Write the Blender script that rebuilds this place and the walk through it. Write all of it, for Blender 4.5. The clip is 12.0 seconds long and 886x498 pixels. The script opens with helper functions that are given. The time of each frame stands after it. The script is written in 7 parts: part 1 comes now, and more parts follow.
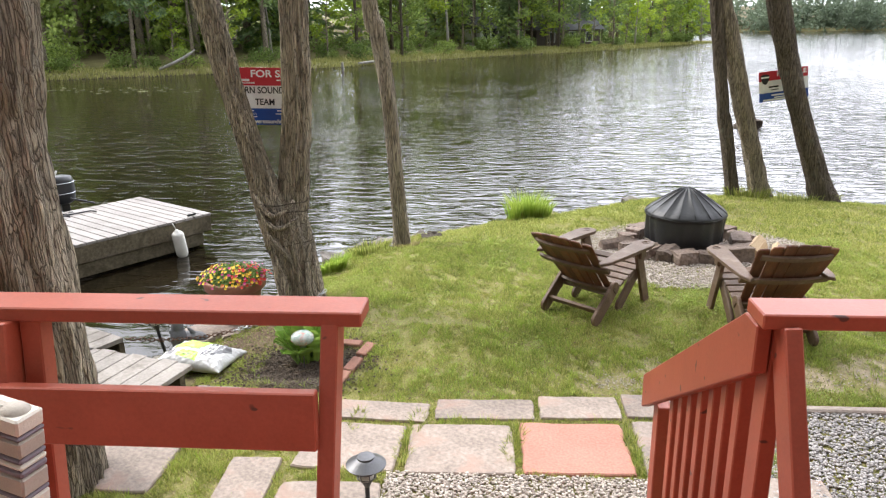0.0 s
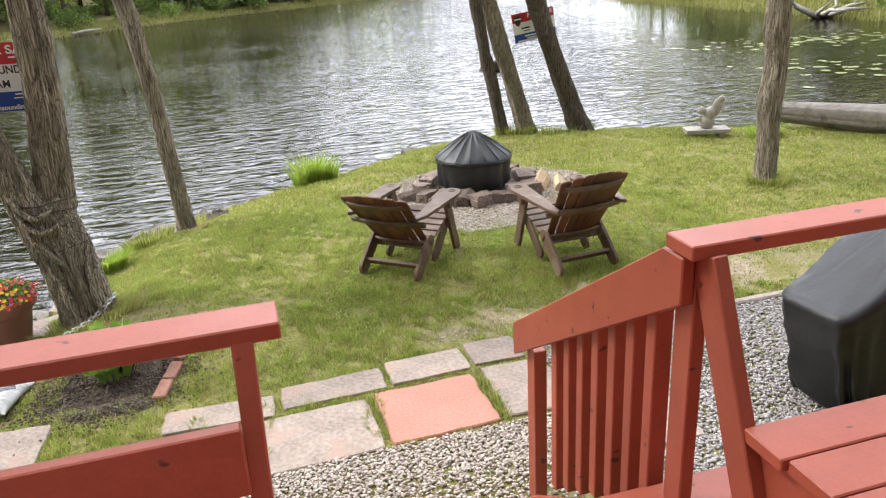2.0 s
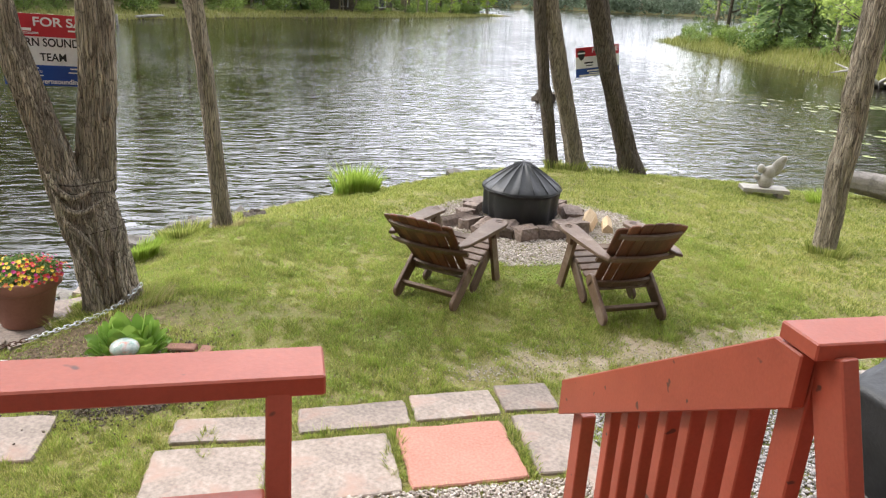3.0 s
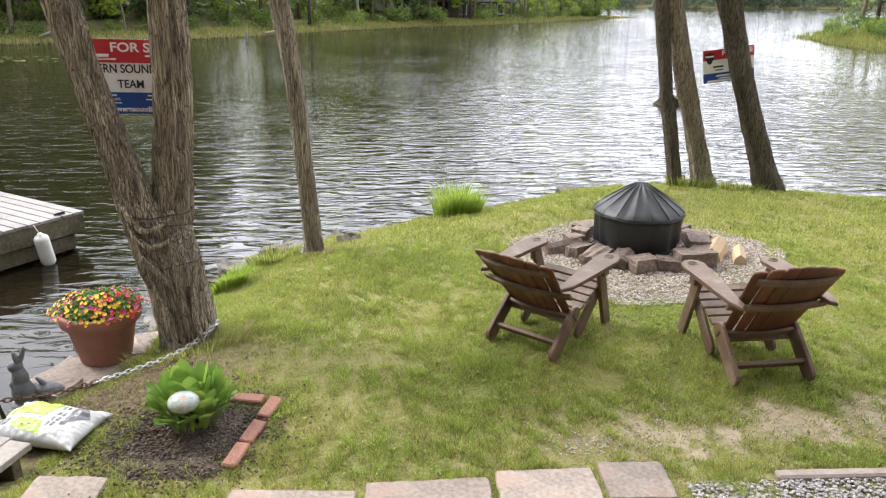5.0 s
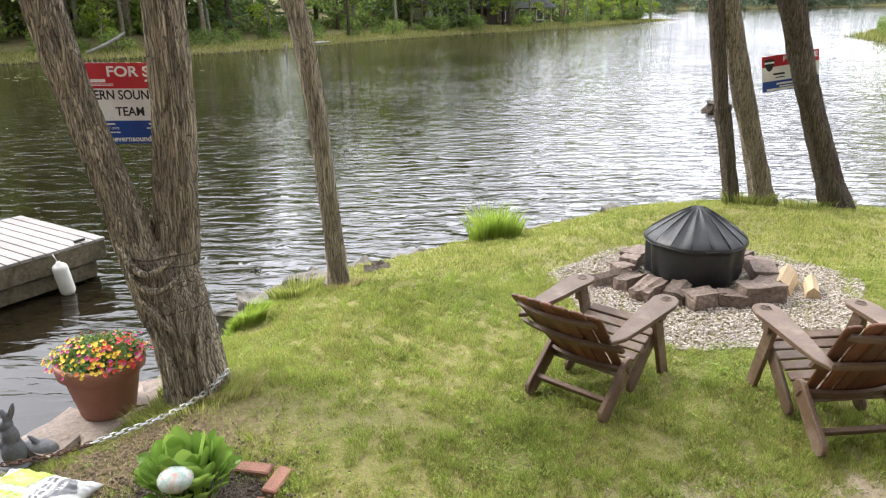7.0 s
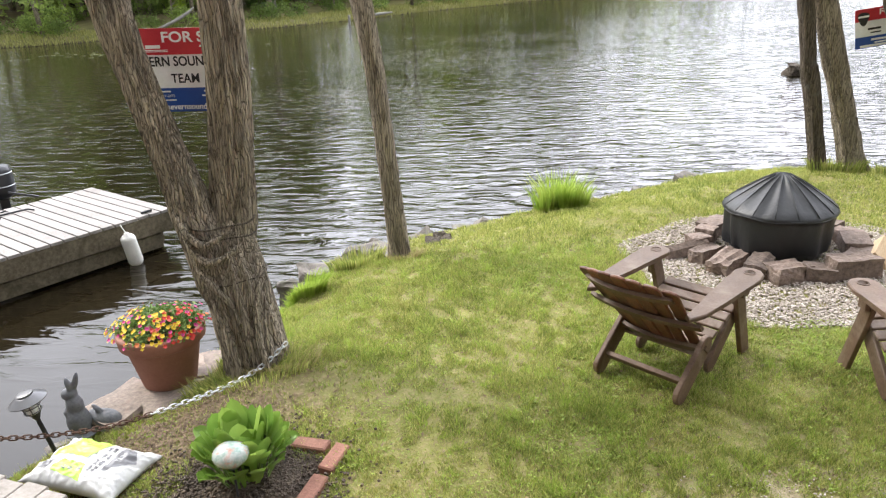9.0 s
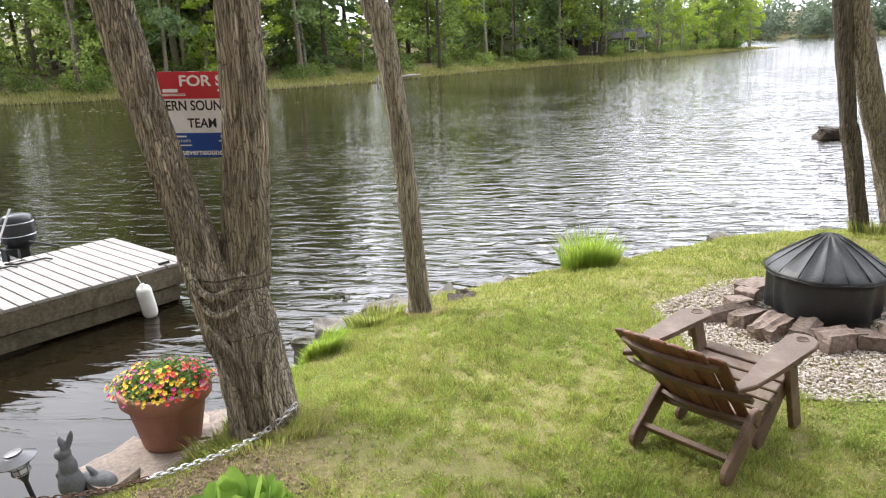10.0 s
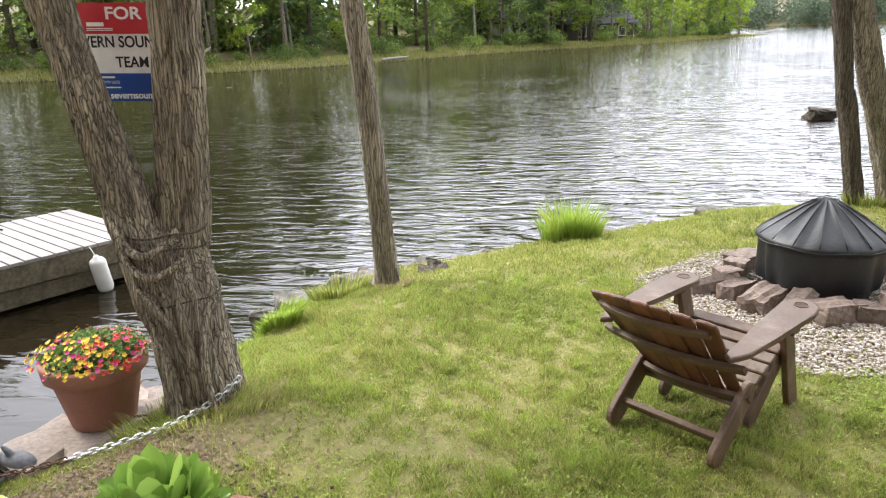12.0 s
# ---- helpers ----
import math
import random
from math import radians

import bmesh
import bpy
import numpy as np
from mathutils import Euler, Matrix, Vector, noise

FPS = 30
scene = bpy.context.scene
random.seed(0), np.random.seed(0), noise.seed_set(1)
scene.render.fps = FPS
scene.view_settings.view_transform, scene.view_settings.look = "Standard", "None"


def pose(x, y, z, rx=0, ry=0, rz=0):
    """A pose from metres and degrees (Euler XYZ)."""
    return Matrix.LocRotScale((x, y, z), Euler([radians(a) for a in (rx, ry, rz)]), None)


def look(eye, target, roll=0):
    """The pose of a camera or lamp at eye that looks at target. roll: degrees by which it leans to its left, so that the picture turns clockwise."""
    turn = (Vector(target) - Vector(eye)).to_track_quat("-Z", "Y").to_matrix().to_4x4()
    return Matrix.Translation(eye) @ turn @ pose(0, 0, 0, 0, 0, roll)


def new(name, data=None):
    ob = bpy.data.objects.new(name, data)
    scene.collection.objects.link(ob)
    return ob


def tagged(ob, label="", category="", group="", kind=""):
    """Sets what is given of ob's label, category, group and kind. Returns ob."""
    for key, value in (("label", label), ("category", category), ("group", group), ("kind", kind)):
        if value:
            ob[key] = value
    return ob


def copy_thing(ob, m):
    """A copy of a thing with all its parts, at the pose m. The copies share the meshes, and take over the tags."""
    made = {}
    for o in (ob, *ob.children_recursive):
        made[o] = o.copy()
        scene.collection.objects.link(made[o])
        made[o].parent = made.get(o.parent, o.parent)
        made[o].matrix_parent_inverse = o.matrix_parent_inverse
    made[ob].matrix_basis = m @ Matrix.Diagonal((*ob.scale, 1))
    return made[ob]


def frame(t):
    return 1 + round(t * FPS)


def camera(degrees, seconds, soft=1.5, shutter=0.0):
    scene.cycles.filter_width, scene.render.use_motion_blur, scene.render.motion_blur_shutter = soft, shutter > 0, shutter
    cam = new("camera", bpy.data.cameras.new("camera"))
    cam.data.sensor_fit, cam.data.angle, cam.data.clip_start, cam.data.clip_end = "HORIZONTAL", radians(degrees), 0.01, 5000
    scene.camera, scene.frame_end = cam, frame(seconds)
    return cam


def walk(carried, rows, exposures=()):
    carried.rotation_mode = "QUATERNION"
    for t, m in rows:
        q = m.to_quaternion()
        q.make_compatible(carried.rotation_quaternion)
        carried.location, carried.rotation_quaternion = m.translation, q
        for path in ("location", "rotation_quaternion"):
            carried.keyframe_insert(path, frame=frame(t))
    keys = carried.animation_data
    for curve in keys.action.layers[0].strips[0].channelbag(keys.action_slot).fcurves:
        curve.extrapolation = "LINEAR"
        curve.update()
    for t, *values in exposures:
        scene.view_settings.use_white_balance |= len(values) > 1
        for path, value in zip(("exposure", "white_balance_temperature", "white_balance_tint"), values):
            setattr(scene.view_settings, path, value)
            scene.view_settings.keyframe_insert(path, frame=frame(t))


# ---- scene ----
cam = camera(63.1, 12.0, soft=1.2)
PATH = [
    (0, (0.207, 0.12, 2.483), (0.056, 2.026, 1.896), -0.8),
    (0.5, (0.115, 0.308, 2.46), (0.061, 2.218, 1.868), -1.4),
    (1, (0.035, 0.459, 2.473), (0.182, 2.362, 1.874), -2.8),
    (1.5, (-0.039, 0.429, 2.459), (0.313, 2.286, 1.805), -4.5),
    (2, (-0.163, 0.387, 2.465), (0.313, 2.193, 1.749), -3.4),
    (2.5, (-0.213, 0.53, 2.465), (0.272, 2.342, 1.77), 0.6),
    (3, (-0.212, 0.677, 2.44), (0.197, 2.519, 1.777), 3.1),
    (3.5, (-0.097, 0.821, 2.442), (0.204, 2.688, 1.79), 3.1),
    (3.7, (-0.056, 0.941, 2.417), (0.212, 2.812, 1.764), 3.0),
    (5.3, (0.093, 1.472, 2.451), (0.149, 3.36, 1.792), 0.1),
    (5.5, (0.128, 1.572, 2.443), (0.166, 3.46, 1.782), 0.1),
    (6, (0.189, 1.732, 2.435), (0.185, 3.62, 1.777), -0.3),
    (6.5, (0.165, 1.868, 2.458), (0.15, 3.76, 1.808), -0.7),
    (6.7, (0.151, 1.923, 2.465), (0.133, 3.818, 1.825), -0.9),
    (8.3, (0.122, 2.143, 2.45), (0.006, 4.036, 1.812), -1.8),
    (8.5, (0.125, 2.161, 2.423), (-0.021, 4.045, 1.769), -2.0),
    (9, (0.138, 2.202, 2.38), (-0.065, 4.062, 1.673), -2.9),
    (9.5, (0.148, 2.286, 2.333), (-0.071, 4.167, 1.69), -2.7),
    (10, (0.104, 2.465, 2.267), (-0.161, 4.37, 1.718), -2.3),
    (10.5, (0.071, 2.561, 2.26), (-0.228, 4.471, 1.746), -2.2),
    (11, (0.095, 2.635, 2.181), (-0.212, 4.537, 1.647), -2.3),
    (11.5, (0.139, 2.778, 2.071), (-0.147, 4.671, 1.492), -2.3),
    (12, (0.197, 2.861, 1.984), (-0.035, 4.759, 1.399), -1.7),
]
walk(cam, [(t, look(eye, target, roll)) for t, eye, target, roll in PATH], exposures=((0, 0.30), (1.5, 0.22), (3.5, 0.20), (6, 0.33), (12, 0.44)))

# ---- light: a bright, thinly overcast sky and a soft high sun over the lake ----
SUN_EL, SUN_ROT = 44.0, -64.0
BRIGHT_EL, BRIGHT_ROT = 36.0, 7.0
world = bpy.data.worlds.new("sky")
scene.world = world
world.use_nodes = True
wn, wl = world.node_tree.nodes, world.node_tree.links
sky = wn.new("ShaderNodeTexSky")
sky.sky_type, sky.sun_disc = "NISHITA", False
sky.sun_elevation, sky.sun_rotation = radians(SUN_EL), radians(SUN_ROT)
sky.dust_density, sky.air_density, sky.ozone_density = 4.0, 1.0, 1.0
haze = wn.new("ShaderNodeHueSaturation")
haze.inputs["Saturation"].default_value = 0.25
wl.new(sky.outputs["Color"], haze.inputs["Color"])
# thin cloud cover over the blue, a little uneven
cloud_co = wn.new("ShaderNodeTexCoord")
cloud_tex = wn.new("ShaderNodeTexNoise")
cloud_tex.inputs["Scale"].default_value, cloud_tex.inputs["Detail"].default_value = 2.2, 5.0
cloud_ramp = wn.new("ShaderNodeMapRange")
cloud_ramp.inputs["From Min"].default_value, cloud_ramp.inputs["From Max"].default_value = 0.35, 0.65
cloud_ramp.inputs["To Min"].default_value, cloud_ramp.inputs["To Max"].default_value = 0.6, 0.95
cover_mix = wn.new("ShaderNodeMix")
cover_mix.data_type = "RGBA"
wl.new(cloud_co.outputs["Generated"], cloud_tex.inputs["Vector"])
wl.new(cloud_tex.outputs["Fac"], cloud_ramp.inputs["Value"])
wl.new(cloud_ramp.outputs["Result"], cover_mix.inputs[0])
wl.new(haze.outputs["Color"], cover_mix.inputs[6])
# the cloud is thinnest and brightest over the open lake
toward = wn.new("ShaderNodeVectorMath")
toward.operation = "DOT_PRODUCT"
toward.inputs[1].default_value = (math.sin(radians(BRIGHT_ROT)) * math.cos(radians(BRIGHT_EL)), math.cos(radians(BRIGHT_ROT)) * math.cos(radians(BRIGHT_EL)), math.sin(radians(BRIGHT_EL)))
wl.new(cloud_co.outputs["Generated"], toward.inputs[0])
glow_pow, glow_mul = wn.new("ShaderNodeMath"), wn.new("ShaderNodeMath")
clampn = wn.new("ShaderNodeMath")
clampn.operation, glow_pow.operation, glow_mul.operation = "MAXIMUM", "POWER", "MULTIPLY_ADD"
clampn.inputs[1].default_value, glow_pow.inputs[1].default_value = 0.0, 1.7
glow_mul.inputs[1].default_value, glow_mul.inputs[2].default_value = 3.4, 0.46
wl.new(toward.outputs["Value"], clampn.inputs[0])
wl.new(clampn.outputs[0], glow_pow.inputs[0])
wl.new(glow_pow.outputs[0], glow_mul.inputs[0])
glow_col = wn.new("ShaderNodeVectorMath")
glow_col.operation = "SCALE"
glow_col.inputs[0].default_value = (9.8, 10.0, 11.0)
wl.new(glow_mul.outputs[0], glow_col.inputs["Scale"])
wl.new(glow_col.outputs["Vector"], cover_mix.inputs[7])
wl.new(cover_mix.outputs[2], wn["Background"].inputs["Color"])
wn["Background"].inputs["Strength"].default_value = 0.15

sun = new("sun", bpy.data.lights.new("sun", "SUN"))
sun.data.energy, sun.data.angle, sun.data.color = 3.0, radians(14), (1.0, 0.96, 0.90)
sun_dir = Vector((math.sin(radians(SUN_ROT)) * math.cos(radians(SUN_EL)), math.cos(radians(SUN_ROT)) * math.cos(radians(SUN_EL)), math.sin(radians(SUN_EL))))
sun.matrix_world = look(sun_dir * 40, (0, 0, 0))

# ---- materials ----
WATER_Z = -0.62


def nodes_of(name):
    m = bpy.data.materials.new(name)
    m.use_nodes = True
    nt = m.node_tree
    return m, nt, nt.nodes["Principled BSDF"]


def noise_tex(nt, scale, detail=4.0, rough=0.55, stretch=(1, 1, 1), coords="Object", distort=0.0):
    tc = nt.nodes.new("ShaderNodeTexCoord")
    mp = nt.nodes.new("ShaderNodeMapping")
    mp.inputs["Scale"].default_value = stretch
    tx = nt.nodes.new("ShaderNodeTexNoise")
    tx.inputs["Scale"].default_value, tx.inputs["Detail"].default_value = scale, detail
    tx.inputs["Roughness"].default_value, tx.inputs["Distortion"].default_value = rough, distort
    nt.links.new(tc.outputs[coords], mp.inputs["Vector"])
    nt.links.new(mp.outputs["Vector"], tx.inputs["Vector"])
    return tx.outputs["Fac"]


def ramp(nt, fac, stops):
    r = nt.nodes.new("ShaderNodeValToRGB")
    el = r.color_ramp.elements
    while len(el) < len(stops):
        el.new(0.5)
    for e, (p, c) in zip(el, stops):
        e.position, e.color = p, (*c, 1)
    nt.links.new(fac, r.inputs["Fac"])
    return r.outputs["Color"]


def blend(nt, fac, a, b, mode="MIX"):
    m = nt.nodes.new("ShaderNodeMix")
    m.data_type, m.blend_type = "RGBA", mode
    for sock, v in ((m.inputs[0], fac), (m.inputs[6], a), (m.inputs[7], b)):
        if isinstance(v, (int, float)):
            sock.default_value = v
        elif isinstance(v, tuple):
            sock.default_value = (*v, 1)
        else:
            nt.links.new(v, sock)
    return m.outputs[2]


def bump(nt, bsdf, height, strength=0.4, distance=0.01):
    b = nt.nodes.new("ShaderNodeBump")
    b.inputs["Strength"].default_value, b.inputs["Distance"].default_value = strength, distance
    nt.links.new(height, b.inputs["Height"])
    nt.links.new(b.outputs["Normal"], bsdf.inputs["Normal"])


def surface(name, low, high, scale=6, rough=0.7, stretch=(1, 1, 1), fine=60, relief=0.3, depth=0.004, metal=0.0, vary=0.0, spots=None, coords="Object", spec=0.5, grain=0.3, flecks=None):
    """Two-scale mottled surface; vary shifts the value from object to object; spots adds a second stain colour."""
    m, nt, b = nodes_of(name)
    big = noise_tex(nt, scale, 5, 0.6, stretch, coords)
    small = noise_tex(nt, fine, 3, 0.6, stretch, coords)
    col = ramp(nt, big, [(0.3, low), (0.7, high)])
    col = blend(nt, grain, col, ramp(nt, small, [(0.3, tuple(c * 0.62 for c in low)), (0.7, tuple(min(1, c * 1.3) for c in high))]))
    if spots:
        col = blend(nt, ramp(nt, noise_tex(nt, scale * 0.7, 6, 0.65, (1, 1, 1), coords, 0.6), [(0.52, (0, 0, 0)), (0.66, (1, 1, 1))]), col, spots)
    if flecks:
        col = blend(nt, ramp(nt, noise_tex(nt, 17, 2, 0.5, (0.6, 1, 1), coords), [(0.69, (0, 0, 0)), (0.72, (0.85, 0.85, 0.85))]), col, flecks)
    if vary:
        oi = nt.nodes.new("ShaderNodeObjectInfo")
        mul = nt.nodes.new("ShaderNodeMapRange")
        mul.inputs["To Min"].default_value, mul.inputs["To Max"].default_value = 1 - vary, 1 + vary
        nt.links.new(oi.outputs["Random"], mul.inputs["Value"])
        hs = nt.nodes.new("ShaderNodeHueSaturation")
        nt.links.new(mul.outputs["Result"], hs.inputs["Value"])
        nt.links.new(col, hs.inputs["Color"])
        col = hs.outputs["Color"]
    nt.links.new(col, b.inputs["Base Color"])
    b.inputs["Roughness"].default_value, b.inputs["Metallic"].default_value = rough, metal
    b.inputs["Specular IOR Level"].default_value = spec
    bump(nt, b, small, relief, depth)
    return m


def leafy(name, dark, light, scale=3.0, through_light=0.35, rough=0.5, weight=0.5):
    """Foliage: colour varies leaf by leaf and clump by clump, and some light passes through."""
    m, nt, b = nodes_of(name)
    geo = nt.nodes.new("ShaderNodeNewGeometry")
    clump = noise_tex(nt, scale, 3, 0.6)
    f = blend(nt, weight, geo.outputs["Random Per Island"], clump)
    oi = nt.nodes.new("ShaderNodeObjectInfo")
    f = blend(nt, 0.3, f, oi.outputs["Random"])
    col = ramp(nt, f, [(0.2, dark), (0.8, light)])
    nt.links.new(col, b.inputs["Base Color"])
    b.inputs["Roughness"].default_value = rough
    b.inputs["Specular IOR Level"].default_value = 0.3
    tr = nt.nodes.new("ShaderNodeBsdfTranslucent")
    nt.links.new(col, tr.inputs["Color"])
    mix = nt.nodes.new("ShaderNodeMixShader")
    mix.inputs["Fac"].default_value = through_light
    nt.links.new(b.outputs["BSDF"], mix.inputs[1])
    nt.links.new(tr.outputs["BSDF"], mix.inputs[2])
    nt.links.new(mix.outputs["Shader"], nt.nodes["Material Output"].inputs["Surface"])
    return m


def plain(name, colour, rough=0.5, metal=0.0, relief=0.15, fine=120):
    return surface(name, tuple(c * 0.88 for c in colour), tuple(min(1, c * 1.1) for c in colour), 9, rough, fine=fine, relief=relief, depth=0.002, metal=metal, grain=0.12)


M_RED = surface("red_paint", (0.27, 0.056, 0.030), (0.34, 0.076, 0.042), 5, 0.46, (1, 1, 1), 90, 0.15, 0.003, vary=0.08, grain=0.16, flecks=(0.04, 0.02, 0.017))


def bark_material(name, furrow, ridge, lichen):
    """Long interlacing plates parted by dark cracks."""
    m, nt, b = nodes_of(name)
    tc = nt.nodes.new("ShaderNodeTexCoord")
    warp = nt.nodes.new("ShaderNodeTexNoise")
    warp.inputs["Scale"].default_value, warp.inputs["Detail"].default_value = 5.0, 4.0
    nt.links.new(tc.outputs["Object"], warp.inputs["Vector"])
    shift = nt.nodes.new("ShaderNodeVectorMath")
    shift.operation = "MULTIPLY_ADD"
    shift.inputs[1].default_value = (0.055, 0.055, 0.2)
    nt.links.new(warp.outputs["Color"], shift.inputs[0])
    nt.links.new(tc.outputs["Object"], shift.inputs[2])
    mp = nt.nodes.new("ShaderNodeMapping")
    mp.inputs["Scale"].default_value = (58, 58, 2.6)
    nt.links.new(shift.outputs["Vector"], mp.inputs["Vector"])
    cells = nt.nodes.new("ShaderNodeTexVoronoi")
    cells.feature = "DISTANCE_TO_EDGE"
    cells.inputs["Scale"].default_value = 1.0
    nt.links.new(mp.outputs["Vector"], cells.inputs["Vector"])
    crack = ramp(nt, cells.outputs["Distance"], [(0.0, (0.12,) * 3), (0.07, (0.7,) * 3), (0.22, (1.0,) * 3)])
    fibre = noise_tex(nt, 4.5, 7, 0.7, (9, 9, 1.0), "Object", 0.9)
    h = blend(nt, 0.65, crack, fibre)
    tone = ramp(nt, fibre, [(0.34, tuple(c * 0.34 for c in ridge)), (0.43, tuple(c * 0.8 for c in ridge)), (0.53, ridge), (0.66, tuple(min(1, c * 1.5) for c in ridge))])
    col = blend(nt, crack, furrow, tone)
    col = blend(nt, ramp(nt, noise_tex(nt, 5, 5, 0.7), [(0.58, (0,) * 3), (0.70, (0.5,) * 3)]), col, lichen)
    col = blend(nt, ramp(nt, noise_tex(nt, 1.7, 4, 0.6), [(0.40, (0.4,) * 3), (0.56, (0.0,) * 3)]), col, tuple(c * 0.45 for c in ridge))
    nt.links.new(col, b.inputs["Base Color"])
    b.inputs["Roughness"].default_value = 0.92
    b.inputs["Specular IOR Level"].default_value = 0.25
    bump(nt, b, h, 1.0, 0.045)
    return m


M_BARK = bark_material("furrowed_bark", (0.040, 0.032, 0.024), (0.46, 0.39, 0.295), (0.46, 0.43, 0.37))
M_BARK_DARK = bark_material("dark_bark", (0.024, 0.019, 0.015), (0.19, 0.155, 0.12), (0.22, 0.21, 0.18))
M_BIRCH = surface("pale_bark", (0.25, 0.23, 0.2), (0.5, 0.48, 0.43), 3, 0.85, (1, 1, 2), 20, 0.5, 0.01)
M_CHAIR = surface("weathered_brown_wood", (0.080, 0.046, 0.027), (0.165, 0.104, 0.066), 4, 0.6, (1, 1, 1), 70, 0.35, 0.003, vary=0.16, spots=(0.21, 0.155, 0.115))
M_CHAIR_BACK = surface("stained_cedar_slat", (0.085, 0.032, 0.016), (0.19, 0.072, 0.032), 4, 0.5, (5, 1, 1), 60, 0.3, 0.003, vary=0.35, spots=(0.06, 0.035, 0.025))
M_GREYWOOD = surface("grey_weathered_boards", (0.19, 0.172, 0.158), (0.335, 0.31, 0.29), 3, 0.75, (1, 1, 1), 40, 0.4, 0.004, vary=0.1)
M_WALKWOOD = surface("worn_grey_planks", (0.17, 0.15, 0.13), (0.31, 0.28, 0.25), 3, 0.8, (1, 1, 1), 40, 0.5, 0.005, vary=0.12, spots=(0.14, 0.12, 0.10))
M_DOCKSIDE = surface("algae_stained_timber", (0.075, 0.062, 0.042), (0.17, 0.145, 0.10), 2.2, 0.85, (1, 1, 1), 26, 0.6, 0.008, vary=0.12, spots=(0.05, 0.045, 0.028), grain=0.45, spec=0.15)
M_LOG = surface("weathered_log", (0.17, 0.15, 0.13), (0.34, 0.31, 0.28), 3, 0.9, (1, 6, 6), 20, 0.8, 0.015, spots=(0.08, 0.07, 0.06))
M_TERRA = surface("terracotta", (0.28, 0.12, 0.083), (0.40, 0.195, 0.145), 3, 0.75, (1, 1, 1), 50, 0.2, 0.002, grain=0.12)
M_SOIL = surface("dark_soil", (0.04, 0.030, 0.022), (0.13, 0.098, 0.072), 14, 0.95, (1, 1, 1), 60, 1.0, 0.03, vary=0.1, spots=(0.17, 0.13, 0.09), grain=0.5)
M_STONE = surface("flagstone", (0.17, 0.14, 0.12), (0.37, 0.30, 0.25), 4.5, 0.9, (1, 1, 1), 38, 0.7, 0.007, vary=0.16, spots=(0.33, 0.225, 0.18), grain=0.36)
M_PINKSTONE = surface("pink_flagstone", (0.37, 0.165, 0.12), (0.49, 0.225, 0.165), 3, 0.8, (1, 1, 1), 60, 0.4, 0.004, grain=0.35)
M_ROCK = surface("fieldstone", (0.09, 0.066, 0.052), (0.22, 0.165, 0.135), 6, 0.9, (1, 1, 1), 34, 0.8, 0.012, vary=0.3, spots=(0.27, 0.20, 0.155), grain=0.45)
M_SHORE_ROCK = surface("grey_granite", (0.09, 0.08, 0.068), (0.23, 0.205, 0.18), 7, 0.85, (1, 1, 1), 40, 0.7, 0.01, vary=0.2, spots=(0.15, 0.16, 0.1))
M_PALE_STATUE = surface("pale_cast_stone", (0.27, 0.25, 0.21), (0.42, 0.39, 0.34), 10, 0.85, relief=0.4)
M_GREY_STATUE = surface("grey_cast_stone", (0.10, 0.105, 0.115), (0.19, 0.195, 0.21), 10, 0.8, relief=0.4)
M_BLACK_COVER = surface("black_vinyl", (0.008, 0.0085, 0.0095), (0.018, 0.019, 0.021), 5, 0.48, (1, 1, 1), 35, 0.3, 0.01, grain=0.1)
M_BRICK = surface("old_red_brick", (0.19, 0.085, 0.06), (0.30, 0.15, 0.105), 8, 0.9, relief=0.6, depth=0.006, vary=0.15)
M_EDGING = surface("weathered_edging_timber", (0.22, 0.175, 0.145), (0.36, 0.30, 0.255), 4, 0.85, (1, 1, 1), 40, 0.5, 0.005, vary=0.1)
M_SPLIT = surface("split_firewood", (0.40, 0.28, 0.16), (0.58, 0.44, 0.28), 6, 0.85, (1, 8, 8), 40, 0.5, 0.006)
M_METAL = plain("galvanised_steel", (0.62, 0.63, 0.64), 0.35, 1.0)
M_RUST = surface("rusty_steel", (0.07, 0.035, 0.022), (0.15, 0.085, 0.058), 20, 0.8, metal=0.3)
M_LAMP = plain("grey_lamp_metal", (0.11, 0.11, 0.115), 0.4, 0.6)
M_GLASSY = plain("clear_lamp_lens", (0.6, 0.6, 0.58), 0.15)
M_FENDER = plain("white_fender_vinyl", (0.72, 0.71, 0.66), 0.5)
M_BLACK = plain("black_enamel", (0.02, 0.021, 0.024), 0.3)
M_WHITE = plain("white_paint", (0.75, 0.75, 0.74), 0.45)
M_ALU = plain("boat_aluminium", (0.55, 0.56, 0.57), 0.4, 0.7)
M_SIGN_RED, M_SIGN_WHITE, M_SIGN_BLUE = plain("sign_red", (0.50, 0.025, 0.04), 0.45), plain("sign_white", (0.86, 0.86, 0.86), 0.45), plain("sign_blue", (0.015, 0.07, 0.32), 0.45)
M_INK = plain("sign_ink", (0.02, 0.02, 0.025), 0.5)
M_BAG_WHITE, M_BAG_GREEN, M_BAG_GREY = plain("bag_white", (0.52, 0.52, 0.51), 0.4), plain("bag_lime", (0.33, 0.56, 0.05), 0.4), plain("bag_grey", (0.16, 0.16, 0.17), 0.4)
# colour assumed, kept dark so the unseen wall throws little light back
M_HOUSE = surface("brown_siding", (0.12, 0.09, 0.07), (0.17, 0.13, 0.10), 2, 0.8)
M_DARK_SIDING = surface("dark_brown_siding", (0.07, 0.055, 0.045), (0.12, 0.095, 0.08), 1.5, 0.8, (1, 1, 6), 8)
M_ROOF = surface("grey_shingles", (0.09, 0.09, 0.095), (0.16, 0.16, 0.165), 2, 0.9, fine=12, relief=0.6, depth=0.02)
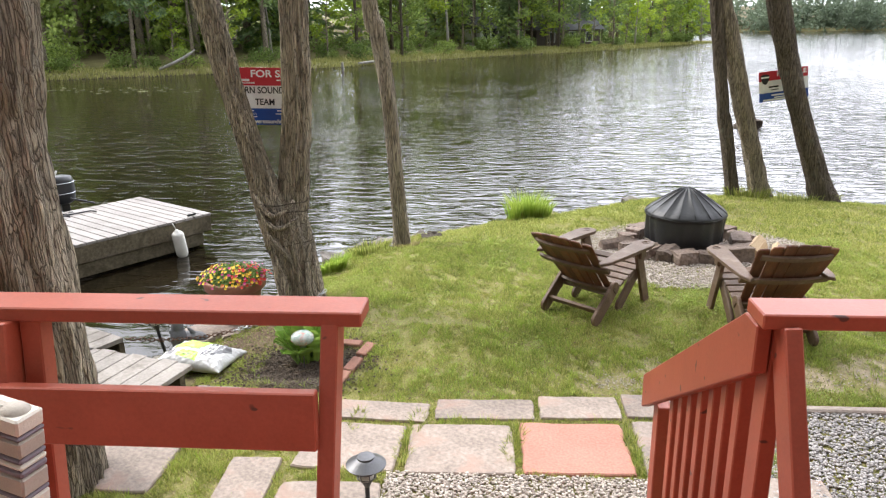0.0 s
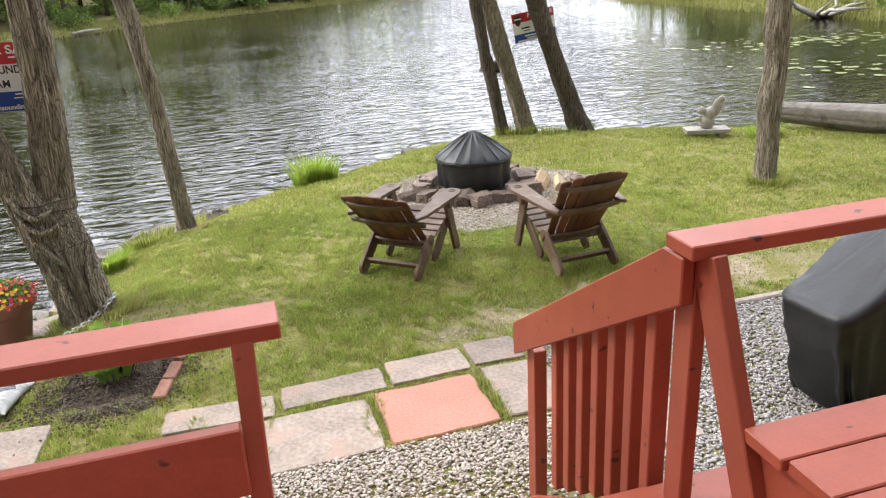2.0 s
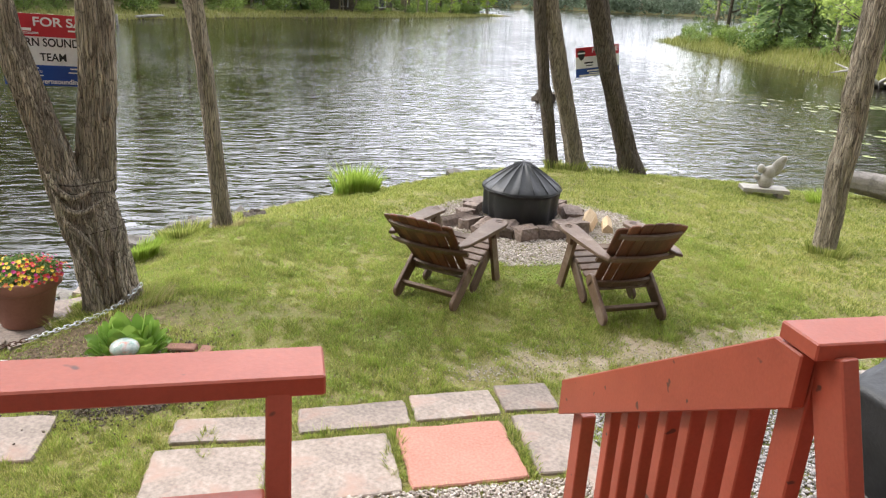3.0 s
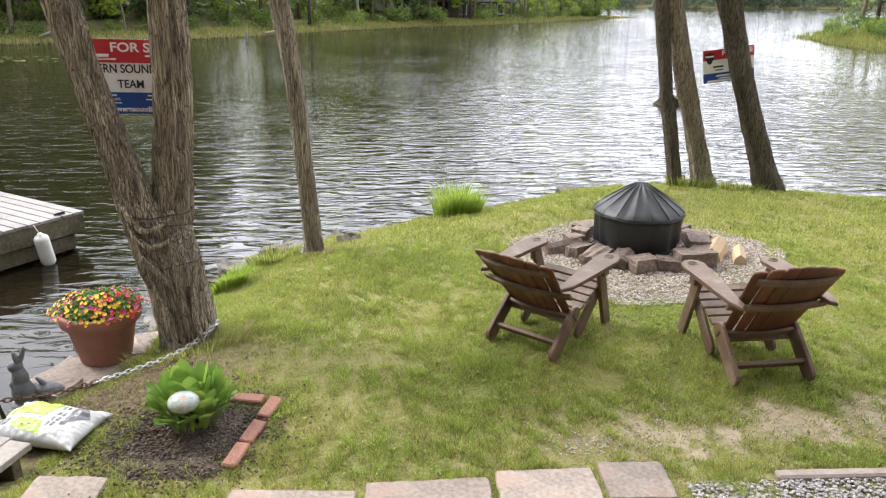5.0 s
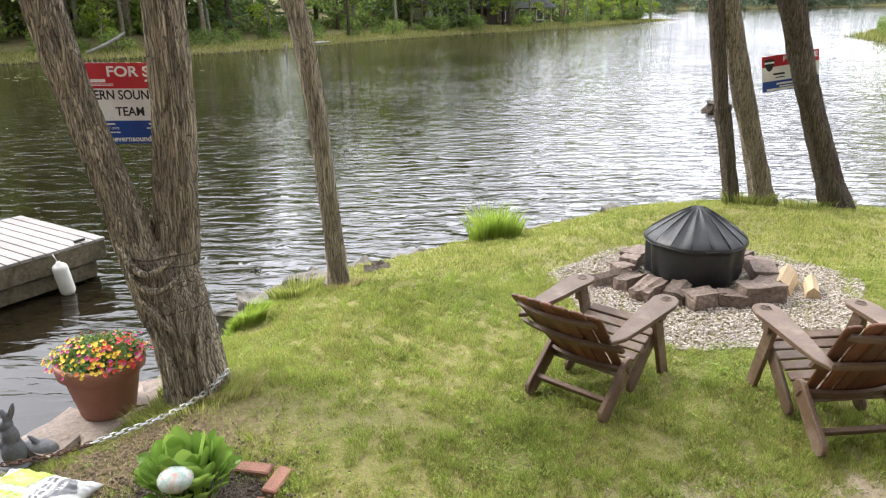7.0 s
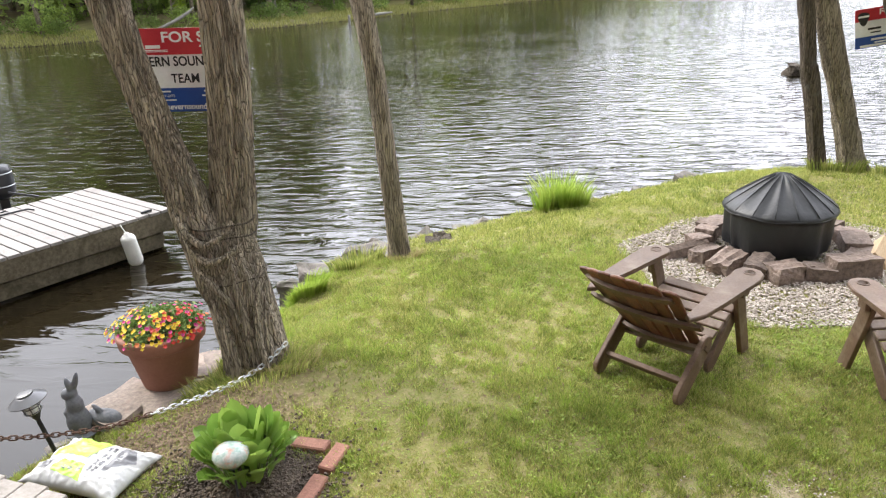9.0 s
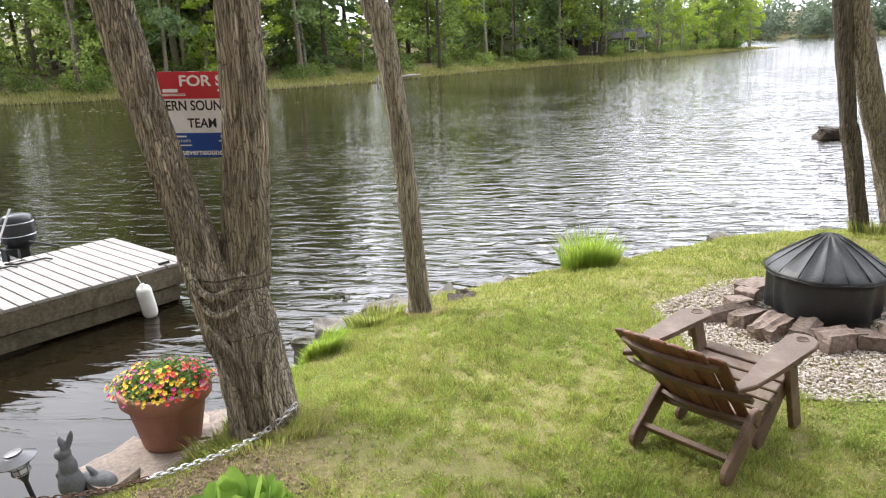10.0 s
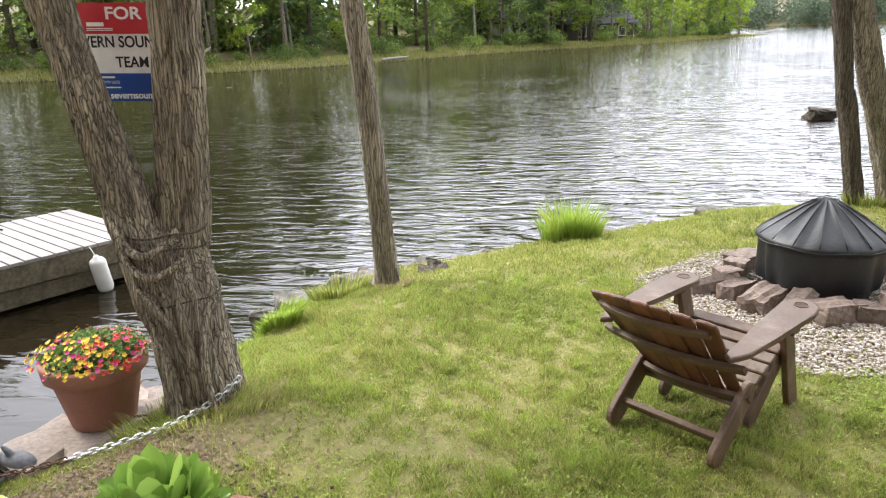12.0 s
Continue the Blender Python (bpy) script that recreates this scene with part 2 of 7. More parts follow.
M_PANE = plain("dark_window_glass", (0.03, 0.035, 0.04), 0.08, relief=0.0)
M_STRIPE_BASE = plain("canvas_beige", (0.36, 0.32, 0.27), 0.85, relief=0.5, fine=300)
M_STRIPE_A, M_STRIPE_B = plain("canvas_mauve_stripe", (0.17, 0.145, 0.165), 0.85, relief=0.5, fine=300), plain("canvas_cream_stripe", (0.58, 0.54, 0.46), 0.85, relief=0.5, fine=300)
M_CANVAS_EDGE = plain("canvas_grey_white", (0.56, 0.57, 0.57), 0.85, relief=0.5, fine=300)
M_LEAF = leafy("broad_leaves", (0.12, 0.19, 0.05), (0.46, 0.58, 0.15), 1.2, 0.55)
M_LEAF_BRIGHT = leafy("young_leaves", (0.26, 0.38, 0.045), (0.56, 0.68, 0.10), 1.2, 0.55)
M_NEEDLE = leafy("conifer_needles", (0.10, 0.17, 0.075), (0.34, 0.45, 0.18), 0.9, 0.45)
M_BUSH = leafy("shrub_leaves", (0.10, 0.17, 0.04), (0.32, 0.42, 0.12), 1.5, 0.45)
M_REED = leafy("shore_grass", (0.22, 0.25, 0.055), (0.50, 0.48, 0.19), 0.4, 0.4)
# leaf colour paled and greyed to stand for the haze of distance
M_FARWOOD_HAZED = leafy("far_woods_hazed", (0.16, 0.21, 0.14), (0.29, 0.36, 0.24), 0.08, 0.4)
M_HOSTA = leafy("hosta_leaves", (0.10, 0.22, 0.03), (0.42, 0.58, 0.13), 6, 0.38, 0.32, weight=0.25)


def lawn_material():
    """Mown grass: deep green, fresh yellow-green and straw patches of several sizes, blade by blade."""
    m, nt, b = nodes_of("lawn_blades")
    geo = nt.nodes.new("ShaderNodeNewGeometry")
    wide, small = noise_tex(nt, 0.75, 5, 0.62, distort=0.5), noise_tex(nt, 5.5, 4, 0.65)
    f = blend(nt, 0.55, wide, small)
    f = blend(nt, 0.38, f, geo.outputs["Random Per Island"])
    col = ramp(nt, f, [(0.26, (0.10, 0.145, 0.030)), (0.40, (0.245, 0.305, 0.066)), (0.55, (0.43, 0.465, 0.125)), (0.72, (0.62, 0.58, 0.24))])
    dry = ramp(nt, noise_tex(nt, 2.6, 6, 0.72, distort=0.7), [(0.54, (0,) * 3), (0.70, (0.6,) * 3)])
    col = blend(nt, dry, col, ramp(nt, geo.outputs["Random Per Island"], [(0.0, (0.26, 0.22, 0.07)), (1.0, (0.58, 0.50, 0.22))]))
    nt.links.new(col, b.inputs["Base Color"])
    b.inputs["Roughness"].default_value, b.inputs["Specular IOR Level"].default_value = 0.55, 0.25
    tr = nt.nodes.new("ShaderNodeBsdfTranslucent")
    nt.links.new(col, tr.inputs["Color"])
    mix = nt.nodes.new("ShaderNodeMixShader")
    mix.inputs["Fac"].default_value = 0.4
    nt.links.new(b.outputs["BSDF"], mix.inputs[1])
    nt.links.new(tr.outputs["BSDF"], mix.inputs[2])
    nt.links.new(mix.outputs["Shader"], nt.nodes["Material Output"].inputs["Surface"])
    return m


M_GRASS = lawn_material()
M_TUFT = leafy("tall_grass", (0.25, 0.38, 0.05), (0.52, 0.60, 0.14), 4, 0.5)
M_DRYGRASS = leafy("dry_grass", (0.30, 0.25, 0.10), (0.58, 0.50, 0.26), 4, 0.35)
M_POTLEAF = leafy("bedding_leaves", (0.09, 0.17, 0.035), (0.30, 0.42, 0.12), 8, 0.35)
M_FLOWERS = {"yellow": plain("yellow_petals", (0.75, 0.52, 0.03), 0.6), "red": plain("red_petals", (0.6, 0.045, 0.03), 0.6), "pink": plain("pink_petals", (0.52, 0.04, 0.20), 0.6), "orange": plain("orange_petals", (0.7, 0.2, 0.06), 0.6)}
M_PAD = plain("lily_pad", (0.27, 0.31, 0.12), 0.3)


def pebble_material():
    m, nt, b = nodes_of("pebbles")
    geo = nt.nodes.new("ShaderNodeNewGeometry")
    col = ramp(nt, geo.outputs["Random Per Island"], [(0.0, (0.22, 0.175, 0.145)), (0.35, (0.37, 0.305, 0.25)), (0.7, (0.49, 0.425, 0.36)), (1.0, (0.62, 0.56, 0.48))])
    nt.links.new(blend(nt, 0.25, col, ramp(nt, noise_tex(nt, 90), [(0.3, (0.2, 0.18, 0.16)), (0.7, (0.6, 0.56, 0.5))])), b.inputs["Base Color"])
    b.inputs["Roughness"].default_value = 0.8
    return m


def grey_pebble_material():
    m, nt, b = nodes_of("grey_pebbles")
    geo = nt.nodes.new("ShaderNodeNewGeometry")
    col = ramp(nt, geo.outputs["Random Per Island"], [(0.0, (0.17, 0.155, 0.145)), (0.4, (0.31, 0.28, 0.26)), (1.0, (0.46, 0.42, 0.39))])
    nt.links.new(blend(nt, 0.25, col, ramp(nt, noise_tex(nt, 90), [(0.3, (0.2, 0.2, 0.2)), (0.7, (0.55, 0.55, 0.55))])), b.inputs["Base Color"])
    b.inputs["Roughness"].default_value = 0.8
    return m


M_PEBBLE, M_PEBBLE_GREY = pebble_material(), grey_pebble_material()


def water_material():
    m, nt, b = nodes_of("lake_water")
    b.inputs["Base Color"].default_value = (0.011, 0.0082, 0.004, 1)
    b.inputs["Roughness"].default_value = 0.03
    b.inputs["IOR"].default_value = 1.36
    ripple = ramp(nt, noise_tex(nt, 3.3, 3, 0.45, (0.44, 1.3, 1), "Object", 0.8), [(0.3, (0,) * 3), (0.52, (0.45,) * 3), (0.66, (1,) * 3)])
    swell = noise_tex(nt, 1.0, 2, 0.5, (0.55, 1.2, 1), "Object", 0.6)
    calm = ramp(nt, noise_tex(nt, 0.12, 2, 0.5), [(0.35, (0.5,) * 3), (0.65, (1,) * 3)])
    # the wooded west shore shelters its side of the water from the wind
    geo = nt.nodes.new("ShaderNodeNewGeometry")
    sep = nt.nodes.new("ShaderNodeSeparateXYZ")
    nt.links.new(geo.outputs["Position"], sep.inputs[0])
    lee = nt.nodes.new("ShaderNodeMapRange")
    lee.inputs["From Min"].default_value, lee.inputs["From Max"].default_value = -5.5, 5.0
    lee.inputs["To Min"].default_value, lee.inputs["To Max"].default_value = 0.16, 0.70
    slant = nt.nodes.new("ShaderNodeMath")
    slant.operation, slant.inputs[1].default_value = "MULTIPLY_ADD", -0.22
    nt.links.new(sep.outputs["Y"], slant.inputs[0])
    nt.links.new(sep.outputs["X"], slant.inputs[2])
    nt.links.new(slant.outputs[0], lee.inputs["Value"])
    inshore = nt.nodes.new("ShaderNodeMapRange")
    inshore.inputs["From Min"].default_value, inshore.inputs["From Max"].default_value = 6.5, 10.0
    inshore.inputs["To Min"].default_value, inshore.inputs["To Max"].default_value = 0.06, 1.0
    nt.links.new(sep.outputs["Y"], inshore.inputs["Value"])
    # the eastern cove lies still
    cove = nt.nodes.new("ShaderNodeMapRange")
    cove.inputs["From Min"].default_value, cove.inputs["From Max"].default_value = 7.0, 13.0
    cove.inputs["To Min"].default_value, cove.inputs["To Max"].default_value = 1.0, 0.22
    nt.links.new(slant.outputs[0], cove.inputs["Value"])
    both = blend(nt, 0.42, ripple, swell)
    scaled = blend(nt, 1.0, blend(nt, 1.0, both, calm, "MULTIPLY"), lee.outputs["Result"], "MULTIPLY")
    scaled = blend(nt, 1.0, scaled, inshore.outputs["Result"], "MULTIPLY")
    scaled = blend(nt, 1.0, scaled, cove.outputs["Result"], "MULTIPLY")
    bump(nt, b, scaled, 1.0, 0.17)
    return m


M_WATER = water_material()


def ground_material():
    """Lawn soil by the house, mud under water, leaf litter and pale grass on the far banks."""
    m, nt, b = nodes_of("ground")
    geo = nt.nodes.new("ShaderNodeNewGeometry")
    sep = nt.nodes.new("ShaderNodeSeparateXYZ")
    nt.links.new(geo.outputs["Position"], sep.inputs[0])

    def step(sock, a, c):
        r = nt.nodes.new("ShaderNodeMapRange")
        r.inputs["From Min"].default_value, r.inputs["From Max"].default_value = a, c
        nt.links.new(sock, r.inputs["Value"])
        return r.outputs["Result"]
    patch = noise_tex(nt, 0.9, 5, 0.6)
    fine = noise_tex(nt, 30, 4, 0.65)
    green = ramp(nt, patch, [(0.35, (0.13, 0.15, 0.035)), (0.62, (0.22, 0.22, 0.06))])
    earth = ramp(nt, fine, [(0.3, (0.15, 0.115, 0.065)), (0.7, (0.30, 0.235, 0.13))])
    lawn = blend(nt, ramp(nt, fine, [(0.42, (0.15,) * 3), (0.62, (0.75,) * 3)]), green, earth)
    near_soil = nt.nodes.new("ShaderNodeVectorMath")
    near_soil.operation = "DISTANCE"
    near_soil.inputs[1].default_value = (-1.95, 5.55, -0.05)
    nt.links.new(geo.outputs["Position"], near_soil.inputs[0])
    ragged = blend(nt, 1.0, step(near_soil.outputs["Value"], 1.25, 0.6), ramp(nt, noise_tex(nt, 5, 5, 0.7), [(0.36, (0.2,) * 3), (0.6, (1,) * 3)]), "MULTIPLY")
    lawn = blend(nt, ragged, lawn, ramp(nt, fine, [(0.3, (0.05, 0.037, 0.025)), (0.5, (0.11, 0.08, 0.052)), (0.7, (0.21, 0.16, 0.10))]))
    worn = nt.nodes.new("ShaderNodeMapping")
    worn.inputs["Location"].default_value, worn.inputs["Scale"].default_value = (-1.22, -7.9, 0.0), (0.46, 1.6, 1.0)
    nt.links.new(geo.outputs["Position"], worn.inputs["Vector"])
    reach = nt.nodes.new("ShaderNodeVectorMath")
    reach.operation = "LENGTH"
    nt.links.new(worn.outputs["Vector"], reach.inputs[0])
    bare = blend(nt, 1.0, step(reach.outputs["Value"], 1.0, 0.5), ramp(nt, noise_tex(nt, 3.2, 5, 0.7), [(0.44, (0,) * 3), (0.56, (0.9,) * 3)]), "MULTIPLY")
    lawn = blend(nt, bare, lawn, ramp(nt, fine, [(0.3, (0.27, 0.21, 0.145)), (0.7, (0.46, 0.38, 0.28))]))
    litter = ramp(nt, noise_tex(nt, 0.35, 6, 0.7), [(0.35, (0.09, 0.065, 0.04)), (0.55, (0.16, 0.13, 0.07)), (0.7, (0.12, 0.16, 0.045))])
    far = blend(nt, step(sep.outputs["Z"], 0.1, 0.7), ramp(nt, patch, [(0.3, (0.15, 0.15, 0.055)), (0.7, (0.27, 0.235, 0.11))]), litter)
    col = blend(nt, step(sep.outputs["Y"], 14, 24), lawn, far)
    col = blend(nt, step(sep.outputs["Z"], -0.45, -0.62), col, (0.05, 0.04, 0.025))
    nt.links.new(col, b.inputs["Base Color"])
    b.inputs["Roughness"].default_value = 0.95
    b.inputs["Specular IOR Level"].default_value = 0.2
    bump(nt, b, fine, 0.6, 0.02)
    return m


M_GROUND = ground_material()

# ---- building helpers ----


def link_mesh(name, me, material, parent=None, label="", m=None):
    if material is not None and not me.materials:
        me.materials.append(material)
    ob = new(name, me)
    if parent is not None:
        ob.parent = parent
    if m is not None:
        ob.matrix_basis = m
    if label:
        ob["label"] = label
    return ob


def part(name, bm, material, parent=None, label="", smooth=False, m=None):
    """Links a bmesh as one mesh object under a thing or a part."""
    me = bpy.data.meshes.new(name)
    bmesh.ops.recalc_face_normals(bm, faces=bm.faces)
    if smooth:
        for f in bm.faces:
            f.smooth = True
    bm.to_mesh(me)
    bm.free()
    return link_mesh(name, me, material, parent, label, m)


def thing(name, m, label, category, group="", kind=""):
    ob = new(name)
    ob.empty_display_size = 0.1
    ob.matrix_basis = m
    return tagged(ob, label, category, group, kind)


def box(sx, sy, sz, m=None, bevel=0.004, bm=None):
    """A bevelled board centred on the pose m."""
    own = bmesh.new()
    bmesh.ops.create_cube(own, size=1)
    bmesh.ops.scale(own, vec=(sx, sy, sz), verts=own.verts)
    if bevel:
        bmesh.ops.bevel(own, geom=own.edges[:], offset=min(bevel, sx / 3, sy / 3, sz / 3), segments=1, affect="EDGES")
    if m is not None:
        bmesh.ops.transform(own, matrix=m, verts=own.verts)
    if bm is None:
        return own
    me = bpy.data.meshes.new("t")
    own.to_mesh(me)
    own.free()
    bm.from_mesh(me)
    bpy.data.meshes.remove(me)
    return bm


def beam(a, b, width, depth, up=(0, 0, 1), bevel=0.004):
    """A straight board from a to b; width runs along the sideways axis, depth along up."""
    a, b = Vector(a), Vector(b)
    z = (b - a).normalized()
    x = Vector(up).cross(z)
    x = x.normalized() if x.length > 1e-4 else Vector((1, 0, 0))
    y = z.cross(x)
    m = Matrix((x, y, z)).transposed().to_4x4()
    m.translation = (a + b) / 2
    return box(width, depth, (b - a).length, m, bevel)


def lathe(profile, n=32, squash=1.0):
    """A turned solid from (radius, height) pairs."""
    bm = bmesh.new()
    rings = []
    for r, z in profile:
        rings.append([bm.verts.new((r * math.cos(a), squash * r * math.sin(a), z)) for a in (2 * math.pi * i / n for i in range(n))])
    for lo, hi in zip(rings, rings[1:]):
        for i in range(n):
            bm.faces.new((lo[i], lo[(i + 1) % n], hi[(i + 1) % n], hi[i]))
    bm.faces.new(rings[0][::-1])
    bm.faces.new(rings[-1])
    return bm


def tube(points, n=10, wobble=0.0, ridges=0, seed=0, cap=True, bm=None):
    """A tapered limb through (x, y, z, radius) points, with bark ridges where asked."""
    bm = bm or bmesh.new()
    rnd = random.Random(seed)
    ph = rnd.random() * 50
    rings = []
    points = [tuple(float(c) for c in q) for q in points]
    for i, (x, y, z, r) in enumerate(points):
        p = Vector((x, y, z))
        q = Vector(points[min(i + 1, len(points) - 1)][:3]) - Vector(points[max(i - 1, 0)][:3])
        q.normalize()
        side = q.cross(Vector((0, 1, 0)))
        side = side.normalized() if side.length > 1e-3 else Vector((1, 0, 0))
        other = q.cross(side)
        ring = []
        for k in range(n):
            a = 2 * math.pi * k / n
            rr = r
            if ridges:
                w = noise.noise(Vector((3 * math.cos(a) + ph, 3 * math.sin(a), z * 1.3)))
                rr *= 1 + 0.085 * math.sin(ridges * a + 7.0 * w + 0.8 * math.sin(z * 3.1 + ph)) + 0.07 * noise.noise(Vector((2 * math.cos(a), 2 * math.sin(a) + ph, z * 2.2)))
                rr *= 1 + 0.05 * noise.noise(Vector((9 * math.cos(a), 9 * math.sin(a), z * 7 + ph)))
            if wobble:
                rr *= 1 + wobble * noise.noise(Vector((math.cos(a) * 1.5 + ph, math.sin(a) * 1.5, z * 1.5)))
            ring.append(bm.verts.new(p + rr * (math.cos(a) * side + math.sin(a) * other)))
        rings.append(ring)
    for lo, hi in zip(rings, rings[1:]):
        for k in range(n):
            f = bm.faces.new((lo[k], lo[(k + 1) % n], hi[(k + 1) % n], hi[k]))
            f.smooth = True
    if cap:
        bm.faces.new(rings[0][::-1])
        bm.faces.new(rings[-1])
    return bm


def smooth_line(points, steps):
    """Resamples (x, y, z, r) points by Catmull-Rom."""
    p = np.array(points, float)
    p = np.vstack([2 * p[0] - p[1], p, 2 * p[-1] - p[-2]])
    out = []
    for i in range(1, len(p) - 2):
        for s in np.linspace(0, 1, steps, endpoint=False):
            out.append(0.5 * (2 * p[i] + (p[i + 1] - p[i - 1]) * s + (2 * p[i - 1] - 5 * p[i] + 4 * p[i + 1] - p[i + 2]) * s ** 2 + (3 * p[i] - p[i - 1] - 3 * p[i + 1] + p[i + 2]) * s ** 3))
    out.append(p[-2])
    return [tuple(q) for q in out]


def rough_rock(sx, sy, sz, seed, jag=0.22, cuts=4):
    """An angular field stone standing on z = 0."""
    bm = bmesh.new()
    bmesh.ops.create_cube(bm, size=1)
    bmesh.ops.subdivide_edges(bm, edges=bm.edges[:], cuts=cuts, use_grid_fill=True)
    off = Vector((seed * 3.7, seed * 1.3, seed * 7.1))
    for v in bm.verts:
        n = v.co.normalized() * 0.62
        v.co = v.co.lerp(n, 0.13)
        v.co += Vector([jag * noise.noise(v.co * 1.7 + off + Vector((k * 9, 0, 0))) + 0.07 * noise.noise(v.co * 5.5 + off + Vector((k * 5, 2, 0))) for k in range(3)])
        v.co = Vector((v.co.x * sx, v.co.y * sy, (v.co.z + 0.45) * sz))
    return bm


def raw_mesh(name, verts, faces_flat, sides, material):
    """A big mesh straight from arrays; every face has the same number of sides."""
    me = bpy.data.meshes.new(name)
    nf = len(faces_flat) // sides
    me.vertices.add(len(verts))
    me.vertices.foreach_set("co", np.ascontiguousarray(verts, np.float32).ravel())
    me.loops.add(len(faces_flat))
    me.loops.foreach_set("vertex_index", np.ascontiguousarray(faces_flat, np.int32))
    me.polygons.add(nf)
    me.polygons.foreach_set("loop_start", np.arange(0, nf * sides, sides, dtype=np.int32))
    me.update(calc_edges=True)
    me.materials.append(material)
    return me


# ---- the lie of the land ----
HOME_SHORE = [(-60, 2.0), (-30, 3.0), (-12, 3.6), (-6.0, 4.0), (-4.2, 4.3), (-3.35, 4.85), (-3.0, 5.45), (-2.85, 5.95), (-2.62, 6.5), (-2.3, 7.1), (-2.0, 7.7), (-1.8, 8.45), (-1.35, 9.0), (-0.85, 9.45), (-0.1, 9.95), (0.9, 10.5), (1.5, 10.95), (2.3, 11.4), (3.5, 11.75), (4.6, 11.6), (5.6, 11.25), (6.7, 10.7), (7.6, 10.15), (8.6, 9.75), (10.0, 9.3), (13, 8.6), (20, 8), (26, 14), (27.5, 27), (29, 40), (31, 52), (34, 65.5), (42, 66), (60, 63), (110, 60), (300, 40)]
FAR_SHORE = [(-400, 30), (-90, 42), (-31, 47.5), (-23.5, 52), (-17, 57), (-13, 61.5), (-8, 71), (0, 82), (7.5, 89), (17, 101), (28, 119), (40, 131), (41, 135), (33, 150), (10, 190), (-20, 250), (20, 262), (90, 262), (170, 262), (300, 255), (700, 230)]


def shore_distance(x, y, line):
    """Distance from points to a polyline."""
    d = np.full(x.shape, 1e9)
    for (ax, ay), (bx, by) in zip(line, line[1:]):
        ux, uy = bx - ax, by - ay
        t = np.clip(((x - ax) * ux + (y - ay) * uy) / (ux * ux + uy * uy), 0, 1)
        d = np.minimum(d, np.hypot(x - ax - t * ux, y - ay - t * uy))
    return d


def inside(x, y, line):
    r = np.zeros(x.shape, bool)
    for (ax, ay), (bx, by) in zip(line, line[1:] + line[:1]):
        if ay != by:
            r ^= ((ay > y) != (by > y)) & (x < (bx - ax) * (y - ay) / (by - ay) + ax)
    return r


HOME = HOME_SHORE + [(900, 40), (900, -900), (-900, -900), (-900, 2)]
FAR = FAR_SHORE + [(1500, 230), (1500, 1500), (-1500, 1500), (-1500, 30)]


def ease(t):
    t = np.clip(t, 0, 1)
    return t * t * (3 - 2 * t)


def wave(x, y, s, k):
    return np.sin(x * s + 1.7 * k) * np.cos(y * s * 1.13 + 2.3 * k) + 0.5 * np.sin(2.3 * x * s - 1.1 * y * s + k)


def patchy(x, y, scale, seed):
    """Irregular soft patches, about -1 to 1."""
    r = np.random.default_rng(seed)
    t = np.zeros(np.shape(x))
    for k in range(9):
        a, f, p = r.uniform(0, 2 * np.pi), scale * r.uniform(0.6, 1.7), r.uniform(0, 2 * np.pi)
        t = t + np.sin((x * np.cos(a) + y * np.sin(a)) * f + p)
    return t / 3.2


def ground_z(x, y):
    """Height of the land: lawn plateau, short bank to the water, lake bed, far banks rising into the woods."""
    x, y = np.asarray(x, float), np.asarray(y, float)
    dh, df = shore_distance(x, y, HOME_SHORE), shore_distance(x, y, FAR_SHORE)
    home, far = inside(x, y, HOME), inside(x, y, FAR)
    near = (y < 16) & (x < 16)
    lawn = 0.02 + 0.07 * ease((y - 4.6) / 1.3) - 0.10 * ease((-x - 0.9) / 1.2) * ease((y - 4.4) / 0.6)
    lawn = lawn - 0.12 * ease((-x - 1.75) / 0.8) * ease((y - 5.2) / 0.8)
    up_home = np.where(near, WATER_Z + (lawn - WATER_Z) * (0.72 * ease(dh / 0.28) + 0.28 * ease((dh - 0.1) / 1.3)) + 0.012 * wave(x, y, 1.9, 1) * ease((y - 4.6) / 0.6), WATER_Z + 0.5 * ease(dh / 2.5) + np.minimum(dh, 40) * 0.05)
    up_far = WATER_Z + 0.35 * ease(df / 1.5) + 0.03 * np.minimum(df, 8) + np.clip(df - 5, 0, 120) * 0.09 + 0.15 * wave(x, y, 0.3, 2) * ease(df / 6)
    point = np.exp(-((x - 34) ** 2 + (y - 128) ** 2) / 18 ** 2)
    up_far = WATER_Z + (up_far - WATER_Z) * (1 - 0.75 * point)
    bed = WATER_Z - 0.05 - np.minimum(np.minimum(dh, df) * 0.35, 1.6)
    return np.where(home, up_home, np.where(far, up_far, bed))


def gz(x, y):
    return float(ground_z(np.array([x]), np.array([y]))[0])


def spaced(lo, hi, fine, end_lo, end_hi, grow=1.09):
    mid = list(np.arange(lo, hi, fine))
    left, right, s = [], [], fine
    v = lo
    while v > end_lo:
        s = min(s * grow, 25)
        v -= s
        left.append(v)
    v, s = mid[-1], fine
    while v < end_hi:
        s = min(s * grow, 25)
        v += s
        right.append(v)
    return np.array(left[::-1] + mid + right)


def grid_mesh(name, xs, ys, zf, material):
    gx, gy = np.meshgrid(xs, ys)
    verts = np.stack([gx.ravel(), gy.ravel(), zf(gx.ravel(), gy.ravel())], 1)
    nx = len(xs)
    i = (np.arange(len(ys) - 1)[:, None] * nx + np.arange(nx - 1)[None]).ravel()
    return raw_mesh(name, verts, np.stack([i, i + 1, i + nx + 1, i + nx], 1).ravel(), 4, material)


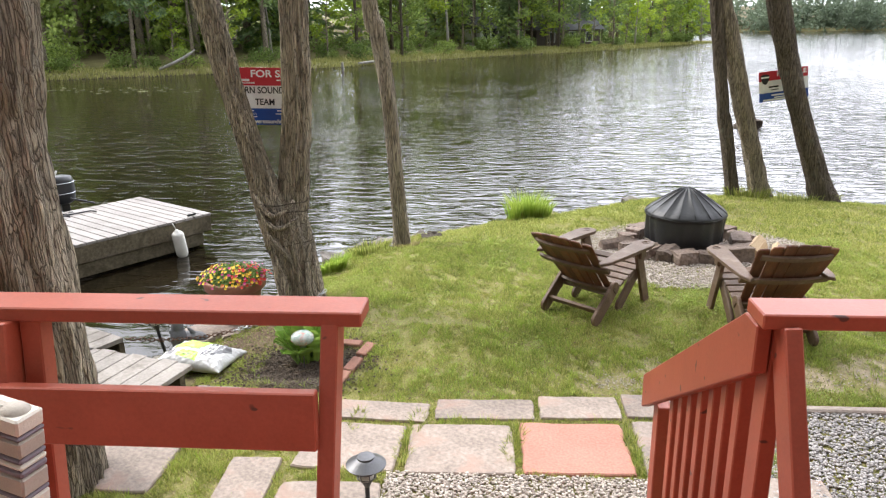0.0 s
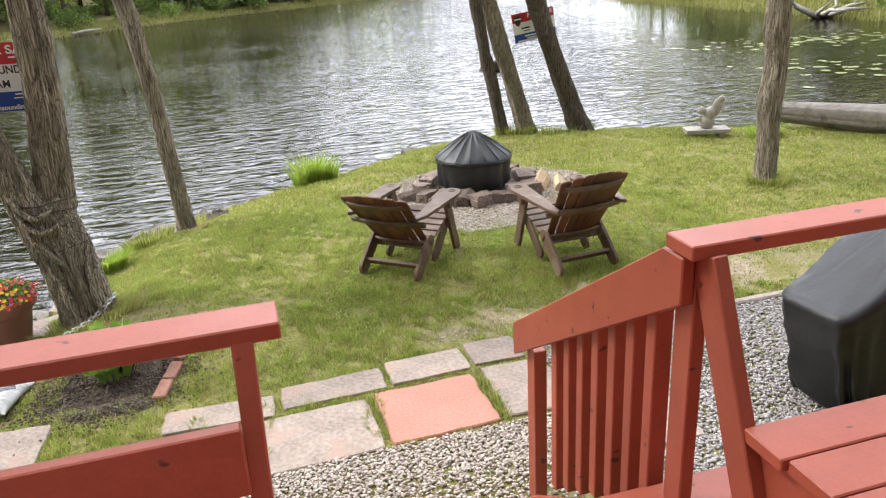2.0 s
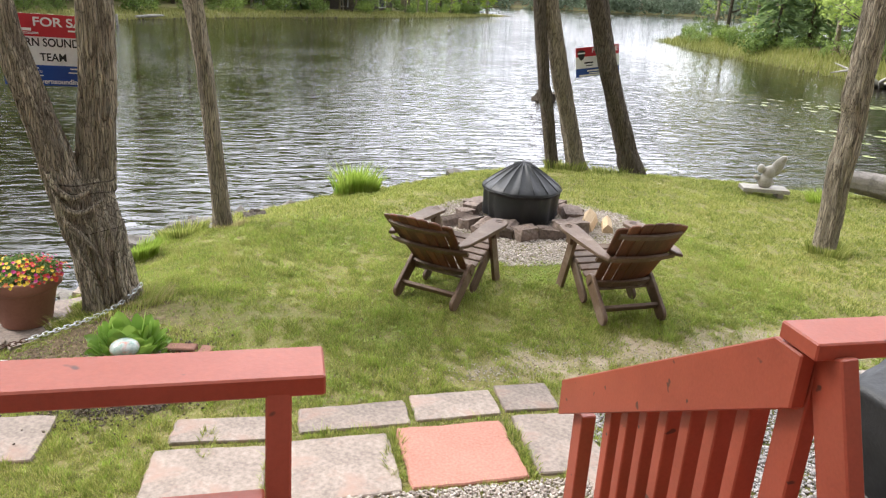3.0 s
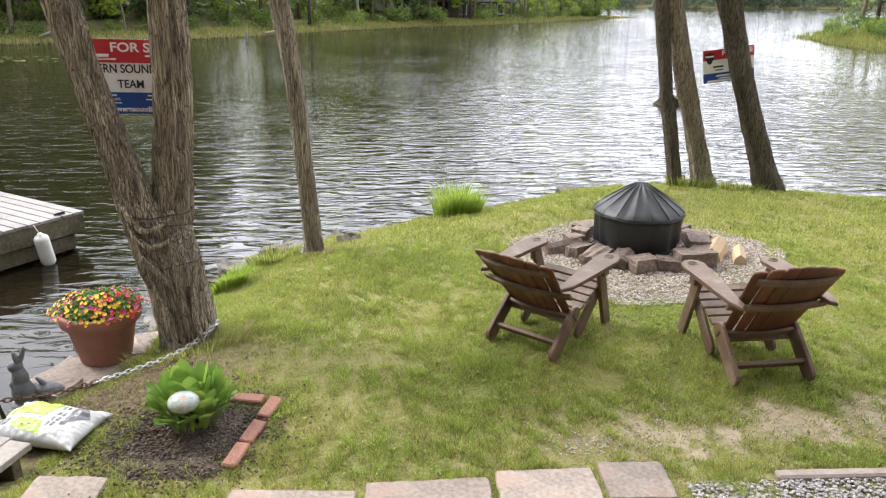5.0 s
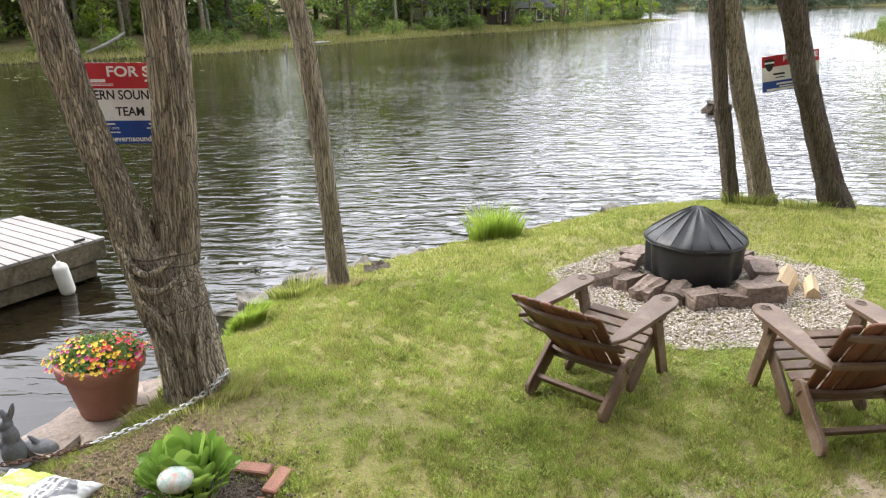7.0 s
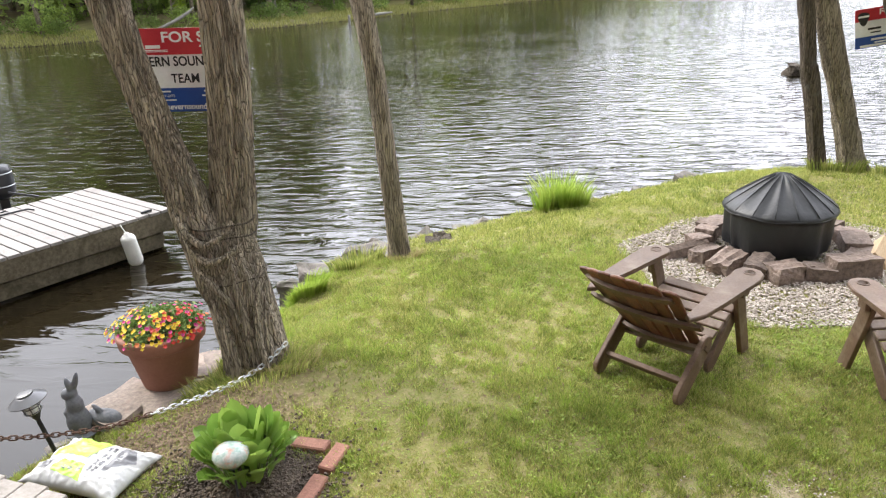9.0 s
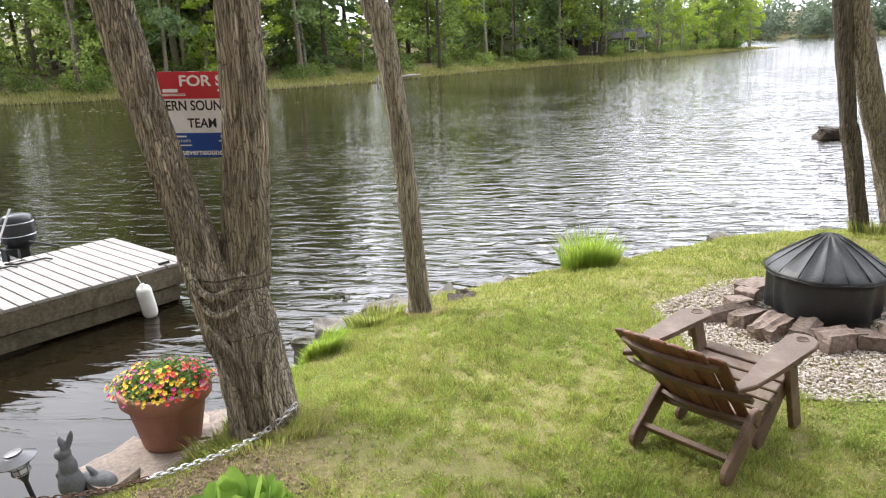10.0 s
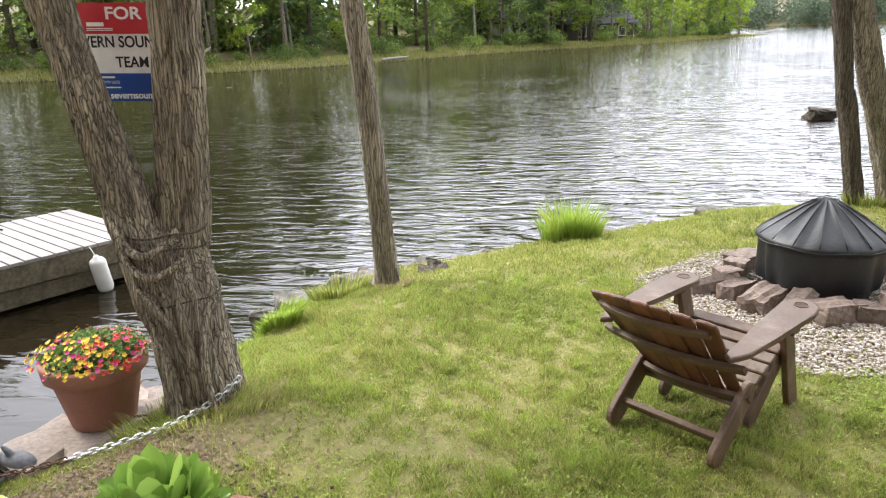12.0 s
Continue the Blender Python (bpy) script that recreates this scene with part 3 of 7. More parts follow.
ground_mesh = grid_mesh("ground", spaced(-5, 9, 0.1, -900, 900, 1.035), spaced(2, 13, 0.1, -300, 1200, 1.03), ground_z, M_GROUND)
ground_mesh.polygons.foreach_set("use_smooth", np.ones(len(ground_mesh.polygons), bool))
tagged(link_mesh("ground", ground_mesh, None), "patchy green lawn, muddy lake bed and wooded far banks", "ground", kind="structure")
water_mesh = grid_mesh("water", np.linspace(-900, 900, 40), np.linspace(-200, 1200, 40), lambda x, y: np.full(x.shape, WATER_Z), M_WATER)
tagged(link_mesh("water", water_mesh, None), "rippled brown lake water reflecting trees and sky", "lake", kind="structure")

# ---- deck, benches and stair ----
DECK_Z = 0.90
deck = thing("deck", pose(0, 0, 0), "red-painted raised wooden deck", "deck", kind="structure")
for i in range(27):
    part("deck_board", box(6.2, 0.138, 0.036, pose(0.6, -1.75 + 0.143 * i, DECK_Z - 0.018)), M_RED, deck)
part("skirt_board", box(6.2, 0.04, 0.2, pose(0.6, 2.065, DECK_Z - 0.14)), M_RED, deck)
for px in (-2.4, 0.95, 3.6):
    for py in (-1.6, 1.9):
        part("post", box(0.1, 0.1, DECK_Z - 0.05, pose(px, py, (DECK_Z - 0.05) / 2 - 0.02)), M_RED, deck)

railing = thing("railing_with_back_board", pose(0, 0, 0), "red-painted wooden railing with wide cap and low back board", "railing")
part("cap", box(2.30, 0.125, 0.042, pose(-1.305, 1.945, 1.738)), M_RED, railing)
part("back_board", beam((-2.44, 1.80, 1.478), (-0.270, 1.80, 1.482), 0.04, 0.165, (0, 0.1, 1)), M_RED, railing)
part("post", beam((-0.262, 1.70, DECK_Z), (-0.242, 1.925, 1.718), 0.048, 0.085, (0, 1, 0)), M_RED, railing)
for px in (-1.165, -2.35):
    part("post", beam((px, 1.74, DECK_Z), (px + 0.005, 1.89, 1.718), 0.05, 0.085, (0, 1, 0)), M_RED, railing)
    part("post", beam((px + 0.062, 1.84, DECK_Z), (px + 0.064, 1.93, 1.718), 0.06, 0.06, (0, 1, 0)), M_RED, railing)

bench = thing("built_in_bench", pose(0, 0, 0), "red-painted built-in deck bench with railing cap", "bench")
part("cap", box(2.75, 0.125, 0.042, pose(0.876 + 1.375, 1.92, 1.762)), M_RED, bench)
part("back_support", beam((0.985, 1.60, DECK_Z), (0.945, 1.885, 1.74), 0.045, 0.10, (0, 1, 0)), M_RED, bench)
part("back_support", beam((2.75, 1.60, DECK_Z), (2.75, 1.885, 1.74), 0.045, 0.10, (0, 1, 0)), M_RED, bench)
for i, (y0, x0) in enumerate(((1.625, 0.95), (1.48, 0.965), (1.335, 0.965))):
    part("seat_plank", box(2.6, 0.14, 0.04, pose(x0 + 1.3, y0, 1.312)), M_RED, bench)
part("seat_skirt", box(2.5, 0.04, 0.14, pose(2.25, 1.64, 1.22)), M_RED, bench)
part("seat_end", box(0.04, 0.42, 0.39, pose(1.01, 1.47, DECK_Z + 0.195)), M_RED, bench)
part("seat_end", box(0.04, 0.42, 0.39, pose(3.45, 1.47, DECK_Z + 0.195)), M_RED, bench)

stair = thing("stair", pose(0, 0, 0), "red-painted wooden stair down from the deck", "stair", kind="structure")
for i in range(4):
    part("tread", box(1.02, 0.25, 0.038, pose(0.37, 2.10 + 0.225 * i, DECK_Z - 0.18 * (i + 1) - 0.019)), M_RED, stair)
for sx in (-0.15, 0.9):
    part("stringer", beam((sx, 2.08, DECK_Z - 0.24), (sx, 2.93, 0.03), 0.04, 0.2), M_RED, stair)

handrail = thing("stair_railing", pose(0, 0, 0), "red-painted stair railing with vertical slats", "railing")


def sloped_board():
    bm = bmesh.new()
    pts = [(1.995, 1.735), (3.165, 0.955), (3.165, 0.79), (1.90, 1.60), (1.90, 1.735)]
    for x in (0.878, 0.918):
        for y, z in pts:
            bm.verts.new((x, y, z))
    v = list(bm.verts)
    n = len(pts)
    bm.faces.new(v[:n])
    bm.faces.new(v[n:][::-1])
    for i in range(n):
        bm.faces.new((v[i], v[(i + 1) % n], v[n + (i + 1) % n], v[n + i]))
    bmesh.ops.bevel(bm, geom=bm.edges[:], offset=0.004, segments=1, affect="EDGES")
    return bm


part("top_board", sloped_board(), M_RED, handrail)
part("newel_post", box(0.045, 0.085, 1.75, pose(0.945, 1.945, 0.86)), M_RED, handrail)
part("newel_post", box(0.062, 0.085, 0.87, pose(0.951, 3.06, 0.43)), M_RED, handrail)
for i in range(7):
    y = 2.10 + 0.118 * i
    top = 1.60 - 0.666 * (y - 1.90) + 0.05
    low = max(0.1, 0.78 - 0.667 * (y - 2.08))
    part("slat", box(0.062, 0.052, top - low, pose(0.951, y, (top + low) / 2)), M_RED, handrail)

# the house behind, unseen, closes the place; wall and eave shade the deck
house = thing("house_wall", pose(0, 0, 0), "unseen house wall behind the deck, dark brown to shade it", "wall", kind="structure")
part("wall", box(14, 0.2, 6.2, pose(0.5, -2.1, 3.1)), M_HOUSE, house)
part("eave", box(14.6, 1.3, 0.12, pose(0.5, -1.6, 6.25)), M_ROOF, house)

# ---- stone slabs ----


def slab(x0, x1, y0, y1, seed, mat, z=0.012, thick=0.07, turn=0.0):
    """An irregular flagstone with worn edges, its top a little proud of the ground."""
    rnd = random.Random(seed)
    bm = bmesh.new()
    cx, cy, n = (x0 + x1) / 2, (y0 + y1) / 2, 40
    ring = []
    for k in range(n):
        a = 2 * math.pi * k / n
        c, s = math.cos(a), math.sin(a)
        f = 1 / max(abs(c), abs(s)) * (0.99 - 0.022 * (min(abs(c), abs(s)) / max(abs(c), abs(s))) ** 10)
        f *= 1 + 0.035 * noise.noise(Vector((c * 2.2 + seed, s * 2.2, seed * 0.7))) + 0.016 * noise.noise(Vector((c * 8 + seed, s * 8, seed * 0.7)))
        ring.append((c * f * (x1 - x0) / 2, s * f * (y1 - y0) / 2))
    rot = Matrix.Rotation(radians(turn), 2)
    for inset, h in ((1.0, -thick), (1.0, -0.008), (0.975, 0.0)):
        for px, py in ring:
            p = rot @ Vector((px * inset, py * inset))
            bm.verts.new((p.x, p.y, h + (0.004 * noise.noise(Vector((px * 5, py * 5, seed))) if h == 0 else 0)))
    v = list(bm.verts)
    for lvl in range(2):
        for k in range(n):
            bm.faces.new((v[lvl * n + k], v[lvl * n + (k + 1) % n], v[(lvl + 1) * n + (k + 1) % n], v[(lvl + 1) * n + k]))
    bm.faces.new(v[2 * n:])
    bm.faces.new(v[:n][::-1])
    label = "flat pinkish-red stone paver set in grass" if mat is M_PINKSTONE else "worn grey-beige flagstone set in grass"
    return tagged(part("stone_paver", bm, mat, m=pose(cx, cy, z + 0.03)), label, "paver", "pavers of the path")


SLABS = [(-0.90, -0.24, 4.26, 4.50, 0), (-0.20, 0.46, 4.30, 4.56, 0), (0.49, 1.03, 4.34, 4.63, 0), (1.06, 1.42, 4.37, 4.68, 0), (-0.99, -0.37, 3.70, 4.21, 0), (-0.33, 0.32, 3.69, 4.23, 0), (0.36, 1.01, 3.72, 4.28, 1), (1.07, 1.50, 3.74, 4.32, 0), (1.30, 2.02, 3.22, 3.76, 0), (-1.0, -0.42, 3.16, 3.58, 0), (-1.36, -1.06, 3.3, 3.80, 0), (-2.35, -1.72, 3.42, 3.92, 0), (-1.95, -1.56, 4.22, 4.66, 0), (-0.40, -1.0, 2.6, 3.05, 0)]
for i, (x0, x1, y0, y1, kind) in enumerate(SLABS):
    slab(min(x0, x1), max(x0, x1), y0, y1, i + 1, M_PINKSTONE if kind else M_STONE, z=gz((x0 + x1) / 2, (y0 + y1) / 2) - 0.010, turn=(-3, 2, 1.5, -1)[i % 4])

edging = thing("timber_edging", pose(2.95, 4.53, -0.035), "pale weathered timber edging of the gravel bed", "edging")
part("timber", box(1.7, 0.07, 0.09, pose(-0.1, 0, 0.045), 0.012), M_EDGING, edging)
part("timber", box(1.6, 0.07, 0.09, pose(1.56, 0.01, 0.045), 0.012), M_EDGING, edging)

# ---- trees by the house ----


def leaf_cloud(centres, radii, count, size, seed, flat=0.7):
    """Leaf blades (bent quads) scattered through blobs; returns verts and quad indices."""
    rng = np.random.default_rng(seed)
    c, r = np.array(centres, float), np.array(radii, float)
    w = r ** 2 / (r ** 2).sum()
    k = rng.choice(len(c), count, p=w)
    d = rng.normal(size=(count, 3))
    d /= np.linalg.norm(d, axis=1)[:, None]
    rad = r[k] * rng.uniform(0.35, 1.0, count) ** 0.6
    p = c[k] + d * rad[:, None] * np.array([1, 1, flat])
    n = rng.normal(size=(count, 3)) + np.array([0, 0, 0.8])
    n /= np.linalg.norm(n, axis=1)[:, None]
    t = np.cross(n, rng.normal(size=(count, 3)))
    t /= np.linalg.norm(t, axis=1)[:, None]
    b = np.cross(n, t)
    s = size * rng.uniform(0.6, 1.3, count)[:, None]
    v = np.stack([p - t * s, p - b * s * 0.5 + n * s * 0.12, p + t * s, p + b * s * 0.5 + n * s * 0.12], 1).reshape(-1, 3)
    return v, np.arange(count * 4)


def near_tree(stems, crown, label, seed, bark, segs=44, ridges=17, roots=0.0):
    """A living tree: ridged stems, forked limbs and a loose crown high above."""
    base = stems[0][0]
    ob = thing("tree", pose(base[0], base[1], base[2]), label, "tree", "trees on the lawn")
    blobs, radii = [], []
    for si, stem in enumerate(stems):
        pts = [(x - base[0], y - base[1], z - base[2], r) for x, y, z, r in stem]
        fine = smooth_line(pts, 18)
        part("trunk" if si == 0 else "stem", tube(fine, segs, 0.06, ridges, seed + si), bark, ob, smooth=False)
        tx, ty, tz, tr = pts[-1]
        rnd = random.Random(seed * 31 + si)
        for k in range(6):
            a = 2 * math.pi * (k + rnd.random()) / 6
            f = 0.62 + 0.38 * k / 6
            i = min(len(fine) - 1, int(f * len(fine)))
            sx, sy, sz, sr = fine[i]
            ln = crown * rnd.uniform(0.55, 1.0)
            ex, ey, ez = sx + math.cos(a) * ln, sy + math.sin(a) * ln, sz + ln * rnd.uniform(0.4, 0.9)
            if ez < 4.6:
                continue
            part("limb", tube(smooth_line([(sx, sy, sz, sr * 0.55), ((sx + ex) / 2, (sy + ey) / 2, (sz + ez) / 2 + 0.25, sr * 0.35), (ex, ey, ez, 0.015)], 5), 7), bark, ob)
            blobs.append((ex, ey, ez + 0.2))
            radii.append(crown * 0.42)
        blobs.append((tx, ty, tz + 0.5))
        radii.append(crown * 0.5)
    v, f = leaf_cloud(blobs, radii, 1300, 0.075, seed)
    link_mesh("crown", raw_mesh("crown", v, f, 4, M_LEAF), None, ob)
    return ob


fork_tree = near_tree([[(-1.60, 6.36, -0.2, 0.30), (-1.61, 6.37, 0.02, 0.225), (-1.655, 6.39, 0.3, 0.205), (-1.70, 6.42, 0.62, 0.19), (-1.72, 6.46, 0.85, 0.165), (-1.68, 6.50, 1.05, 0.145), (-1.59, 6.5, 1.8, 0.125), (-1.555, 6.5, 2.5, 0.118), (-1.5, 6.55, 5.0, 0.115), (-1.4, 6.6, 8.5, 0.05)],
           [(-1.70, 6.37, 0.42, 0.15), (-1.82, 6.37, 0.8, 0.14), (-1.985, 6.38, 1.46, 0.108), (-2.125, 6.4, 2.0, 0.10), (-2.225, 6.4, 2.5, 0.105), (-2.8, 6.5, 5.2, 0.09), (-3.3, 6.6, 8.0, 0.04)]],
          2.6, "two-stemmed grey-brown tree with furrowed bark at the water's edge", 3, M_BARK, 64, 21)
near_tree([[(-0.925, 8.3, -0.2, 0.17), (-0.925, 8.3, -0.02, 0.112), (-0.95, 8.3, 0.4, 0.09), (-0.975, 8.3, 0.8, 0.082), (-1.02, 8.3, 1.54, 0.078), (-1.075, 8.3, 2.1, 0.085), (-1.14, 8.3, 2.5, 0.09), (-1.2, 8.3, 2.75, 0.085), (-1.35, 8.3, 5.0, 0.07), (-1.3, 8.3, 7.5, 0.03)]],
          2.0, "slender leaning tree with rough bark on the lake bank", 5, M_BARK, 36, 13)
near_tree([[(3.64, 10.7, -0.2, 0.12), (3.63, 10.7, 0.0, 0.098), (3.52, 10.7, 0.6, 0.086), (3.39, 10.7, 1.2, 0.092), (3.36, 10.7, 1.35, 0.082), (3.18, 10.7, 2.44, 0.082), (2.8, 10.7, 5, 0.06), (2.6, 10.7, 7, 0.03)]],
          1.8, "thin dark-barked tree leaning over the point", 7, M_BARK_DARK, 30, 11)
near_tree([[(4.10, 10.8, -0.2, 0.22), (4.06, 10.8, 0.0, 0.165), (3.92, 10.8, 0.5, 0.13), (3.69, 10.8, 1.26, 0.122), (3.34, 10.8, 2.44, 0.13), (3.23, 10.8, 2.8, 0.128), (2.7, 10.8, 5, 0.1), (2.5, 10.8, 8, 0.04)]],
          2.2, "leaning grey-barked tree on the grassy point", 9, M_BARK, 36, 13)
# the darker bark puts this trunk's backlit shade into its colour
near_tree([[(4.93, 10.6, -0.2, 0.25), (4.88, 10.6, 0.0, 0.19), (4.70, 10.6, 0.45, 0.15), (4.31, 10.6, 1.48, 0.135), (4.0, 10.6, 2.43, 0.14), (3.9, 10.6, 2.8, 0.14), (3.3, 10.6, 5, 0.11), (2.9, 10.5, 8, 0.04)]],
          2.4, "leaning tree on the point, bark darkened as if backlit, with a sign nailed to it", 11, M_BARK_DARK, 36, 13)
near_tree([[(5.28, 6.9, -0.1, 0.17), (5.28, 6.9, 0.1, 0.125), (5.28, 6.9, 0.5, 0.112), (5.255, 6.9, 1.0, 0.122), (5.27, 6.9, 1.5, 0.12), (5.24, 6.9, 2.0, 0.125), (5.3, 6.9, 4.5, 0.1), (5.5, 6.9, 8, 0.04)]],
          2.2, "upright grey-barked tree standing in the lawn", 13, M_BARK, 36, 13)
near_tree([[(-2.36, 3.5, -0.2, 0.36), (-2.34, 3.5, 0.0, 0.30), (-2.30, 3.5, 0.5, 0.27), (-2.29, 3.5, 1.3, 0.262), (-2.32, 3.5, 2.0, 0.258), (-2.27, 3.5, 2.65, 0.26), (-2.3, 3.5, 5, 0.2), (-2.2, 3.4, 8.5, 0.08)]],
          2.8, "thick old tree with deeply furrowed bark beside the deck", 15, M_BARK, 72, 25)

# gnarled bark ridges where the forked tree divides
for ridge in (((-2.00, 6.31, 1.18), (-1.90, 6.23, 1.00), (-1.80, 6.215, 0.90), (-1.70, 6.235, 0.93), (-1.61, 6.30, 1.02)),
              ((-1.955, 6.31, 1.02), (-1.885, 6.235, 0.88), (-1.79, 6.21, 0.79), (-1.69, 6.225, 0.80), (-1.58, 6.30, 0.87)),
              ((-1.90, 6.30, 0.84), (-1.85, 6.235, 0.72), (-1.76, 6.205, 0.62), (-1.67, 6.205, 0.50), (-1.62, 6.19, 0.36)),
              ((-1.83, 6.26, 0.60), (-1.77, 6.215, 0.46), (-1.70, 6.18, 0.30), (-1.66, 6.15, 0.12), (-1.65, 6.12, 0.0)),
              ((-1.50, 6.31, 0.62), (-1.52, 6.24, 0.45), (-1.51, 6.195, 0.25), (-1.47, 6.165, 0.08), (-1.45, 6.15, 0.0))):
    line = [(x + 1.60, y - 6.36, z + 0.2, 0.024 - 0.005 * abs(k - 2)) for k, (x, y, z) in enumerate(ridge)]
    part("bark_ridge", tube(smooth_line(line, 8), 10, 0.25, 3, len(line)), M_BARK, fork_tree)

# cords tied round the forked tree
for z, tilt, r in ((0.99, 4, 0.006), (0.925, -5, 0.005), (0.62, 9, 0.004)):
    ring = []
    for k in range(49):
        a = 2 * math.pi * k / 48
        ex, ey = 0.238 - 0.07 * (0.99 - z), 0.20 + 0.02 * (0.99 - z)
        ring.append((ex * math.cos(a), ey * math.sin(a), 0.006 * math.sin(5 * a) + math.tan(radians(tilt)) * ex * math.cos(a) * 0.5, r))
    tagged(part("cord", tube(ring, 6, cap=False), M_BARK_DARK, smooth=True, m=pose(-1.765 + 0.16 * (0.99 - z), 6.43, z)), "dark thin cord tied round the forked tree", "cord", "cords round the tree")

# ---- garden chairs ----


def outline_plate(points, thick, hole=None):
    """A flat board cut to an outline in x, y, standing on z = 0."""
    bm = bmesh.new()
    low = [bm.verts.new((x, y, 0)) for x, y in points]
    high = [bm.verts.new((x, y, thick)) for x, y in points]
    n = len(points)
    bm.faces.new(low[::-1])
    bm.faces.new(high)
    for i in range(n):
        bm.faces.new((low[i], low[(i + 1) % n], high[(i + 1) % n], high[i]))
    bmesh.ops.bevel(bm, geom=[e for e in bm.edges if abs(e.verts[0].co.z - e.verts[1].co.z) < 1e-6], offset=0.006, segments=1, affect="EDGES")
    return bm


def rounded_bar(length, width, thick):
    """A board along z with both ends rounded."""
    pts = []
    for k in range(9):
        a = math.pi * k / 8
        pts.append((width / 2 * math.cos(a), length / 2 - width / 2 + width / 2 * math.sin(a)))
    for k in range(9):
        a = math.pi + math.pi * k / 8
        pts.append((width / 2 * math.cos(a), -length / 2 + width / 2 + width / 2 * math.sin(a)))
    bm = outline_plate(pts, thick)
    bmesh.ops.translate(bm, vec=(0, 0, -thick / 2), verts=bm.verts)
    return bm


def side_bar(a, b, x, width, thick):
    """A round-ended board in the plane x = const, from (y, z) a to b."""
    dy, dz = b[0] - a[0], b[1] - a[1]
    ln, ang = math.hypot(dy, dz), math.atan2(dz, dy)
    m = Matrix(((0, 0, 1, x), (math.cos(ang + math.pi / 2) * -1, math.cos(ang), 0, (a[0] + b[0]) / 2), (-math.sin(ang + math.pi / 2), math.sin(ang), 0, (a[1] + b[1]) / 2), (0, 0, 0, 1)))
    bm = rounded_bar(ln + width * 0.6, width, thick)
    bmesh.ops.transform(bm, matrix=m, verts=bm.verts)
    return bm


def curved_strip(half, y, z, bow, height, thick, lean):
    """A batten across the back, bowed to the rear in the middle."""
    bm = bmesh.new()
    n = 12
    rows = []
    c, s = math.cos(lean), math.sin(lean)
    for k in range(n + 1):
        u = -1 + 2 * k / n
        yy, x = y - bow * (1 - u * u), u * half
        row = []
        for h, d in ((-height / 2, 0), (height / 2, 0), (height / 2, -thick), (-height / 2, -thick)):
            row.append(bm.verts.new((x, yy - h * s + d * c, z + h * c + d * s)))
        rows.append(row)
    for a, b in zip(rows, rows[1:]):
        for k in range(4):
            bm.faces.new((a[k], a[(k + 1) % 4], b[(k + 1) % 4], b[k]))
    bm.faces.new(rows[0])
    bm.faces.new(rows[-1][::-1])
    return bm


def adirondack(recline=0.51):
    ob = thing("adirondack_chair", pose(0, 0, 0), "weathered brown wooden adirondack chair facing the fire pit", "chair", "chairs round the fire pit")
    for s in (-1, 1):
        part("rear_leg", side_bar((0.03, 0.05), (0.31, 0.29), s * 0.262, 0.118, 0.034), M_CHAIR, ob)
        part("seat_rail", side_bar((0.43, 0.06), (0.71, 0.325), s * 0.228, 0.10, 0.03), M_CHAIR, ob)
        part("front_leg", beam((s * 0.262, 0.83, 0), (s * 0.268, 0.63, 0.555), 0.032, 0.095, (0, 1, 0)), M_CHAIR, ob)
        edge = [(0.03, -0.02), (0.07, 0.10), (0.085, 0.35), (0.095, 0.62), (0.105, 0.80), (0.09, 0.90), (0.05, 0.955), (0.0, 0.965), (-0.05, 0.945), (-0.075, 0.88), (-0.06, 0.70), (-0.045, 0.45), (-0.02, 0.20), (-0.01, 0.02)]
        arm = part("arm", outline_plate([(s * x, y * 0.81) for x, y in edge][::s], 0.028), M_CHAIR, ob, m=pose(s * 0.29, -0.01, 0.55, 2))
        part("cup_recess", lathe([(0.030, 0.0), (0.036, 0.003), (0.036, 0.005), (0.030, 0.005), (0.029, 0.002)], 20), M_CHAIR, arm, m=pose(s * 0.015, 0.705, 0.026))
        part("arm_bracket", box(0.028, 0.08, 0.09, pose(s * 0.30, 0.66, 0.51)), M_CHAIR, ob)
    part("stretcher", box(0.50, 0.03, 0.055, pose(0, 0.10, 0.115, 38)), M_CHAIR, ob)
    part("front_apron", box(0.48, 0.026, 0.09, pose(0, 0.765, 0.33)), M_CHAIR, ob)
    for i in range(7):
        y = 0.30 + 0.073 * i
        part("seat_slat", box(0.50, 0.066, 0.022, pose(0, y, 0.215 + 0.40 * (y - 0.30), 21.5), 0.005), M_CHAIR, ob)
    lean = math.atan2(recline, 0.57)
    ln = 0.765
    for i in range(7):
        u = (i - 3) / 3
        h = ln * (1 - 0.075 * u * u)
        pts = [(-0.0335, 0), (0.0335, 0), (0.0475, h - 0.03), (0.038, h - 0.006), (0.0, h), (-0.038, h - 0.006), (-0.0475, h - 0.03)]
        bow = 0.045 * (1 - u * u)
        m = Matrix.Translation((u * 0.205, 0.335 - bow, 0.235)) @ Matrix.Rotation(math.pi / 2 + lean, 4, "X") @ Matrix.Rotation(-u * 0.075, 4, "Z")
        part("back_slat", outline_plate(pts, 0.02), M_CHAIR_BACK, ob, "reddish-brown cedar slat", m=m)
    for along, half, hh in ((0.045, 0.29, 0.06), (0.36, 0.345, 0.05), (0.62, 0.265, 0.045)):
        part("back_batten", curved_strip(half, 0.335 - along * math.sin(lean) - 0.018, 0.235 + along * math.cos(lean), 0.062, hh, 0.022, lean), M_CHAIR, ob)
    return ob


chair = adirondack()
chair.matrix_basis = pose(0.80, 5.89, gz(0.9, 6.1) - 0.005, 0, 0, -41)
second = adirondack(0.38)
second.matrix_basis = pose(2.39, 5.37, gz(2.5, 5.8) - 0.005, 0, 0, 5)
second.scale = (0.99, 0.99, 1.02)

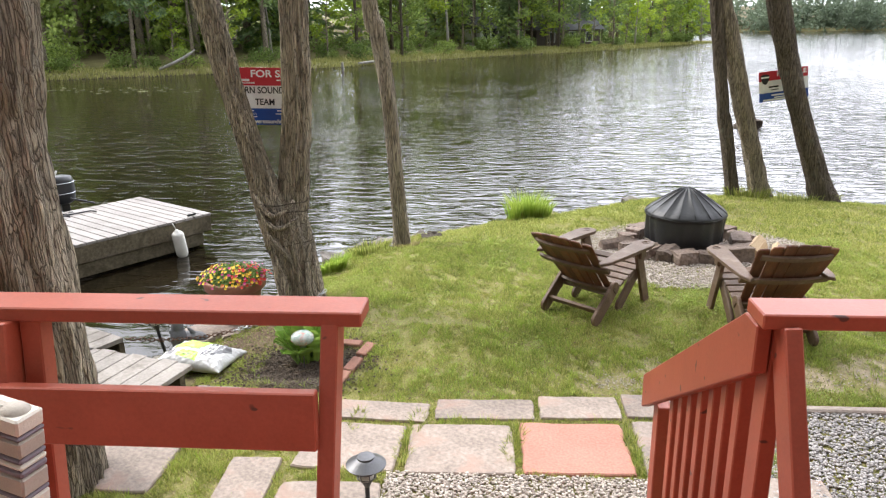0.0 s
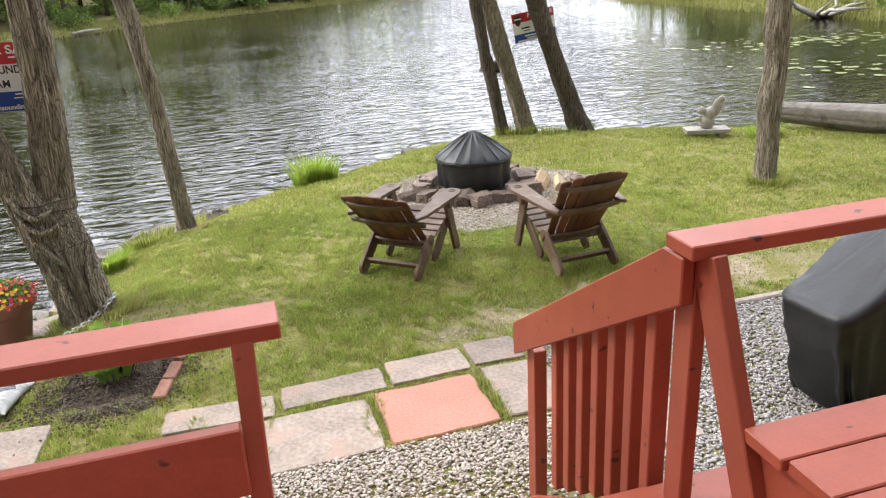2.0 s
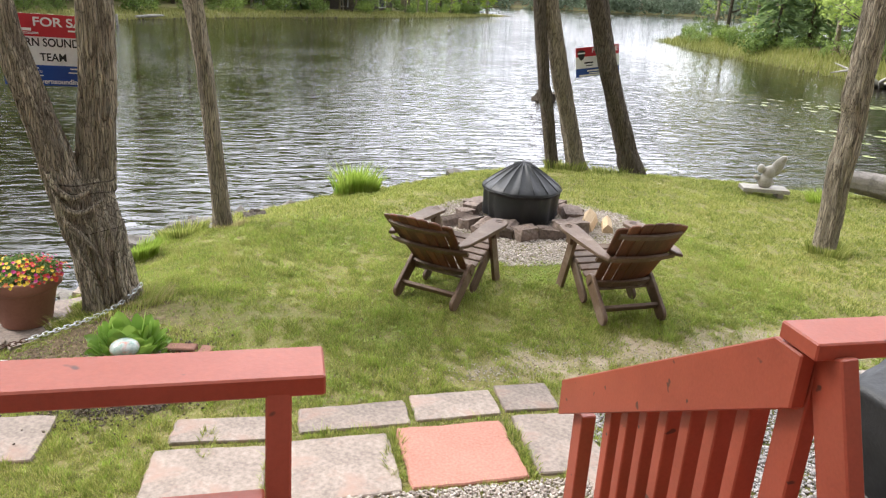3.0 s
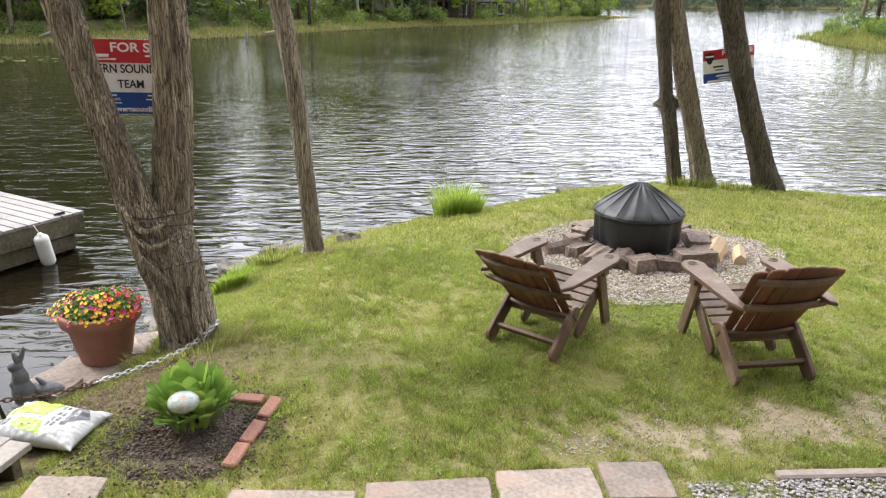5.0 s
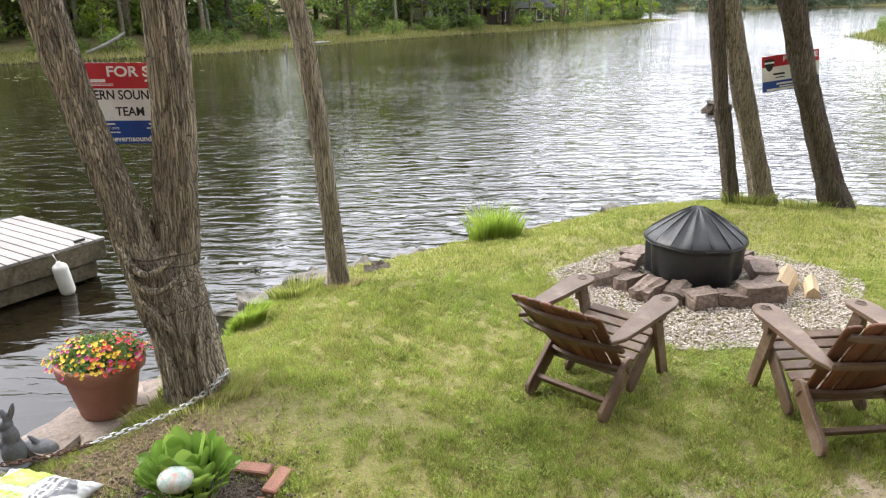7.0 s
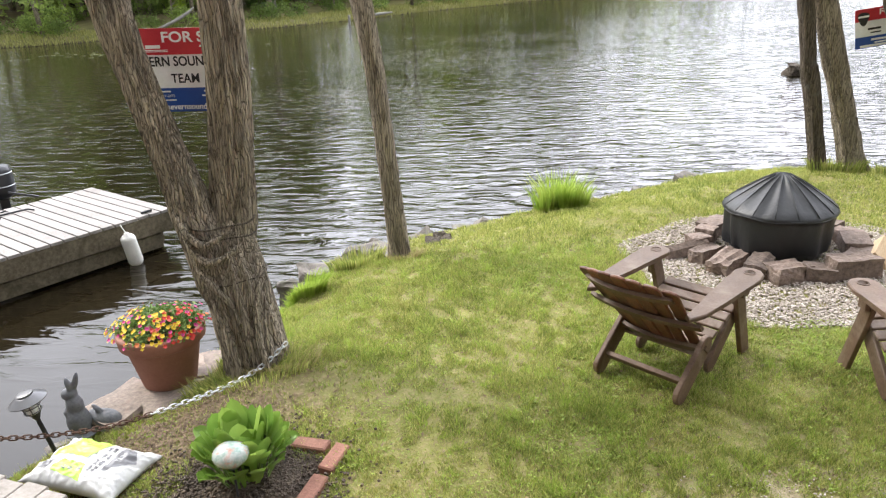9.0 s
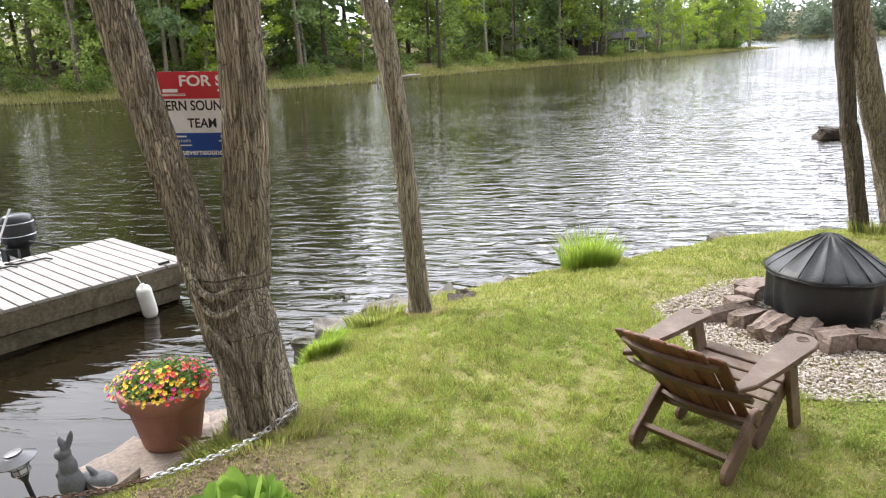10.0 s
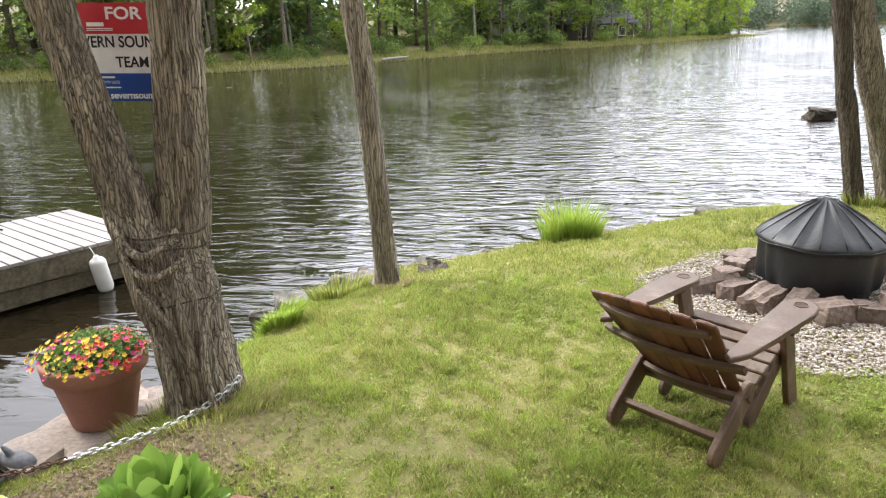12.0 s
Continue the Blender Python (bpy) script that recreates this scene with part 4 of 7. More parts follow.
# ---- fire pit ----
PIT = (2.28, 8.06)
PIT_Z = gz(*PIT)


def pit_cover():
    ob = thing("fire_pit", pose(*PIT, PIT_Z), "round fire pit under a black vinyl cover", "fire pit")
    bm = bmesh.new()
    n = 128
    prof = [(0.375, 0.10), (0.385, 0.15), (0.39, 0.25), (0.395, 0.35), (0.398, 0.385), (0.412, 0.392), (0.417, 0.405), (0.408, 0.425), (0.35, 0.475), (0.25, 0.55), (0.14, 0.625), (0.06, 0.672), (0.0, 0.69)]
    rings = []
    for j, (r, z) in enumerate(prof[:-1]):
        ring = []
        for k in range(n):
            a = 2 * math.pi * k / n
            c = Vector((math.cos(a), math.sin(a), z))
            low = max(0.0, 1 - j / 5)
            rr = r + low * (0.020 * math.sin(13 * a + 2.2 * math.sin(2 * a)) + 0.035 * noise.noise(c * 3.3)) + (0.012 * noise.noise(Vector((5 * c.x, 5 * c.y, 11 * z))) if j < 5 else 0.006 * noise.noise(c * 6))
            gore = (8 * a / math.pi) % 1.0
            sag = math.sin(math.pi * gore)
            zz = z - (0.020 * sag * math.sin(math.pi * min(1, r / 0.42) ** 0.8 * 0.9) if j > 7 else 0.0)
            zz += 0.010 * noise.noise(c * 5) if 4 < j < 9 else 0.0
            zz += 0.03 * noise.noise(Vector((2 * c.x, 2 * c.y, 7))) if j == 0 else 0
            ring.append(bm.verts.new((rr * c.x, rr * c.y, zz)))
        rings.append(ring)
    top = bm.verts.new((0, 0, prof[-1][1]))
    for lo, hi in zip(rings, rings[1:]):
        for k in range(n):
            bm.faces.new((lo[k], lo[(k + 1) % n], hi[(k + 1) % n], hi[k]))
    for k in range(n):
        bm.faces.new((rings[-1][k], rings[-1][(k + 1) % n], top))
    bmesh.ops.scale(bm, vec=(1.05, 1.05, 1.0), verts=bm.verts)
    cover = part("cover", bm, M_BLACK_COVER, ob, smooth=True)
    rim = [(0.435 * math.cos(a), 0.435 * math.sin(a), 0.398 + 0.006 * math.sin(7 * a), 0.006) for a in (2 * math.pi * k / 60 for k in range(61))]
    part("hem", tube(rim, 6), M_BLACK_COVER, cover, smooth=True)
    for k in range(16):
        a = math.pi * k / 8
        part("seam", tube([(1.05 * r * math.cos(a), 1.05 * r * math.sin(a), z + 0.001, 0.0045) for r, z in prof[7:-1]], 6), M_BLACK_COVER, cover, smooth=True)
    part("bowl", lathe([(0.32, 0.0), (0.36, 0.05), (0.37, 0.2), (0.35, 0.2), (0.34, 0.06)], 32), M_BLACK, ob)
    return ob


pit_cover()


def split_block(sx, sy, sz, seed, ridges):
    """A quarried stone block with broken edges and split ridges along its top."""
    bm = bmesh.new()
    bmesh.ops.create_cube(bm, size=1)
    bmesh.ops.subdivide_edges(bm, edges=bm.edges[:], cuts=5, use_grid_fill=True)
    off = Vector((seed * 3.7, seed * 1.9, seed * 5.3))
    for v in bm.verts:
        c = v.co.copy()
        v.co += Vector([0.10 * noise.noise(c * 1.3 + off + Vector((9 * k, 0, 0))) + 0.045 * noise.noise(c * 6 + off + Vector((5 * k, 3, 0))) for k in range(3)])
        if c.z > 0.2 and ridges:
            v.co.z -= 0.13 * abs(math.sin(math.pi * ridges * (c.y + 0.5) + seed))
        v.co = Vector((v.co.x * sx, v.co.y * sy, (v.co.z + 0.42) * sz))
    return bm


# offset from the pit's centre, size, turn, ridges
ROCKS = [(-0.60, 0.08, 0.17, 0.15, 0.19, 20, 0), (-0.50, 0.26, 0.2, 0.15, 0.20, 60, 0), (-0.58, -0.13, 0.29, 0.13, 0.16, 40, 1), (-0.47, -0.33, 0.34, 0.19, 0.18, 48, 2), (-0.27, -0.46, 0.27, 0.17, 0.20, 58, 1), (-0.10, -0.60, 0.30, 0.20, 0.19, 20, 2), (0.12, -0.60, 0.21, 0.18, 0.16, -10, 0), (0.37, -0.55, 0.36, 0.15, 0.23, 12, 0), (0.55, -0.30, 0.24, 0.18, 0.16, 50, 1), (0.60, -0.05, 0.30, 0.20, 0.20, 80, 0), (0.66, 0.14, 0.26, 0.18, 0.18, 110, 1), (0.53, 0.40, 0.3, 0.2, 0.17, 130, 0), (0.28, 0.60, 0.3, 0.2, 0.16, 160, 0), (-0.05, 0.64, 0.32, 0.2, 0.16, 0, 0), (-0.34, 0.52, 0.28, 0.2, 0.16, 35, 0)]
for i, (dx, dy, sx, sy, sz, turn, ridges) in enumerate(ROCKS):
    x, y = PIT[0] + dx, PIT[1] + dy
    tagged(part("fire_pit_stone", split_block(sx, sy, sz * 0.86, i + 1, ridges), M_ROCK, m=pose(x, y, gz(x, y) - 0.01, 4 * math.sin(i * 2.1), 5 * math.sin(i * 1.3), turn)), "rough brown-grey split stone ringing the fire pit", "stone", "stones round the fire pit")


def split_log(length, w, seed):
    bm = bmesh.new()
    pts = [(-w / 2, 0), (w / 2, 0.0), (w * 0.42, w * 0.45), (w * 0.05, w * 0.85), (-w * 0.35, w * 0.5)]
    for k in range(5):
        u = -0.5 + k / 4
        for j, (px, pz) in enumerate(pts):
            bm.verts.new((u * length, px + 0.01 * noise.noise(Vector((u * 4, j, seed))), pz + 0.012 * noise.noise(Vector((u * 4, j + 9, seed))) * (pz > 0)))
    v = list(bm.verts)
    for k in range(4):
        for j in range(5):
            bm.faces.new((v[k * 5 + j], v[k * 5 + (j + 1) % 5], v[k * 5 + 5 + (j + 1) % 5], v[k * 5 + 5 + j]))
    bm.faces.new(v[:5][::-1])
    bm.faces.new(v[-5:])
    return bm


for x, y, ln, w, turn, tilt in ((2.98, 7.78, 0.30, 0.17, 55, 10), (3.16, 7.66, 0.27, 0.12, 70, 6), (1.55, 8.02, 0.4, 0.12, 20, 5)):
    tagged(part("firewood", split_log(ln, w, x), M_SPLIT if x > 2 else M_ROCK, m=pose(x, y, gz(x, y) + 0.03, 0, -tilt, turn)), "split firewood log lying by the fire pit stones", "firewood", "firewood by the fire pit")

# ---- dock and boardwalk ----
U, W = Vector((0.54, 0.84)).normalized(), Vector((-0.84, 0.54)).normalized()
DOCK_Z, CORNER = -0.12, Vector((-4.08, 10.32))


def on_dock(a, b, z):
    """The pose at a metres back along the dock from its end, b metres across."""
    p = CORNER - U * a + W * b
    m = Matrix(((U.x, W.x, 0, p.x), (U.y, W.y, 0, p.y), (0, 0, 1, z), (0, 0, 0, 1)))
    return m


dock = thing("dock", pose(0, 0, 0), "weathered grey floating wooden dock", "dock")
for i in range(52):
    part("deck_board", box(0.129, 1.92 + 0.012 * math.sin(i * 2.1), 0.036, on_dock(0.075 + 0.1475 * i, 0.95, DOCK_Z - 0.018)), M_GREYWOOD, dock)
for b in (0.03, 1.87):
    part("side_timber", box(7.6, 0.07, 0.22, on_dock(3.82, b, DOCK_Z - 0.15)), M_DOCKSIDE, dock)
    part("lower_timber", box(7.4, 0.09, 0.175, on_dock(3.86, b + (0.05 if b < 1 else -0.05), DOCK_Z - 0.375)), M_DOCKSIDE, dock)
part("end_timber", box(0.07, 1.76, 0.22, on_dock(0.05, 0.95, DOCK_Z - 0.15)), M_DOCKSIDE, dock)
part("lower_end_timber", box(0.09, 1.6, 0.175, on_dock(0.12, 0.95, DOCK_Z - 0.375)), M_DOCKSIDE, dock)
for a in (0.9, 3.8, 6.6):
    part("float_drum", box(1.5, 1.3, 0.34, on_dock(a, 0.95, DOCK_Z - 0.48), 0.03), M_BLACK, dock)
part("cleat", beam(on_dock(0.22, 0.06, DOCK_Z + 0.02).translation, on_dock(0.36, 0.06, DOCK_Z + 0.02).translation, 0.02, 0.03), M_BLACK, dock)


def fender(m):
    ob = thing("dock_fender", m, "white vinyl dock fender hanging on a rope", "fender", "fenders on the dock")
    prof = [(0.02, -0.02)] + [(0.085 * math.sin(a), 0.075 - 0.075 * math.cos(a)) for a in (0.5, 0.9, 1.3, 1.57)] + [(0.085, 0.36)] + [(0.085 * math.cos(a), 0.36 + 0.06 * math.sin(a)) for a in (0.4, 0.8, 1.2)] + [(0.025, 0.44)]
    part("body", lathe(prof, 20), M_FENDER, ob, smooth=True)
    part("rope", tube([(0, 0, 0.43, 0.006), (-0.01, 0.05, 0.54, 0.006)], 6), M_FENDER, ob)
    return ob


fend = fender(on_dock(0.62, -0.12, WATER_Z - 0.02) @ pose(0, 0, 0, 4, -10, 0))
copy_thing(fend, on_dock(3.55, -0.12, WATER_Z - 0.04) @ pose(0, 0, 0, 3, -6, 0))

walkway = thing("boardwalk", pose(0, 0, 0), "short grey plank boardwalk leading towards the dock", "boardwalk")
wd, ws = Vector((-0.965, 0.262)), Vector((0.262, 0.965))
for i in range(9):
    p = Vector((-2.15, 4.675)) + wd * (0.07 + 0.146 * i)
    m = Matrix(((wd.x, ws.x, 0, p.x), (wd.y, ws.y, 0, p.y), (0, 0, 1, 0.055), (0, 0, 0, 1)))
    part("plank", box(0.14, 0.50 + 0.04 * (i % 2), 0.04, m), M_WALKWOOD, walkway)
for o in (-0.16, 0.16):
    a, b = Vector((-2.16, 4.645)) + ws * o, Vector((-2.16, 4.645)) + wd * 1.35 + ws * o
    part("bearer", beam((a.x, a.y, -0.03), (b.x, b.y, -0.03), 0.06, 0.13), M_DOCKSIDE, walkway)
ramp_walk = thing("gangway", pose(0, 0, 0), "low grey plank gangway running out to the dock", "gangway")
g0, gd, gs = Vector((-2.95, 5.22)), Vector((-0.89, 0.45)).normalized(), Vector((0.45, 0.89)).normalized()
for i in range(22):
    p = g0 + gd * (0.07 + 0.147 * i)
    m = Matrix(((gd.x, gs.x, 0, p.x), (gd.y, gs.y, 0, p.y), (0, 0, 1, 0.055), (0, 0, 0, 1)))
    part("plank", box(0.14, 0.36, 0.04, m), M_WALKWOOD, ramp_walk)
for o in (-0.16, 0.16):
    a, b = g0 + gs * o, g0 + gd * 3.25 + gs * o
    part("side_board", beam((a.x, a.y, -0.06), (b.x, b.y, -0.06), 0.05, 0.18), M_DOCKSIDE, ramp_walk)

# boat moored behind the dock


def small_boat():
    m = on_dock(2.95, 2.75, WATER_Z)
    ob = thing("motor_boat", m, "small aluminium fishing boat moored behind the dock", "boat")
    bm = bmesh.new()
    rows = []
    for k in range(13):
        u = k / 12
        x = 1.85 - 4.0 * u
        half = 0.66 * (1 - max(0, (u - 0.55) / 0.45) ** 2.2 * 0.97)
        row = [(x, -half, 0.42 + 0.1 * u), (x, -half * 0.96, 0.2), (x, -half * 0.75, -0.05), (x, 0, -0.12 + 0.2 * u ** 4), (x, half * 0.75, -0.05), (x, half * 0.96, 0.2), (x, half, 0.42 + 0.1 * u)]
        rows.append([bm.verts.new(p) for p in row])
    for a, b in zip(rows, rows[1:]):
        for k in range(6):
            bm.faces.new((a[k], b[k], b[k + 1], a[k + 1]))
    bm.faces.new(rows[0])
    bmesh.ops.solidify(bm, geom=bm.faces[:], thickness=0.02)
    part("hull", bm, M_ALU, ob, smooth=True)
    part("bench_seat", box(0.25, 1.15, 0.04, pose(0.9, 0, 0.30)), M_WHITE, ob)
    part("bench_seat", box(0.25, 1.1, 0.04, pose(-0.4, 0, 0.32)), M_WHITE, ob)
    part("windscreen", box(0.03, 0.9, 0.22, pose(-0.9, 0, 0.56, 0, 25), 0.01), M_WHITE, ob)
    return ob


boat = small_boat()


def outboard():
    ob = thing("outboard_motor", on_dock(0.9, 2.66, WATER_Z - 0.16), "black outboard motor tilted on a boat's stern", "outboard motor")
    cowl = part("cowl", lathe([(0.12, 0.62), (0.19, 0.66), (0.21, 0.74), (0.215, 0.9), (0.205, 1.0), (0.18, 1.06), (0.10, 1.085)], 28, 0.76), M_BLACK, ob, smooth=True)
    for z in (0.80, 0.97):
        part("stripe", lathe([(0.2135, z - 0.006), (0.2175, z), (0.2135, z + 0.006)], 28, 0.76), M_ALU, cowl)
    part("leg", box(0.12, 0.09, 0.75, pose(0.02, 0, 0.28)), M_BLACK, ob)
    part("gearcase", lathe([(0.02, -0.25), (0.05, -0.2), (0.06, 0.0), (0.05, 0.15), (0.02, 0.2)], 16), M_BLACK, ob, m=pose(0.02, 0, -0.12, 0, 90, 0))
    part("tiller", beam((-0.12, -0.05, 0.78), (0.36, -0.3, 0.60), 0.025, 0.03), M_LAMP, ob)
    part("bracket", box(0.14, 0.2, 0.26, pose(-0.16, 0, 0.52)), M_BLACK, ob)
    return ob


outboard()
paddle = thing("paddle", on_dock(1.35, 2.5, WATER_Z - 0.08) @ pose(0, 0, 0.45, 0, 28, 0), "white paddle leaning in the boat", "paddle")
part("shaft", lathe([(0.014, 0.0), (0.014, 0.75)], 10), M_WHITE, paddle)
part("blade", box(0.025, 0.12, 0.34, pose(0, 0, 0.15), 0.010), M_WHITE, paddle)
for a in (1.2, 1.6):
    rope_pts = [(*(CORNER - U * (a + 0.25 * math.sin(k * 1.3)) + W * (1.75 - 0.07 * k)), DOCK_Z + 0.015 + 0.012 * (k % 2), 0.012) for k in range(5)]
    tagged(part("mooring_rope", tube(rope_pts, 6), M_BLACK, smooth=True), "dark mooring rope lying on the dock", "rope", "ropes on the dock")

# ---- flower pot ----


def flower_pot():
    x, y, z = -2.265, 6.38, -0.15
    ob = thing("flower_pot", pose(x, y, z) @ Matrix.Scale(0.835, 4), "large terracotta pot planted with bright mixed flowers", "flower pot")
    part("pot", lathe([(0.20, 0.0), (0.215, 0.01), (0.285, 0.33), (0.292, 0.335), (0.292, 0.355), (0.300, 0.36), (0.318, 0.375), (0.338, 0.385), (0.348, 0.475), (0.340, 0.492), (0.305, 0.488), (0.295, 0.44)], 48), M_TERRA, ob, smooth=True)
    part("potting_soil", lathe([(0.0001, 0.40), (0.29, 0.43), (0.2, 0.47), (0.0001, 0.49)], 24), M_SOIL, ob)
    rng = np.random.default_rng(4)
    blobs = [(0.31 * math.cos(a) * r, 0.31 * math.sin(a) * r, 0.50 + 0.09 * (1 - r)) for a, r in zip(np.linspace(0, 40, 40), np.linspace(0.1, 1, 40) ** 0.7)]
    v, f = leaf_cloud(blobs, [0.10] * 40, 4200, 0.017, 8)
    part_leaves = link_mesh("leaves", raw_mesh("leaves", v, f, 4, M_POTLEAF), None, ob)
    for name, share in (("yellow", 120), ("red", 62), ("pink", 60), ("orange", 26)):
        for k in range(share):
            bm = bmesh.new()
            if name == "yellow":
                a = rng.uniform(2.4, 5.9)
            elif name == "red":
                a = rng.uniform(-1.3, 0.6)
            else:
                a = rng.uniform(0, 6.28)
            r = 0.41 * math.sqrt(rng.uniform(0.02, 1))
            c = Vector((r * math.cos(a), r * math.sin(a), 0.615 - 0.55 * r * r * (0.9 if r < 0.3 else 1.2) + rng.uniform(-0.03, 0.03)))
            out = Vector((math.cos(a) * r * 2 + rng.uniform(-0.3, 0.3), math.sin(a) * r * 2 - 0.2, 0.8)).normalized()
            q = out.to_track_quat("Z", "X").to_matrix()
            s = rng.uniform(0.013, 0.023)
            mid = bm.verts.new(c)
            ring = []
            for p in range(10):
                rr = s * (1.0 if p % 2 else 0.68)
                ring.append(bm.verts.new(c + q @ Vector((rr * math.cos(p * 0.628), rr * math.sin(p * 0.628), 0.004 + 0.004 * (p % 2)))))
            for p in range(10):
                bm.faces.new((mid, ring[p], ring[(p + 1) % 10]))
            part("flower", bm, M_FLOWERS[name], ob, name + " blossom")


flower_pot()
for i, (x, y, sx, sy, sz, t) in enumerate(((-2.10, 6.20, 0.5, 0.36, 0.14, 25), (-2.47, 6.12, 0.36, 0.5, 0.16, -20), (-1.98, 6.62, 0.42, 0.4, 0.16, 10), (-2.35, 6.6, 0.4, 0.36, 0.16, 35), (-1.9, 7.1, 0.36, 0.32, 0.15, 0))):
    tagged(part("shore_slab", rough_rock(sx, sy, sz, i + 40, 0.08), M_STONE, m=pose(x, y, -0.15 - sz * 0.93, 0, 0, t)), "flat beige stone slab at the water's edge", "stone", "slabs under the flower pot")

# ---- shore rocks ----
rnd = random.Random(12)
for i in range(58):
    s = (i + 0.5) / 58 * (len(HOME_SHORE) - 17) + 5
    k = int(s)
    a, b = Vector(HOME_SHORE[k]), Vector(HOME_SHORE[k + 1])
    p = a.lerp(b, s - k)
    nrm = Vector((-(b - a).y, (b - a).x)).normalized()
    p = p - nrm * rnd.uniform(-0.08, 0.16)
    size = rnd.uniform(0.12, 0.28)
    tagged(part("shore_rock", rough_rock(size * 1.3, size, size * 0.8, i + 70, 0.3), M_SHORE_ROCK, m=pose(p.x, p.y, max(WATER_Z - 0.05, gz(p.x, p.y) - size * 0.35), rnd.uniform(-12, 12), rnd.uniform(-12, 12), rnd.uniform(0, 360))), "grey granite rock along the lake bank", "rock", "rocks along the bank")
for i, (x, y, s) in enumerate(((-1.50, 8.72, 0.38), (-1.24, 8.80, 0.30), (-0.66, 8.72, 0.15), (-1.12, 8.55, 0.2), (1.35, 10.62, 0.3), (1.75, 10.9, 0.22), (2.3, 11.15, 0.25))):
    tagged(part("shore_rock", rough_rock(s * 1.3, s, s * 0.8, i + 170, 0.28), M_SHORE_ROCK if i != 2 else M_BARK_DARK, m=pose(x, y, gz(x, y) - s * 0.5, 0, 0, 50 * i)), "grey granite rock along the lake bank", "rock", "rocks along the bank")
for i, (x, y, z, sx, sy, sz) in enumerate(((-1.86, 8.36, -0.50, 0.5, 0.42, 0.32), (-1.66, 8.62, -0.46, 0.62, 0.46, 0.38), (-1.42, 8.55, -0.28, 0.42, 0.34, 0.26), (-1.36, 8.95, -0.42, 0.55, 0.45, 0.40), (-1.05, 8.82, -0.24, 0.40, 0.34, 0.28), (-0.86, 9.25, -0.40, 0.5, 0.4, 0.34), (-0.62, 8.86, -0.12, 0.24, 0.20, 0.22), (-0.30, 9.62, -0.40, 0.42, 0.36, 0.32), (1.12, 10.38, -0.34, 0.34, 0.28, 0.26), (1.62, 10.72, -0.32, 0.36, 0.3, 0.26), (-2.25, 7.62, -0.55, 0.40, 0.34, 0.22), (-2.12, 7.2, -0.5, 0.34, 0.3, 0.24))):
    tagged(part("bank_boulder", rough_rock(sx * 0.85, sy * 0.85, sz * 0.85, i + 220, 0.34, 9), M_SHORE_ROCK if i != 6 else M_BARK_DARK, m=pose(x, y, z - 0.07, 6 * math.sin(i), 5, 47 * i)), "weathered dark stone lying against the lawn edge" if i == 6 else "large pale grey boulder armouring the lake bank", "boulder", "boulders along the bank")
tagged(part("lake_rock", rough_rock(0.58, 0.5, 0.42, 300, 0.35), M_BARK_DARK, m=pose(7.9, 23.3, WATER_Z - 0.12, 0, 0, 10)), "dark rock rising out of the lake", "rock")

# ---- flower bed with hosta ----


def hosta():
    ob = thing("hosta", pose(-1.25, 5.15, gz(-1.25, 5.15) - 0.03), "lush green hosta growing in a small soil bed", "plant")
    rnd2 = random.Random(5)
    for i in range(64):
        a = 2.4 * i + rnd2.uniform(-0.3, 0.3)
        f = (i / 64) ** 0.75
        r0, ln, w = 0.02 + 0.11 * f, rnd2.uniform(0.16, 0.21), rnd2.uniform(0.105, 0.15)
        tilt = 0.05 + 0.52 * f + rnd2.uniform(-0.15, 0.2)
        stem = 0.22 * (1 - 0.5 * f) + rnd2.uniform(-0.02, 0.04)
        bm = bmesh.new()
        rows = []
        for k in range(7):
            u = k / 6
            half = w * 0.5 * math.sin(math.pi * min(1, 0.12 + 0.88 * u)) ** 0.6 * (1.12 - 0.35 * u)
            out = r0 + math.sin(tilt) * ln * u
            up = stem + math.cos(tilt) * ln * u - 0.09 * u * u * f
            rows.append([bm.verts.new((out, s * half, up + 0.034 * abs(s) * (1 - 0.4 * u) + 0.005 * math.sin(9 * u))) for s in (-1, -0.5, 0, 0.5, 1)])
        for p, q in zip(rows, rows[1:]):
            for k in range(4):
                bm.faces.new((p[k], p[k + 1], q[k + 1], q[k]))
        foot = bm.verts.new((r0 * 0.4, 0.004, 0)), bm.verts.new((r0 * 0.4, -0.004, 0))
        bm.faces.new((foot[0], foot[1], rows[0][1], rows[0][3]))
        part("leaf", bm, M_HOSTA, ob, smooth=True, m=pose(0.05 * math.cos(a), 0.05 * math.sin(a), 0, 0, 0, math.degrees(a)))


hosta()
bed = bmesh.new()
bed_n = 40
bed_pts = []
for k in range(bed_n):
    a = 2 * math.pi * k / bed_n
    wob = 1 + 0.22 * noise.noise(Vector((1.6 * math.cos(a), 1.6 * math.sin(a), 3.1)))
    bx, by = -1.30 + wob * 0.44 * math.copysign(abs(math.cos(a)) ** 0.7, math.cos(a)), 5.02 + wob * 0.36 * math.copysign(abs(math.sin(a)) ** 0.7, math.sin(a))
    bed_pts.append(bed.verts.new((bx, by, gz(bx, by) + 0.004)))
mid_v = [bed.verts.new((v.co.x * 0.7 - 1.30 * 0.3, v.co.y * 0.7 + 5.02 * 0.3, v.co.z + 0.02 + 0.015 * noise.noise(v.co * 6))) for v in bed_pts]
for k in range(bed_n):
    bed.faces.new((bed_pts[k], bed_pts[(k + 1) % bed_n], mid_v[(k + 1) % bed_n], mid_v[k]))
bed.faces.new(mid_v)
tagged(part("soil_bed", bed, M_SOIL, smooth=True), "dark bare soil of the hosta bed", "soil", kind="structure")
BRICKS = [(-0.965, 5.345, -14), (-0.815, 5.245, 74), (-0.875, 5.01, 76), (-0.925, 4.80, 78)]
